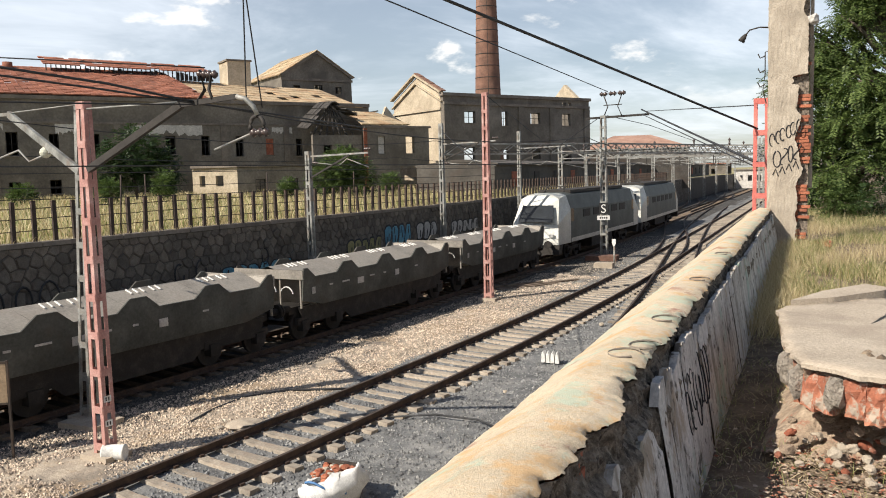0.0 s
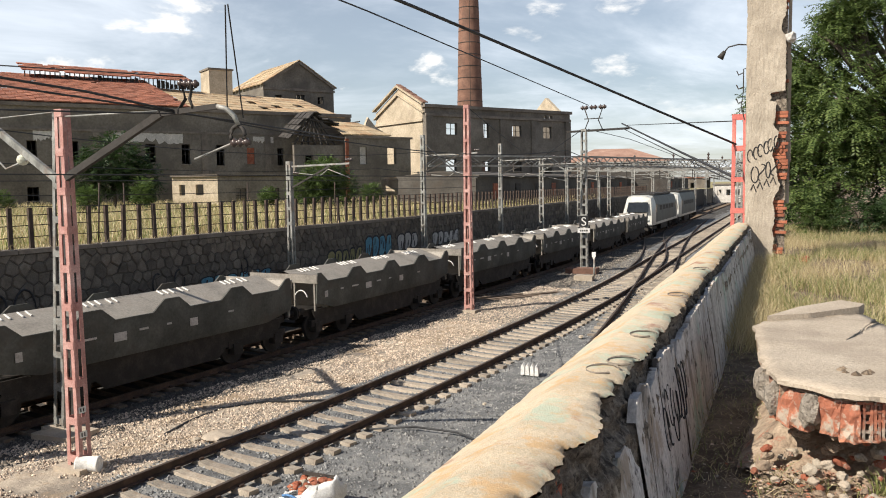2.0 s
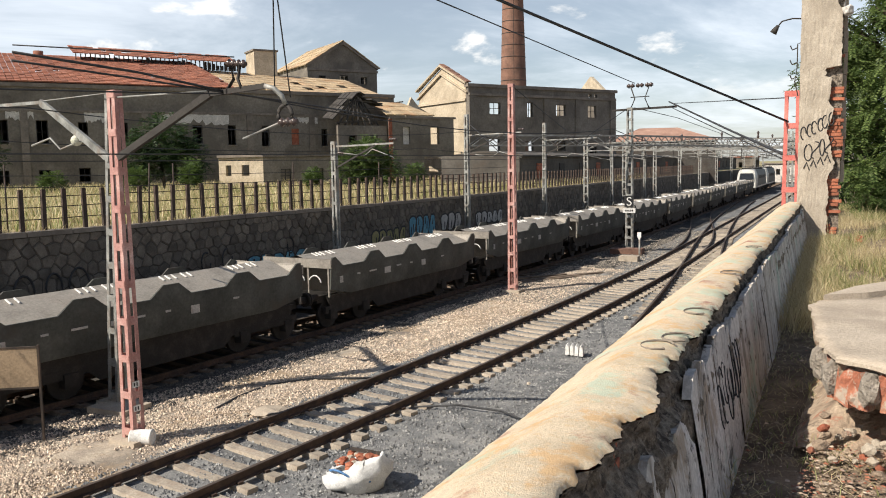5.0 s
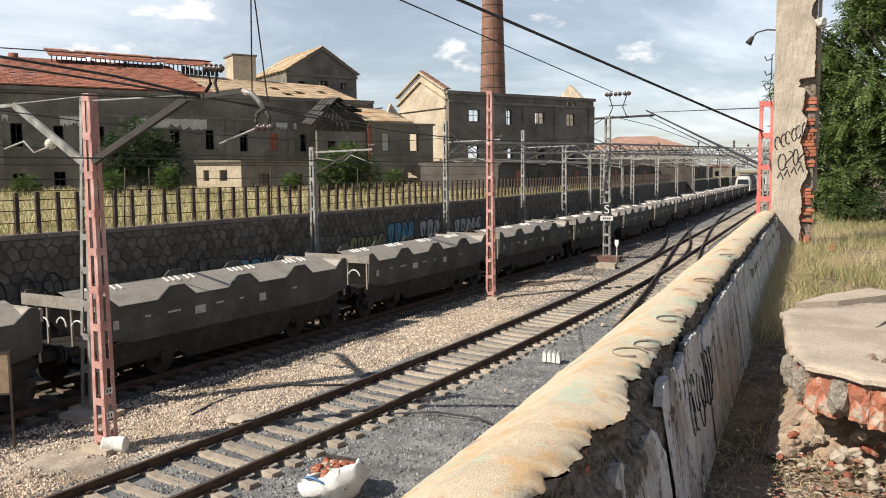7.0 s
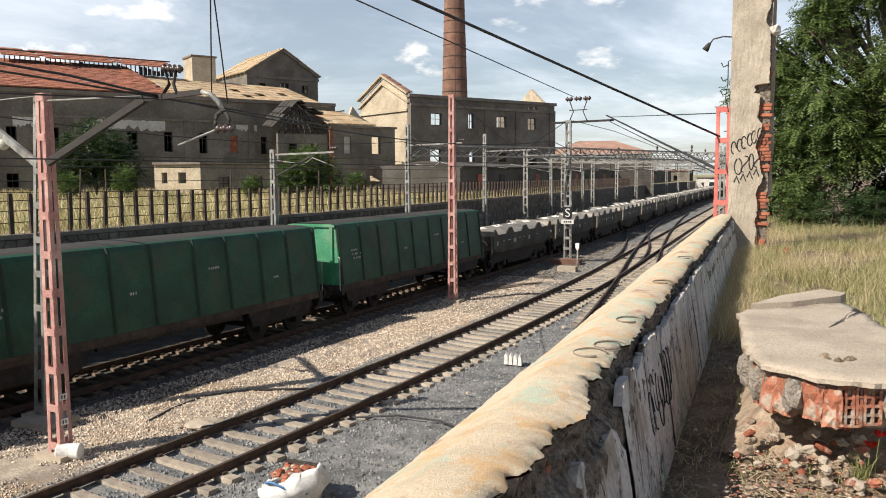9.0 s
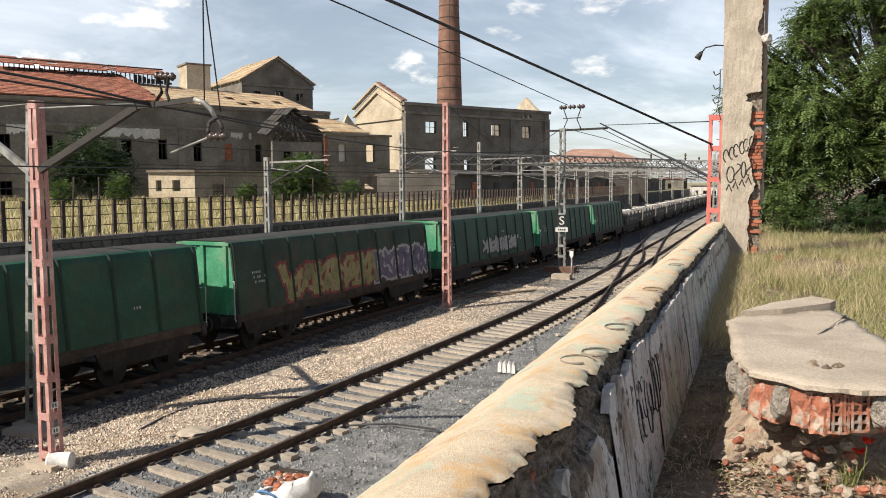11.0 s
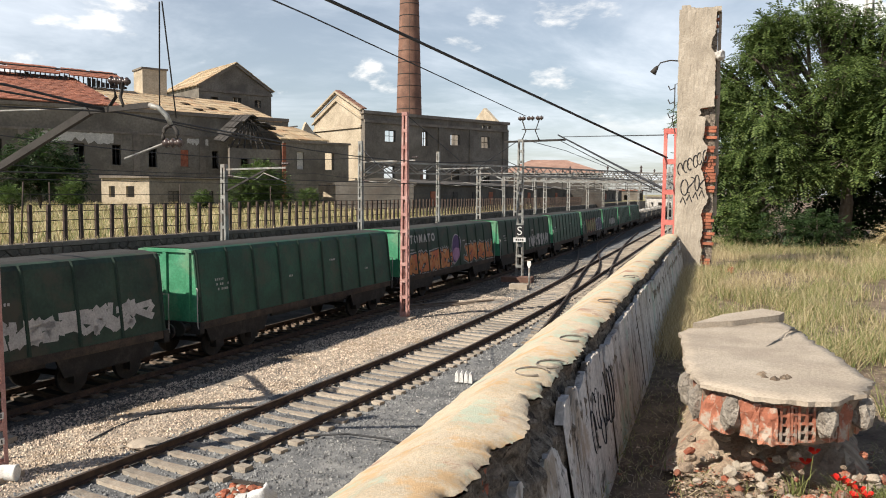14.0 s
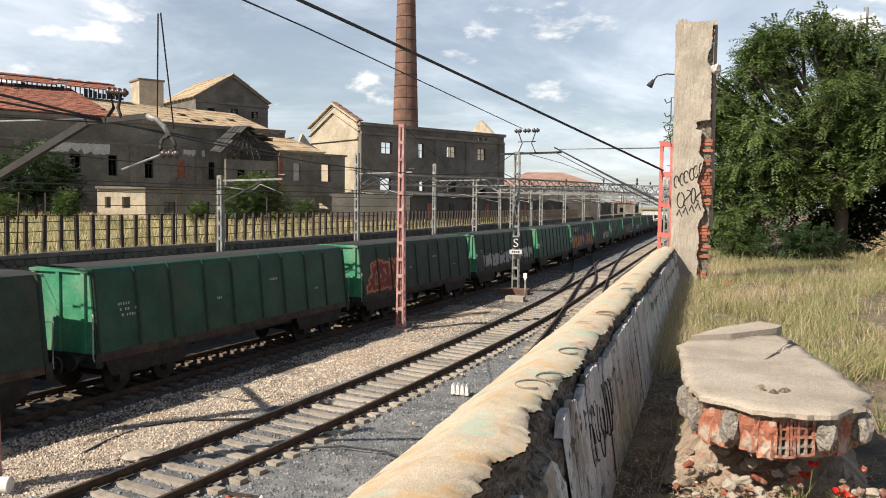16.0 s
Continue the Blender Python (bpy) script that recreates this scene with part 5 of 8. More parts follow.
sign_s()
GREY_POLES = ((25.2, 6.15), (37.2, 7.8), (49.6, 7.85), (67.2, 6.7), (80.0, 6.6))
for y, z in GREY_POLES:
    p = along(y, -10.2)
    mast("grey_mast", "slim grey steel mast standing before the stone wall", p.x, p.y, -0.2, z, STEEL, 0.30, 0.22, 3, 0.6)
mg = mast("grey_mast", "weathered grey steel mast on a low plinth beside the red mast", -16.25, 10.72, -0.1, 6.75, STEEL, 0.34, 0.25, 3, 0.76)
mg.matrix_basis = pose(-16.25, 10.72, 0, -1.1, 1.8, 3)
bm = bmesh.new()
vbox(bm, -0.55, 0.55, -0.4, 0.4, -0.3, -0.04, 0, pose(-15.9, 10.5, 0, 0, 0, 8))
thing("plinth", "low cracked concrete plinth in the ballast", "plinth", bm=bm, material=CONCRETE)


def insulator(parent, p, q, r=0.075, n=4):
    p, q = Vector(p), Vector(q)
    bm = bmesh.new()
    pts, rs = [], []
    for i in range(n * 4 + 1):
        pts.append(p + (q - p) * i / (n * 4))
        rs.append(r if i % 4 == 2 else r * 0.55)
    tube(bm, pts, rs, 10)
    part("insulator", bm, INSULATOR, parent, "dark ribbed insulator")


def bar(parent, name, pts, r, material=STEEL, seg=6):
    bm = bmesh.new()
    tube(bm, pts, r, seg)
    return part(name, bm, material, parent)


def channel(parent, name, p, q, w=0.09, h=0.13, material=STEEL):
    bm = bmesh.new()
    beam(bm, p, q, w, h)
    return part(name, bm, material, parent)


def near_cantilevers():
    r = thing("cantilever", "dark steel cantilever arm over the near track with insulators", "cantilever")
    base, knee, end = Vector((-13.6, 9.27, 5.34)), Vector((-11.46, 9.67, 6.40)), Vector((-10.30, 9.85, 6.47))
    channel(r, "strut", base, knee, 0.10, 0.12, DARK_STEEL)
    channel(r, "arm", knee, end, 0.06, 0.09, DARK_STEEL)
    bar(r, "tie_rod", [(-13.6, 9.3, 6.45), knee + Vector((0, 0, 0.05))], 0.018)
    bar(r, "hook", [end, (-10.15, 9.9, 6.43), (-10.02, 9.95, 6.30), (-9.98, 10.0, 6.15)], 0.045, STEEL)
    for k in (-1, 1):
        bar(r, "post", [(-10.95 + 0.17 * k, 9.76, 6.46), (-10.9 + 0.05 * k, 9.76, 6.62), (-10.9 + 0.12 * k, 9.76, 6.86)], 0.03, DARK_STEEL)
    insulator(r, (-11.08, 9.74, 6.90), (-10.68, 9.80, 6.86), 0.075, 4)
    bar(r, "clamp_ring", [(-10.02 + 0.16 * math.cos(a), 10.02, 5.98 + 0.16 * math.sin(a)) for a in np.linspace(-0.4, 3.6, 10)], 0.035, DARK_STEEL)
    insulator(r, (-10.15, 10.0, 5.86), (-9.80, 10.08, 5.86), 0.085, 3)
    bar(r, "steady_arm", [(-10.1, 10.0, 5.86), (-11.15, 10.1, 5.62)], 0.022)
    r = thing("cantilever", "pale steel cantilever arm over the second track with glass insulator", "cantilever")
    channel(r, "strut", (-15.8, 10.55, 5.35), (-18.9, 10.9, 6.75), 0.08, 0.16, STEEL)
    channel(r, "arm", (-18.9, 10.9, 6.75), (-21.5, 11.0, 6.8), 0.06, 0.08, STEEL)
    bar(r, "tie_rod", [(-15.8, 10.6, 6.75), (-18.9, 10.9, 6.78)], 0.015)
    bar(r, "steady_arm", [(-17.0, 10.7, 5.8), (-18.2, 10.9, 5.62), (-18.6, 10.9, 5.9), (-19.6, 11.0, 5.75)], 0.025)
    bm = bmesh.new()
    bmesh.ops.create_icosphere(bm, subdivisions=2, radius=0.13, matrix=pose(-17.25, 10.72, 5.8))
    part("glass_insulator", bm, mat("milky_glass", (0.62, 0.62, 0.5), None, None, 5, 30, 0.25, bump=0), r, "milky glass insulator")


def wall_cantilevers():
    for i, (y, z) in enumerate(GREY_POLES):
        p = along(y, -10.2)
        q = along(y, second(y) - 0.4)
        r = thing("cantilever", "thin grey cantilever and registration arm on a wall-side mast", "cantilever", group="wall-side cantilevers")
        zt = min(z, 6.9) - 0.2
        channel(r, "arm", (p.x, p.y, zt), (q.x, q.y, zt + 0.05), 0.05, 0.07)
        channel(r, "strut", (p.x, p.y, zt - 0.9), (p.x + (q.x - p.x) * 0.7, p.y, zt), 0.05, 0.07, DARK_STEEL)
        bar(r, "steady_arm", [(p.x + 0.3, p.y, 5.7), (p.x + 1.6, p.y, 5.55), (p.x + 2.0, p.y, 5.8), (q.x, q.y, 5.45)], 0.022)
        insulator(r, (p.x + 0.2, p.y, 5.7), (p.x + 0.5, p.y, 5.67), 0.06, 3)
        insulator(r, (q.x - 0.2, q.y, zt + 0.2), (q.x + 0.15, q.y, zt + 0.2), 0.07, 3)


def lattice(name, label, p, q, depth=0.55, step=0.8, group=""):
    r = thing(name, label, "gantry", group=group)
    p, q = Vector(p), Vector(q)
    n = max(4, int((q - p).length / step))
    side = (q - p).normalized().cross(Vector((0, 0, 1))) * 0.28
    for s in (-1, 1):
        for dz in (0, depth):
            channel(r, "chord", p + side * s + Vector((0, 0, dz)), q + side * s + Vector((0, 0, dz)), 0.07, 0.07)
    for i in range(n):
        a, b = p + (q - p) * i / n, p + (q - p) * (i + 1) / n
        bm = bmesh.new()
        for s in (-1, 1):
            up, dn = Vector((0, 0, depth)), Vector((0, 0, 0))
            beam(bm, a + side * s + (up if i % 2 else dn), b + side * s + (dn if i % 2 else up), 0.04)
        beam(bm, a - side + Vector((0, 0, depth)), b + side + Vector((0, 0, depth)), 0.035)
        part("lacing", bm, STEEL, r)
    return r


def gantries():
    a, b = along(37.2, -10.0), Vector((-17.75, 45.6, 0))
    lattice("lattice_beam", "grey lattice steel beam tying the masts together", (a.x, a.y, 6.15), (b.x, b.y, 6.1))
    b2 = along(64, 3.6)
    lattice("lattice_beam", "grey lattice steel beam tying the masts together", (b.x, b.y, 6.1), (b2.x, b2.y, 6.1))
    rnd = random.Random(2)
    for i, y in enumerate((58, 70, 83, 97, 112, 128, 146, 165, 186, 206)):
        p, q = along(y, -9.8), along(y + 2, 4.6 - 0.1 * i)
        z = 6.05 + 0.1 * (i % 3)
        r = lattice("portal_gantry", "grey lattice portal gantry spanning the tracks", (p.x, p.y, z), (q.x, q.y, z), 0.55, 1.0 if y < 100 else 1.6, "portal gantries")
        for e in (p, q):
            bm = bmesh.new()
            for s in (-1, 1):
                beam(bm, (e.x + 0.16 * s, e.y, -0.3), (e.x + 0.13 * s, e.y, z + 1.0), 0.07, 0.12)
            for k in range(11):
                beam(bm, (e.x - 0.15, e.y, 0.3 + 0.62 * k), (e.x + 0.15, e.y, 0.3 + 0.62 * k), 0.06, 0.1)
            part("leg", bm, STEEL, r)
        for d in (-8.0, -5.5, -2.6, 0.2, 2.6):
            e = along(y + 0.5, d)
            bm = bmesh.new()
            beam(bm, (e.x, e.y, z), (e.x, e.y, z - 0.75), 0.06)
            tube(bm, [(e.x, e.y, z - 0.7), (e.x - 0.9, e.y, z - 0.55)], 0.03, 5)
            part("registration_arm", bm, DARK_STEEL if i % 2 else STEEL, r)
            insulator(r, (e.x, e.y, z + 0.55), (e.x, e.y, z + 1.05), 0.1, 2)
    # top gear of the sign mast
    r = thing("cantilever", "horizontal mast arm with three dark insulators on a frame", "cantilever")
    channel(r, "arm", (-18.7, 45.3, 8.12), (-15.2, 46.2, 8.22), 0.12, 0.12, DARK_STEEL)
    for k in (-1, 1):
        bar(r, "frame_leg", [(-17.2 + 0.55 * k, 45.7, 8.2), (-17.2 + 0.3 * k, 45.7, 8.75), (-17.2 + 0.55 * k, 45.7, 9.45)], 0.035, DARK_STEEL)
    bar(r, "cross_bar", [(-17.75, 45.7, 8.85), (-16.65, 45.7, 8.85)], 0.03, DARK_STEEL)
    for k in (-1, 0, 1):
        insulator(r, (-17.2 + 0.55 * k - 0.22, 45.7, 9.5), (-17.2 + 0.55 * k + 0.22, 45.7, 9.5), 0.15, 2)


def wire(name, label, pts, r, sag=0.0, material=CABLE):
    bm = bmesh.new()
    out = []
    pts = [Vector(p) for p in pts]
    for a, b in zip(pts, pts[1:]):
        n = max(4, int((b - a).length / 2))
        for i in range(n):
            k = i / n
            out.append(a + (b - a) * k - Vector((0, 0, 4 * sag * k * (1 - k))))
    out.append(pts[-1])
    tube(bm, out, r, 6)
    thing(name, label, "cable", group="overhead wires", bm=bm, material=material)


def wires():
    wire("overhead_wire", "thick black overhead cable running to the red mast", [(-7.13, 7.71, 8.07), (-7.42, 11.87, 8.01), (-6.78, 17.21, 7.42), (-4.74, 23.53, 6.1)], 0.028, 0)
    wire("overhead_wire", "thin feeder wire to the sign mast", [(-12.23, 13.21, 9.67), (-14.09, 19.43, 10.11), (-15.98, 28.87, 10.25), (-17.53, 45.76, 9.64)], 0.022, 0)
    wire("overhead_wire", "thin pale dropper wire above the cantilever", [(-8.92, 8.76, 7.76), (-10.15, 9.93, 6.42)], 0.011, 0)
    wire("overhead_wire", "thin pale dropper wire above the cantilever", [(-8.89, 8.78, 7.77), (-9.97, 10.11, 6.28)], 0.011, 0)
    wire("overhead_wire", "thin feeder wire to the cantilever", [(-12.74, 6.93, 7.06), (-10.96, 9.8, 7.0)], 0.011, 0)
    wire("overhead_wire", "dark overhead cable to the cantilever", [(-11.86, 6.44, 6.82), (-11.53, 8.29, 6.66), (-11.16, 9.72, 6.43)], 0.022, 0)
    wire("overhead_wire", "dark overhead cable to the cantilever", [(-11.87, 6.43, 6.7), (-11.58, 8.22, 6.57), (-11.16, 9.72, 6.41), (-10.84, 11.08, 6.29), (-14.74, 18.94, 6.51)], 0.018, 0)
    wire("overhead_wire", "stay wire between the masts", [(-15.46, 46.08, 8.39), (-4.86, 23.71, 6.75)], 0.018, 0)
    wire("overhead_wire", "heavy registration cable to the red mast", [(-15.57, 45.93, 8.49), (-8.74, 32.86, 6.28), (-4.74, 23.53, 5.18)], 0.04, 0)
    wire("overhead_wire", "heavy registration cable to the red mast", [(-15.57, 45.93, 8.23), (-8.74, 32.86, 6.1), (-4.74, 23.53, 5.05)], 0.02, 0)
    wire("overhead_wire", "slack wire under the sign mast", [(-17.54, 45.75, 8.25), (-18.72, 57.01, 8.17), (-21.06, 77.18, 7.57)], 0.02, 0)
    wire("overhead_wire", "guy wire before the hall", [(-16.08, 28.82, 8.15), (-19.87, 41.49, 6.95)], 0.016, 0)
    wire("overhead_wire", "guy wire before the hall", [(-17.84, 45.64, 8.26), (-18.89, 41.94, 6.51)], 0.02, 0)
    wire("overhead_wire", "guy wire before the hall", [(-23.47, 37.22, 7.31), (-16.76, 29.58, 5.25)], 0.02, 0)
    for off, z, r, sag in ((second, 5.35, 0.012, 0.0), (second, 6.55, 0.014, 0.35), (lambda y: 0.0, 5.35, 0.012, 0.0), (lambda y: 0.2, 6.4, 0.014, 0.4), (lambda y: -10.0, 5.05, 0.012, 0.1), (lambda y: -10.1, 4.75, 0.012, 0.12), (lambda y: -8.8, 5.9, 0.012, 0.2)):
        stops = [-20, 10, 30, 46, 64, 83, 97, 112, 128, 146, 165, 186]
        wire("overhead_wire", "thin overhead line wire along the tracks", [along(y, off(y), z) for y in stops], r, sag)


near_cantilevers()
wall_cantilevers()
gantries()
wires()


# ---- plants ----
def leaf_cloud(bm, blobs, count, size, seed, droop=0.4, frond=6):
    """Fronds of small leaves on the shells of overlapping blobs (x, y, z, rx, ry, rz)."""
    rnd = np.random.RandomState(seed)
    B = np.array(blobs, float)
    vol = (B[:, 3] * B[:, 4] * B[:, 5]) ** (2 / 3)
    B = B[rnd.choice(len(B), count, p=vol / vol.sum())]

    def unit(v):
        return v / (np.linalg.norm(v, axis=-1, keepdims=True) + 1e-6)
    d = unit(rnd.normal(size=(count, 3)))
    k = np.where(rnd.rand(count) < 0.8, rnd.uniform(0.55, 1.04, count), rnd.uniform(0.2, 0.7, count))[:, None]
    c = B[:, :3] + d * B[:, 3:] * k
    out = unit(d * (1, 1, 0.4) - (0, 0, droop) + rnd.normal(size=(count, 3)) * 0.35)
    side = unit(np.cross(out, (0, 0, 1.0)))
    nrm = np.cross(side, out)
    L = size * frond * 0.55
    quads = []
    for j in range(frond):
        p = c + out * (L * j / frond) - np.array((0, 0, 0.25 * L * (j / frond) ** 2))
        for s in (-1, 1):
            a = unit(side * s + out * 0.5 + rnd.normal(size=(count, 3)) * 0.18)
            w = np.cross(a, nrm) * size * 0.22
            t = p + a * size * rnd.uniform(0.8, 1.15, (count, 1)) - np.array((0, 0, size * 0.2))
            m_ = (p + t) / 2
            quads.append(np.stack((p, m_ + w, t, m_ - w), 1))
    vs = np.concatenate(quads).reshape(-1, 3)
    fs = np.arange(len(vs)).reshape(-1, 4)
    return vs.tolist(), fs.tolist()


def tree(name, label, base, trunk_h, trunk_r, blobs, count, size, seed, leaf, droop=0.4, frond=6, category="tree"):
    root = thing(name, label, category)
    rnd = random.Random(seed)
    base = Vector(base)
    bm = bmesh.new()
    top = base + Vector((rnd.uniform(-0.2, 0.2), rnd.uniform(-0.2, 0.2), trunk_h))
    tube(bm, [base - Vector((0, 0, 0.3)), base.lerp(top, 0.5) + Vector((0.08, 0, 0)), top], [trunk_r, trunk_r * 0.8, trunk_r * 0.6], 10)
    part("trunk", bm, BARK, root)
    for b in blobs[::2] if len(blobs) > 40 else blobs:
        bm = bmesh.new()
        c = Vector(b[:3])
        tube(bm, [top, top.lerp(c, 0.5) + Vector((rnd.uniform(-0.3, 0.3), rnd.uniform(-0.3, 0.3), 0.2)), c], [trunk_r * 0.5, trunk_r * 0.32, trunk_r * 0.12], 7)
        for k in range(4):
            e = c + Vector((rnd.uniform(-1, 1) * b[3], rnd.uniform(-1, 1) * b[4], rnd.uniform(-0.3, 1) * b[5])) * 0.75
            tube(bm, [top.lerp(c, 0.7), top.lerp(c, 0.7).lerp(e, 0.5) + Vector((0, 0, 0.15)), e], [trunk_r * 0.25, trunk_r * 0.15, trunk_r * 0.06], 5)
        part("limb", bm, BARK, root)
    vs, fs = leaf_cloud(None, blobs, count, size, seed, droop, frond)
    me = bpy.data.meshes.new("crown")
    me.from_pydata(vs, [], fs)
    me.materials.append(leaf)
    c = part("crown", me, None, root)
    c["kind"] = "stuff"


rt = random.Random(77)
SHIFT = -2.9
blobs = [(2.2, 30.5, 8.6, 2.6, 2.6, 2.0), (-0.6, 30.0, 7.6, 1.9, 2.0, 1.7), (4.8, 31.0, 8.2, 2.6, 2.4, 2.0), (1.2, 29.3, 5.9, 2.0, 1.8, 1.4), (-1.7, 29.5, 5.7, 1.1, 1.4, 1.3), (3.9, 29.6, 7.0, 2.2, 1.8, 1.5), (6.6, 30.5, 6.6, 2.4, 2.2, 2.2),
         (0.9, 30.8, 10.4, 1.5, 1.5, 1.1), (3.3, 31.0, 10.3, 1.6, 1.5, 1.0), (-1.3, 30.5, 9.1, 1.0, 1.1, 0.9), (1.9, 31.0, 11.4, 0.6, 0.6, 0.55), (5.6, 31, 9.9, 1.3, 1.3, 0.9), (-0.6, 28.6, 4.6, 1.0, 0.9, 0.8),
         (-0.5, 30.5, 9.9, 1.0, 1.1, 0.75), (0.1, 30.6, 10.6, 0.7, 0.8, 0.5), (2.2, 30.8, 10.9, 1.2, 1.1, 0.6), (-1.2, 30.2, 8.2, 0.9, 1.0, 1.0)]
blobs = [(b[0] + SHIFT, *b[1:]) for b in blobs]
# break each mass into clumps with gaps between
clumps = []
for x, y, z, rx, ry, rz in blobs:
    clumps.append((x, y, z, rx * 0.5, ry * 0.5, rz * 0.5))
    for k in range(7):
        d = Vector((rt.gauss(0, 1), rt.gauss(-0.3, 1), rt.gauss(0.1, 1))).normalized()
        q = rt.uniform(0.28, 0.44)
        clumps.append((x + d.x * rx * 0.74, y + d.y * ry * 0.74, z + d.z * rz * 0.74, rx * q, ry * q, rz * q * 0.8))
tree("tree", "large dense green tree with long feathery leaves", (-0.3, 31.2, 3.6), 2.4, 0.26, clumps, 10500, 0.135, 5, LEAF, 0.3, 8)
# Shade on these rear trees is put into a darker leaf colour.
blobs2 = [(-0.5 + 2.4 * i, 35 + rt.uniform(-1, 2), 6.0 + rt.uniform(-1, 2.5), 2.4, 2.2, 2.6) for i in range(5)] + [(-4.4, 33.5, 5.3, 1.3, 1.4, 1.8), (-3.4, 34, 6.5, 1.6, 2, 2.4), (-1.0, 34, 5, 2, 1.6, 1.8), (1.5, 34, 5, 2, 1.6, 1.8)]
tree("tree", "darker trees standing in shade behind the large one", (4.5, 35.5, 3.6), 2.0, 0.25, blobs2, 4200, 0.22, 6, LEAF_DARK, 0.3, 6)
tree("bush_tree", "dark round tree before the factory wall", (-57.4, 43.4, 3.7), 1.8, 0.2, [(-57.4, 43.4, 7.3, 2.6, 2.6, 2.4), (-56.0, 44.6, 6.0, 2.0, 2.0, 2.0), (-58.8, 41.8, 6.4, 1.8, 1.8, 2.1)], 2300, 0.26, 7, LEAF_DARK, 0.1, 4)
tree("bush_tree", "dark tree at the far end of the field", (-70.0, 27.0, 3.7), 1.8, 0.2, [(-66.5, 32.5, 6.8, 2.4, 2.4, 2.3)], 900, 0.26, 8, LEAF_DARK, 0.1, 4)
tree("bush", "broad green bush over the fence", (-39.3, 47.9, 3.5), 0.9, 0.12, [(-39.3, 47.9, 5.8, 1.5, 1.5, 1.7), (-40.4, 47.0, 5.0, 1.2, 1.2, 1.4), (-38.3, 48.9, 5.0, 1.3, 1.3, 1.4)], 2100, 0.2, 9, LEAF_PALE, 0.0, 4, "bush")
for i, (a, d, h, r) in enumerate(((195, 60, 1.6, 0.8), (292, 62, 2.2, 0.75), (40, 66, 1.4, 0.9), (510, 64, 1.3, 0.7), (690, 70, 1.6, 0.9))):
    yaw = radians(32.35) - math.atan((a - 784) / 1444)
    x, y = -math.sin(yaw) * d, math.cos(yaw) * d
    tree("bush", "small yellow-green bush in the dry field", (x, y, 3.5), 0.4, 0.06, [(x, y, 3.7 + h * 0.5, r, r, h * 0.55)], 420, 0.18, 20 + i, LEAF_PALE, -0.2, 4, "bush")
for i, (y, d) in enumerate(((196, 4), (205, -2), (150, -27), (163, -29), (178, -26), (192, -22))):
    p = along(y, d)
    tree("far_tree", "distant dark green tree by the line", (p.x, p.y, 2.5), 2, 0.25, [(p.x, p.y, 8.0, 3, 3, 3.0), (p.x + 2, p.y, 6.5, 2.4, 2.4, 2.6)], 900, 0.4, 40 + i, LEAF_DARK, 0.1, 4)


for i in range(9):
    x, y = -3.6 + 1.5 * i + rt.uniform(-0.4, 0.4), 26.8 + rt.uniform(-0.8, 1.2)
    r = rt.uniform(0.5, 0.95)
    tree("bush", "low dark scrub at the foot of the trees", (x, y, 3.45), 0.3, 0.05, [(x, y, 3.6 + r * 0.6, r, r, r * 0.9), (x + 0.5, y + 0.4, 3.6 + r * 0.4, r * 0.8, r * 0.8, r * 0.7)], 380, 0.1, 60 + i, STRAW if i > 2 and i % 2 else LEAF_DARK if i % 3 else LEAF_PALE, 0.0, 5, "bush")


def blades(name, label, n, where, h, w, material, seed, lean=0.35):
    rnd = np.random.RandomState(seed)
    vs, fs = [], []
    k = 0
    while k < n:
        p = where(rnd)
        if p is None:
            continue
        k += 1
        x, y, z = p
        a, l_ = rnd.rand() * 6.283, h * (0.5 + 0.8 * rnd.rand())
        dx, dy = rnd.normal() * lean * l_, rnd.normal() * lean * l_
        cx_, sx_ = math.cos(a) * w, math.sin(a) * w
        b = len(vs)
        vs += [(x - cx_, y - sx_, z), (x + cx_, y + sx_, z), (x + dx * 0.4 + cx_ * 0.7, y + dy * 0.4 + sx_ * 0.7, z + l_ * 0.6), (x + dx * 0.4 - cx_ * 0.7, y + dy * 0.4 - sx_ * 0.7, z + l_ * 0.6), (x + dx, y + dy, z + l_ * 0.97)]
        fs += [(b, b + 1, b + 2, b + 3), (b + 3, b + 2, b + 4)]
    me = bpy.data.meshes.new(name)
    me.from_pydata(vs, [], fs)
    me.materials.append(material)
    tagged(new(name, me), label, "grass", kind="stuff")


def on_field(r):
    y = 4 + 90 * r.rand()
    d = -11.6 - 45 * r.rand() ** 1.6
    p = along(float(y), float(d))
    return p.x, p.y, 3.33 + 0.01 * (-11 - d)


def on_terrace(r):
    y = 6.6 + 24 * r.rand() ** 1.4
    e = wall_x(y)
    x = e + 0.35 + 10 * r.rand() ** 1.3
    lim = e + (1.55 + 0.12 * (y - 6) if y < 8.4 else 0.45 if y > 9.5 else 0.9)
    if x < lim or (-1.25 < x < 0.25 and 4.6 < y < 8.2) or noise.noise(Vector((x * 0.9, y * 0.7, 1))) + 0.5 * noise.noise(Vector((x * 4, y * 3, 2))) < -0.12 + 0.2 * r.rand():
        return None
    return x, y, 3.38 + 0.012 * (x - e)


def on_terrace_green(r):
    p = on_terrace(r)
    return p if p and noise.noise(Vector((p[0] * 0.45, p[1] * 0.35, 7))) > -0.12 else None


def on_path(r):
    y = 2.8 + 7 * r.rand() ** 1.5
    x = wall_x(y) + 0.12 + 2.6 * r.rand()
    return (x, y, 3.375) if r.rand() < 0.25 + 0.75 * (noise.noise(Vector((x * 3, y * 3, 4))) > -0.1) else None


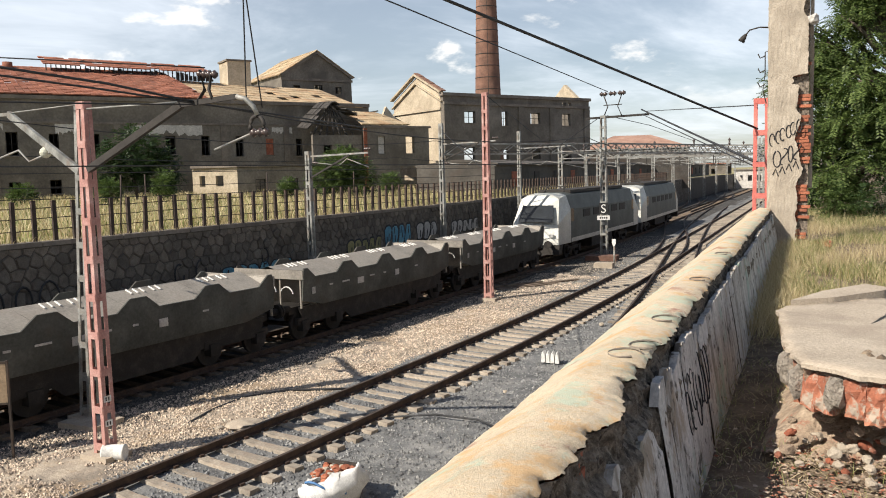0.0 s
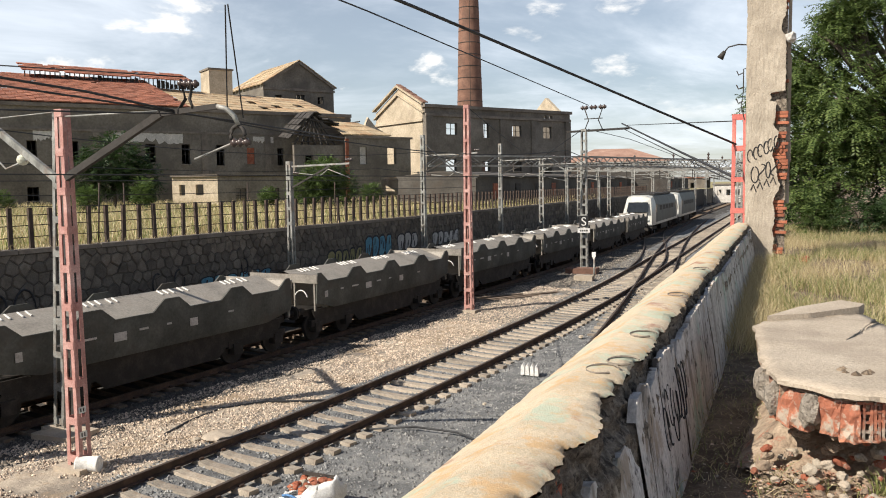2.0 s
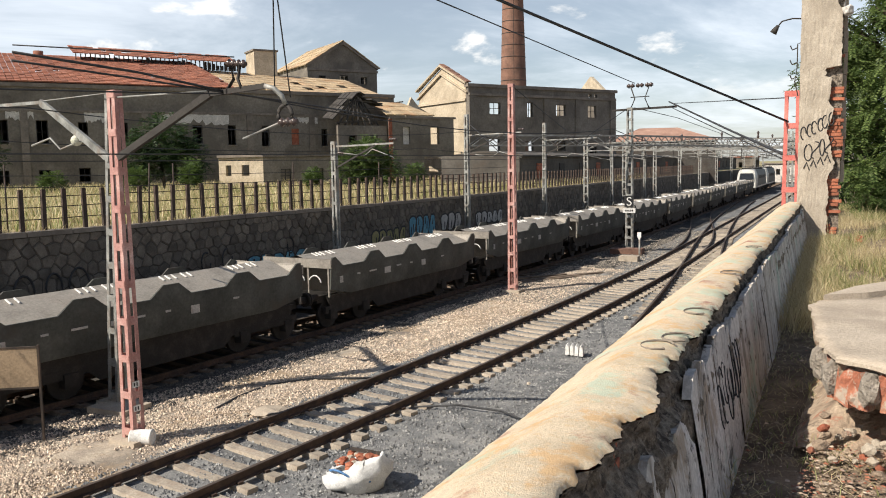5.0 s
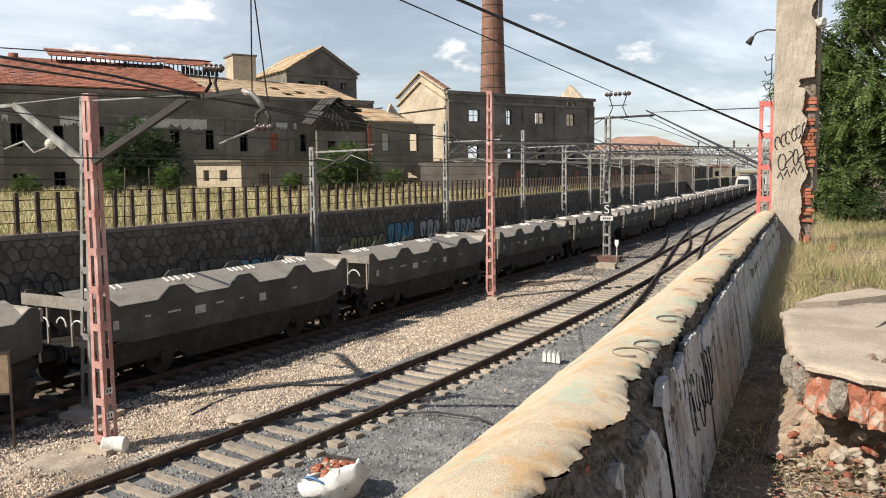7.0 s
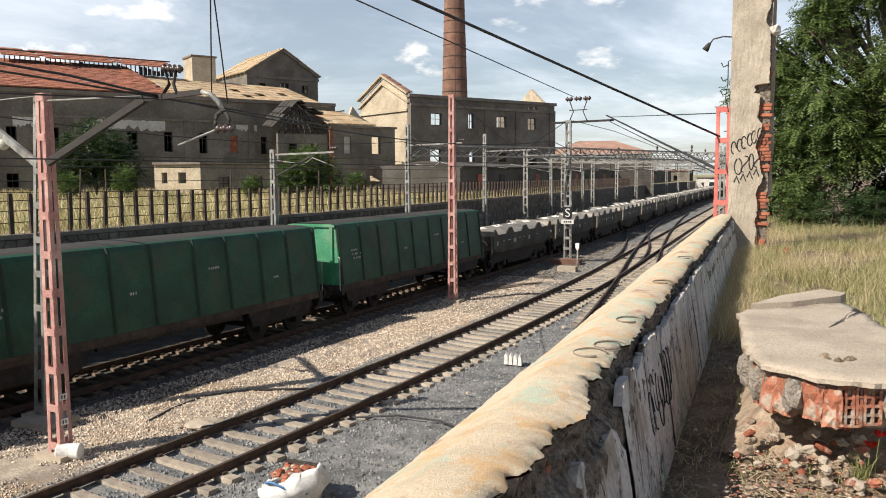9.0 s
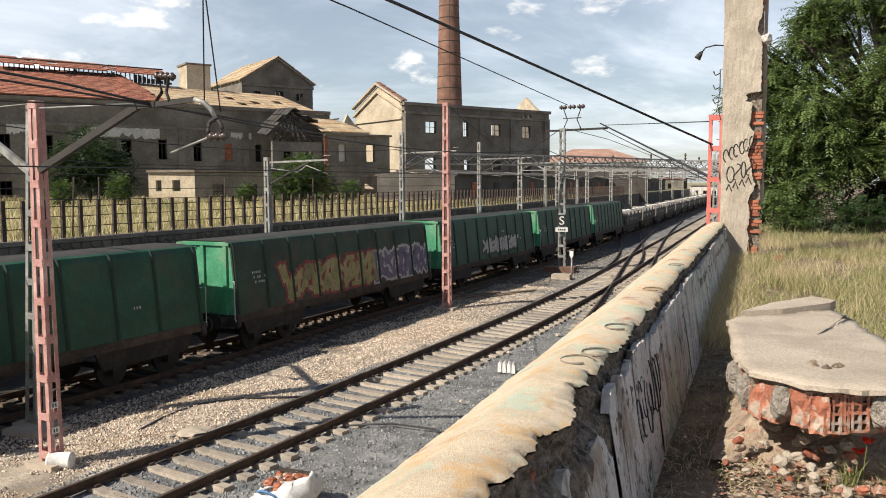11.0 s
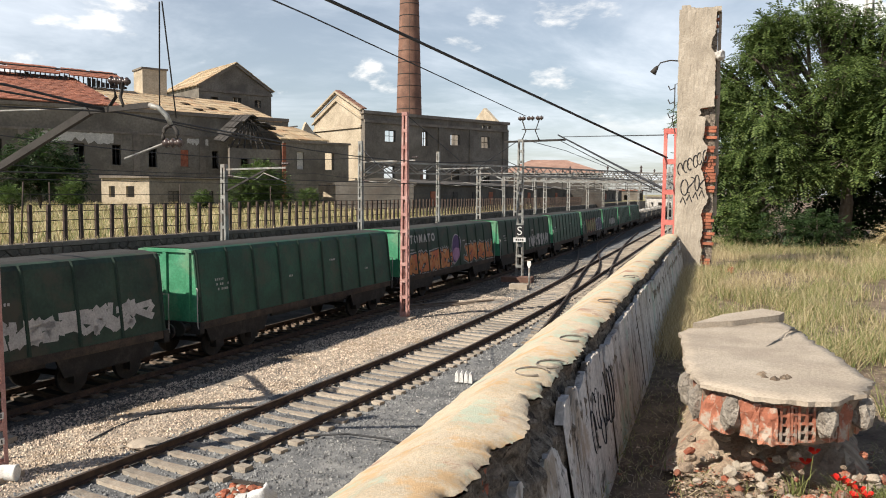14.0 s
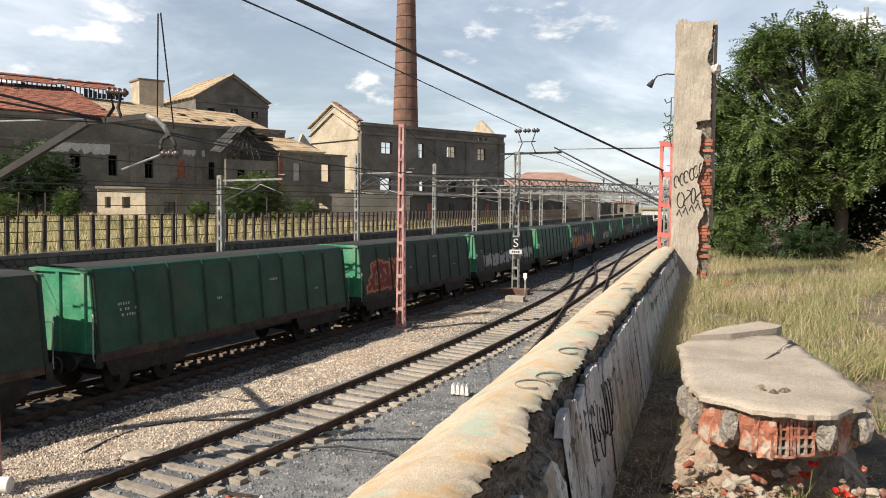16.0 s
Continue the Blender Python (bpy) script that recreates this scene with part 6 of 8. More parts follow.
def by_wall(r):
    y = 8.5 + 9.5 * r.rand()
    return wall_x(y) + 0.12 + 0.45 * r.rand(), y, 3.36


def on_coping(r):
    y = 6 + 70 * r.rand()
    p = along(float(y), -11.0 - 0.35 * r.rand())
    return p.x, p.y, 3.42


blades("dry_field_grass", "tall dry straw grass of the fenced field", 23000, on_field, 0.55, 0.022, STRAW, 1)
blades("green_field_grass", "greener tufts in the dry field", 16000, on_field, 0.42, 0.022, GRASS, 2)
blades("wall_top_weeds", "dry weeds along the stone wall's coping", 2600, on_coping, 0.16, 0.012, STRAW, 3, 0.6)
blades("terrace_grass", "dry wild grass on the terrace", 44000, on_terrace, 0.22, 0.0042, STRAW, 4, 0.6)
blades("terrace_green_grass", "green wild oats on the terrace", 30000, on_terrace_green, 0.24, 0.004, GRASS, 5, 0.55)
blades("dry_litter", "dry straw litter trodden into the terrace soil", 9000, on_path, 0.035, 0.0022, STRAW, 12, 1.6)
blades("dry_litter", "dry dead weeds on the terrace path", 2600, on_path, 0.07, 0.0022, GRASS, 13, 1.0)
blades("wall_foot_weeds", "dark weeds growing along the foot of the terrace wall", 3600, by_wall, 0.26, 0.0035, STRAW, 6, 0.5)


def seed_heads(r):
    p = on_terrace(r)
    return p


blades("tall_oat_stalks", "tall pale seed stalks standing over the terrace grass", 1700, seed_heads, 0.52, 0.0028, STRAW, 9, 0.25)


# ---- fallen wall slab and rubble on the terrace ----
def fallen_slab():
    root = thing("fallen_slab", "fallen slab of rendered hollow brick wall lying on rubble", "slab")
    rnd = random.Random(14)
    top = [(-1.19, 6.70), (-1.16, 7.05), (-0.84, 7.30), (-0.51, 7.74), (-0.30, 7.10), (-0.05, 6.25), (0.17, 5.46), (0.11, 5.08), (-0.06, 4.84), (-0.32, 4.73), (-0.56, 4.80), (-0.77, 4.95), (-0.95, 5.55), (-1.08, 6.2)]
    # ragged outline
    ring = []
    for i, (x, y) in enumerate(top):
        x1, y1 = top[(i + 1) % len(top)]
        n = max(2, int(math.hypot(x1 - x, y1 - y) / 0.05))
        for k in range(n):
            f = k / n
            ring.append((x + (x1 - x) * f + rnd.uniform(-0.02, 0.02), y + (y1 - y) * f + rnd.uniform(-0.02, 0.02)))
    cx_, cy_ = sum(p[0] for p in ring) / len(ring), sum(p[1] for p in ring) / len(ring)

    def zt(x, y):
        return 3.955 + 0.012 * noise.noise(Vector((x * 3, y * 3, 0)))
    bm = bmesh.new()
    loops = []
    for k in (1.0, 0.86, 0.7, 0.5, 0.3, 0.12):
        loops.append([bm.verts.new((cx_ + (x - cx_) * k, cy_ + (y - cy_) * k, zt(cx_ + (x - cx_) * k, cy_ + (y - cy_) * k))) for x, y in ring])
    low = [bm.verts.new((x, y, zt(x, y) - 0.018 - 0.012 * rnd.random())) for x, y in ring]
    n = len(ring)
    for a, b in zip(loops, loops[1:]):
        for i in range(n):
            bm.faces.new((a[i], a[(i + 1) % n], b[(i + 1) % n], b[i])).smooth = True
    bm.faces.new(loops[-1])
    for i in range(n):
        bm.faces.new((loops[0][i], loops[0][(i + 1) % n], low[(i + 1) % n], low[i]))
    part("render_skin", bm, CONCRETE, root, "pale cement render skin")
    bm = bmesh.new()
    o = [bm.verts.new((cx_ + (x - cx_) * 0.965, cy_ + (y - cy_) * 0.965, 3.925)) for x, y in ring]
    u = [bm.verts.new((cx_ + (x - cx_) * (0.90 + 0.03 * rnd.random()), cy_ + (y - cy_) * (0.90 + 0.03 * rnd.random()), 3.66 + 0.05 * rnd.random())) for x, y in ring]
    for i in range(n):
        bm.faces.new((o[i], o[(i + 1) % n], u[(i + 1) % n], u[i]))
    bm.faces.new(u)
    part("mortar_core", bm, CRUMBLE, root, "crumbled grey mortar core")
    # hollow bricks along the broken front edge
    def hollow():
        bm = bmesh.new()
        w_, h, d, t = 0.12, 0.20, 0.09, 0.014
        xs = [-w_ / 2, -w_ / 6, w_ / 6, w_ / 2]
        zs = [-h / 2, -h / 4, 0, h / 4, h / 2]
        for x in xs:
            vbox(bm, x - t / 2, x + t / 2, 0, d, -h / 2, h / 2)
        for z in zs:
            vbox(bm, -w_ / 2, w_ / 2, 0.002, d - 0.002, z - t / 2, z + t / 2)
        vbox(bm, -w_ / 2, w_ / 2, d - 0.015, d, -h / 2, h / 2)
        return finish(bm, "hollow_brick", OLD_BRICK)

    def solid():
        bm = bmesh.new()
        vbox(bm, -0.055, 0.055, 0, 0.08, -0.11, 0.10)
        bmesh.ops.subdivide_edges(bm, edges=bm.edges, cuts=3, use_grid_fill=True)
        o = Vector((rnd.random() * 9, 0, 0))
        for v in bm.verts:
            v.co += Vector((noise.noise(v.co * 22 + o), 1.4 * noise.noise(v.co * 26 + o * 2), noise.noise(v.co * 20 + o * 3))) * 0.018
        return finish(bm, "brick", OLD_BRICK)
    hb, sb = hollow(), [solid() for _ in range(7)]
    edge = [(0.15, 5.25), (0.11, 5.08), (-0.06, 4.84), (-0.32, 4.73), (-0.56, 4.80), (-0.77, 4.95), (-0.88, 5.3), (-0.98, 5.7)]
    order = "smshmhhssmssmsmsms"
    L = [math.hypot(b[0] - a[0], b[1] - a[1]) for a, b in zip(edge, edge[1:])]
    tot = sum(L)
    s_, idx = 0.06, 0
    while s_ < tot - 0.05:
        q = s_
        for (a, b), l_ in zip(zip(edge, edge[1:]), L):
            if q <= l_:
                x, y = a[0] + (b[0] - a[0]) * q / l_, a[1] + (b[1] - a[1]) * q / l_
                ang = math.degrees(math.atan2(b[1] - a[1], b[0] - a[0])) + 180
                break
            q -= l_
        c = order[idx % len(order)]
        idx += 1
        s_ += 0.104
        if c == "m":
            bm = chunk(idx * 1.7, 0.058, 1.75)
            part("mortar_lump", bm, LUMP, root).matrix_basis = pose(x, y, 3.82) @ pose(0, 0.05, 0)
        else:
            x, y = x + (cx_ - x) * 0.055, y + (cy_ - y) * 0.03
            ob = part("hollow_brick" if c == "h" else "brick", hb if c == "h" else sb[idx % 7], None, root)
            ob.matrix_basis = pose(x, y, 3.818 - rnd.uniform(0, 0.03), rnd.uniform(-10, 6), rnd.uniform(-7, 7), ang + rnd.uniform(-12, 12))
    # pit in the skin
    bm = bmesh.new()
    for k in range(7):
        bmesh.ops.create_icosphere(bm, subdivisions=1, radius=0.02 + 0.018 * rnd.random(), matrix=pose(-0.36 + rnd.uniform(-0.10, 0.08), 5.32 + rnd.uniform(-0.10, 0.10), 3.944))
    part("pit_rubble", bm, SOIL, root, "broken pit in the render")
    # upper slab fragment
    r2 = thing("slab_fragment", "thin broken slab fragment leaning behind the fallen slab", "slab")
    pts = [(-1.15, 7.02), (-0.98, 7.55), (-0.70, 8.02), (-0.50, 7.88), (-0.53, 7.72), (-0.86, 7.26)]
    bm = bmesh.new()
    a = [bm.verts.new((x, y, 3.99 + 0.03 * (y - 7))) for x, y in pts]
    b = [bm.verts.new((x, y, 3.91 + 0.03 * (y - 7))) for x, y in pts]
    bm.faces.new(a)
    bm.faces.new(b)
    for i in range(len(pts)):
        bm.faces.new((a[i], a[(i + 1) % len(pts)], b[(i + 1) % len(pts)], b[i]))
    part("render_skin", bm, CONCRETE, r2)
    bm = bmesh.new()
    vbox(bm, -1.0, -0.6, 7.2, 7.7, 3.3, 3.915)
    part("support_block", bm, CORE, r2)


def chunk(seed, r, squash=0.7):
    bm = bmesh.new()
    bmesh.ops.create_icosphere(bm, subdivisions=2, radius=r)
    for v in bm.verts:
        v.co = v.co * (1 + 0.5 * noise.noise(v.co * (1.6 / r) + Vector((seed * 3.1, 0, 0))) + 0.12 * noise.noise(v.co * (6 / r)))
        v.co.z *= squash
    return bm


def rubble():
    rnd = random.Random(17)
    meshes = [finish(chunk(k, 0.07), "chunk", m_) for k, m_ in enumerate((CRUMBLE, CONCRETE, OLD_BRICK, CRUMBLE, PLASTER, BRICK))]
    for k in range(110):
        x, y = rnd.uniform(-0.85, 0.3), rnd.uniform(4.6, 5.15)
        y += 0.35 * max(0, -0.35 - x)
        if k > 80:
            x, y = rnd.uniform(-0.45, 0.9), rnd.uniform(3.9, 4.9)
        o = thing("rubble_chunk", "broken chunk of plaster or brick under the slab", "rubble", group="rubble under the slab")
        part("chunk_body", meshes[k % 6], None, o)
        s = rnd.uniform(0.22, 0.62) if k < 81 else rnd.uniform(0.15, 0.4)
        z = 3.39 + 0.06 * s + max(0, 0.2 * (1 - abs(y - 5.1) / 0.4)) * rnd.random() * (k < 81)
        o.matrix_basis = pose(x, y, z, rnd.uniform(-30, 30), rnd.uniform(-30, 30), rnd.uniform(0, 360)) @ Matrix.Scale(s, 4)
    # rubble heap carrying the slab
    bm = bmesh.new()
    n = 26
    rows = []
    for j in range(n + 1):
        y = 5.1 + 2.6 * j / n
        row = []
        for i in range(n + 1):
            x = -1.15 + 1.25 * i / n - 0.10 * (y - 4.8)
            e = min(i, n - i, j * 1.2, n - j) / (n / 2)
            row.append(bm.verts.new((x + 0.18, y, 3.34 + min(0.37, 0.62 * e) + 0.05 * noise.noise(Vector((x * 7, y * 7, 0))))))
        rows.append(row)
    for a, b in zip(rows, rows[1:]):
        for i in range(n):
            bm.faces.new((a[i], a[i + 1], b[i + 1], b[i]))
    thing("mound", "mound of crumbled mortar and soil carrying the slab", "rubble", bm=bm, material=CRUMBLE)
    # small litter of stones and plaster over the terrace path
    rs = np.random.RandomState(11)
    for name, m_, n in (("path_pebbles", STONE_TAN, 3200), ("brick_crumbs", OLD_BRICK, 2200), ("plaster_crumbs", CRUMBLE, 3600)):
        vs, fs = [], []
        for i in range(n):
            y = 3.2 + 14 * rs.rand() ** 2
            x = wall_x(y) + 0.15 + 3.2 * rs.rand()
            if name != "path_pebbles" and i % 3:
                x, y = -0.85 + 1.9 * rs.rand() ** 1.2, 3.3 + 2.0 * rs.rand()
            r = 0.005 + 0.016 * rs.rand() ** 3
            b = len(vs)
            a = rs.rand() * 6.28
            for q in range(4):
                vs.append((x + r * math.cos(a + 1.57 * q + rs.rand() * 0.4), y + r * math.sin(a + 1.57 * q), 3.375 + r * 0.2 * rs.rand() + 0.012))
            vs.append((x + r * (rs.rand() - 0.5), y + r * (rs.rand() - 0.5), 3.388 + r * (0.2 + 0.4 * rs.rand())))
            fs += [(b, b + 1, b + 4), (b + 1, b + 2, b + 4), (b + 2, b + 3, b + 4), (b + 3, b, b + 4)]
        me = bpy.data.meshes.new(name)
        me.from_pydata(vs, [], fs)
        me.materials.append(m_)
        tagged(new(name, me), "small crumbs scattered over the bare terrace path", "rubble", kind="stuff")


def poppies():
    rnd = random.Random(23)
    spots = [(-0.19, 5.0, 0.16), (-0.15, 4.95, 0.24), (-0.02, 4.98, 0.10), (0.03, 4.95, 0.09), (0.08, 4.9, 0.08), (0.12, 4.86, 0.07), (0.06, 4.84, 0.06), (0.36, 6.6, 0.3), (0.42, 6.9, 0.34), (0.30, 6.3, 0.28), (0.62, 7.6, 0.36)]
    for x, y, h in spots:
        r = thing("poppy", "red poppy in flower among dry weeds", "flower", group="poppies")
        bm = bmesh.new()
        tube(bm, [(x, y, 3.36), (x + 0.01, y, 3.38 + h * 0.6), (x + 0.02, y - 0.01, 3.38 + h)], 0.0025, 5)
        part("stem", bm, GRASS, r)
        for k in range(4):
            bm = bmesh.new()
            a = k * 1.57 + rnd.random()
            c = Vector((x + 0.02, y - 0.01, 3.38 + h))
            vs = [c] + [c + Vector((math.cos(a + t) * q, math.sin(a + t) * q, z)) for t, q, z in ((-0.7, 0.022, 0.012), (-0.5, 0.036, 0.028), (0, 0.041, 0.031), (0.5, 0.036, 0.028), (0.7, 0.022, 0.012))]
            bm.faces.new([bm.verts.new(v) for v in vs])
            part("petal", bm, POPPY, r)


fallen_slab()
rubble()
poppies()


def by_slab(r):
    x, y = -0.25 + 0.8 * r.rand(), 4.75 + 0.35 * r.rand()
    return (x, y, 3.37) if noise.noise(Vector((x * 4, y * 4, 0))) > -0.05 else None


blades("slab_weeds", "green weeds growing before the slab", 380, by_slab, 0.14, 0.004, GRASS, 8, 0.5)


# ---- things by the tracks ----
def track_clutter():
    # open sack of rubble
    root = thing("rubble_sack", "torn white sack full of brick rubble beside the track", "sack")
    c = Vector((-8.75, 10.1, -0.22))
    bm = bmesh.new()
    rings = []
    for j, (h, r) in enumerate(((0, 0.42), (0.12, 0.5), (0.28, 0.52), (0.40, 0.47), (0.44, 0.44), (0.38, 0.40))):
        rings.append([bm.verts.new(c + Vector(((r + 0.16 * noise.noise(Vector((k * 0.9, j * 0.7, 1)))) * math.cos(k * math.pi / 10) * 1.15, (r + 0.16 * noise.noise(Vector((k * 0.7, j * 0.7, 5)))) * math.sin(k * math.pi / 10), h * (0.85 + 0.5 * math.cos(k * math.pi / 10)) + 0.14 * noise.noise(Vector((k * 0.8, j * 0.5, 9))) * (j > 0)))) for k in range(20)])
    for a, b in zip(rings, rings[1:]):
        for k in range(20):
            bm.faces.new((a[k], a[(k + 1) % 20], b[(k + 1) % 20], b[k])).smooth = True
    bm.faces.new(rings[0])
    part("sack_cloth", bm, TARP, root, "white woven plastic cloth")
    bm = bmesh.new()
    tube(bm, [c + Vector((0.5 * math.cos(a), 0.5 * math.sin(a), 0.3 + 0.1 * math.sin(3 * a))) for a in np.linspace(-1.9, -0.4, 8)], 0.022, 5)
    part("strap", bm, PAPER_BLUE, root, "blue strap")
    rnd = random.Random(3)
    for k in range(26):
        m_ = BRICK if k % 3 else PLASTER
        part("rubble_piece", finish(chunk(k, rnd.uniform(0.04, 0.09)), "rubble_piece", m_), None, root).matrix_basis = pose(c.x + rnd.uniform(-0.3, 0.3), c.y + rnd.uniform(-0.3, 0.3), 0.17 + rnd.uniform(0, 0.06))
    bm = bmesh.new()
    beam(bm, c + Vector((-0.3, 0.2, 0.5)), c + Vector((0.3, 0.32, 0.48)), 0.12, 0.02)
    part("rusty_strip", bm, SILL, root)
    # white drum
    root = thing("white_drum", "white plastic drum lying by the red mast's footing", "drum")
    bm = bmesh.new()
    p, q = Vector((-13.62, 9.2, 0.0)), Vector((-13.25, 9.42, 0.0))
    tube(bm, [p, p.lerp(q, 0.04), p.lerp(q, 0.08), p.lerp(q, 0.92), p.lerp(q, 0.96), q], [0.14, 0.16, 0.15, 0.15, 0.16, 0.14], 18)
    part("drum_body", bm, WHITE, root)
    # ribbed white offcut
    root = thing("ribbed_offcut", "white ribbed concrete offcut on grey ballast", "offcut")
    for k in range(4):
        bm = bmesh.new()
        m_ = pose(-9.75 + 0.14 * k, 20.4, -0.08, 0, 0, 18)
        prism(bm, [(-0.055, -0.1), (0.055, -0.1), (0.04, 0.14), (0, 0.18), (-0.04, 0.14)], -0.18, 0.18, 0, m_)
        part("rib", bm, WHITE, root)
    # board on two posts
    root = thing("notice_board", "blank weathered notice board on thin posts", "sign")
    m_ = Matrix.Translation((-15.35, 8.45, 0)) @ pose(0, 0, 0, 0, 0, 42)
    bm = bmesh.new()
    vbox(bm, -1.0, 0.0, -0.012, 0.012, 0.92, 1.72, 0, m_)
    part("panel", bm, mat("faded_board", (0.30, 0.22, 0.14), None, None, 2, 20, 0.8, bump=0.2), root)
    for x in (-1.0, 0.0):
        bm = bmesh.new()
        vbox(bm, x - 0.02, x + 0.02, -0.03, 0.03, -0.3, 1.76, 0, m_)
        part("post", bm, SILL, root)
    for z in (0.92, 1.72):
        bm = bmesh.new()
        vbox(bm, -0.98, -0.02, -0.02, 0.02, z - 0.02, z + 0.02, 0, m_)
        part("frame_bar", bm, SILL, root)
    # planks
    for k, (x, y, a, l_) in enumerate(((-16.9, 33.0, -28, 4.2), (-16.5, 34.2, -26, 4.6), (-17.3, 33.6, -31, 2.6))):
        bm = bmesh.new()
        vbox(bm, -0.11, 0.11, -l_ / 2, l_ / 2, -0.1, 0.02, 0, pose(x, y, -0.12 + 0.03 * k, 0, 2, a))
        thing("old_sleeper", "old timber sleeper lying on the ballast", "timber", group="old timbers", bm=bm, material=WOOD)
    # concrete box, rubble patch and marker post by the sign mast
    bm = bmesh.new()
    vbox(bm, -0.5, 0.5, -0.35, 0.35, -0.3, 0.12, 0, pose(-16.2, 41.6, 0, 0, 0, 10))
    thing("cable_box", "pale concrete cable box beside the line", "box", bm=bm, material=CONCRETE)
    bm = bmesh.new()
    vbox(bm, -0.9, 0.9, -0.5, 0.5, -0.3, 0.16, 0, pose(-17.6, 44.9, 0, 0, 0, 10))
    thing("mast_plinth", "brown brick plinth under the sign mast", "plinth", bm=bm, material=CHIMNEY_BRICK)
    root = thing("marker_post", "short white track marker post", "marker")
    bm = bmesh.new()
    tube(bm, [(-16.3, 43.4, -0.3), (-16.3, 43.4, 0.9)], 0.06, 6)
    part("post", bm, STEEL, root)
    bm = bmesh.new()
    prism(bm, [(-0.11, 1.25), (0.11, 1.25), (0.11, 1.0), (0, 0.82), (-0.11, 1.0)], 43.33, 43.37, 0, Matrix.Translation((-16.3, 0, 0)))
    part("marker_plate", bm, WHITE, root)
    # flat stone by the rail
    bm = chunk(5, 0.36, 0.25)
    o = thing("flat_stone", "flat pale stone slab beside the rail", "stone", pose(-12.85, 12.0, -0.12), bm=bm, material=CONCRETE)
    # loose pale rocks
    rnd = random.Random(41)
    for k in range(16):
        y = rnd.uniform(9, 40)
        d = rnd.choice((rnd.uniform(1.3, 3.0), rnd.uniform(-4.5, -1.6)))
        p = along(y, d)
        thing("loose_rock", "pale loose rock on the ballast", "rock", pose(p.x, p.y, -0.16, 0, 0, rnd.uniform(0, 360)), group="loose rocks", bm=chunk(k, rnd.uniform(0.05, 0.11), 0.7), material=PLASTER)
    # thin black curves along the ground
    bm = bmesh.new()
    tube(bm, [along(y, d, -0.13) for y, d in ((11.5, -2.6), (12.5, -2.9), (13.6, -3.0), (14.6, -2.4), (15.1, -1.6), (15.4, -1.1))], 0.03, 6)
    thing("ground_cable", "thin black curve lying across the ballast", "cable", bm=bm, material=CABLE)
    bm = bmesh.new()
    tube(bm, [along(y, d, -0.15) for y, d in ((14.0, 1.1), (14.6, 1.9), (14.7, 2.9), (14.2, 4.0), (13.6, 4.8))], 0.022, 6)
    thing("ground_cable", "thin black curve lying across the grey ballast", "cable", bm=bm, material=CABLE)


track_clutter()


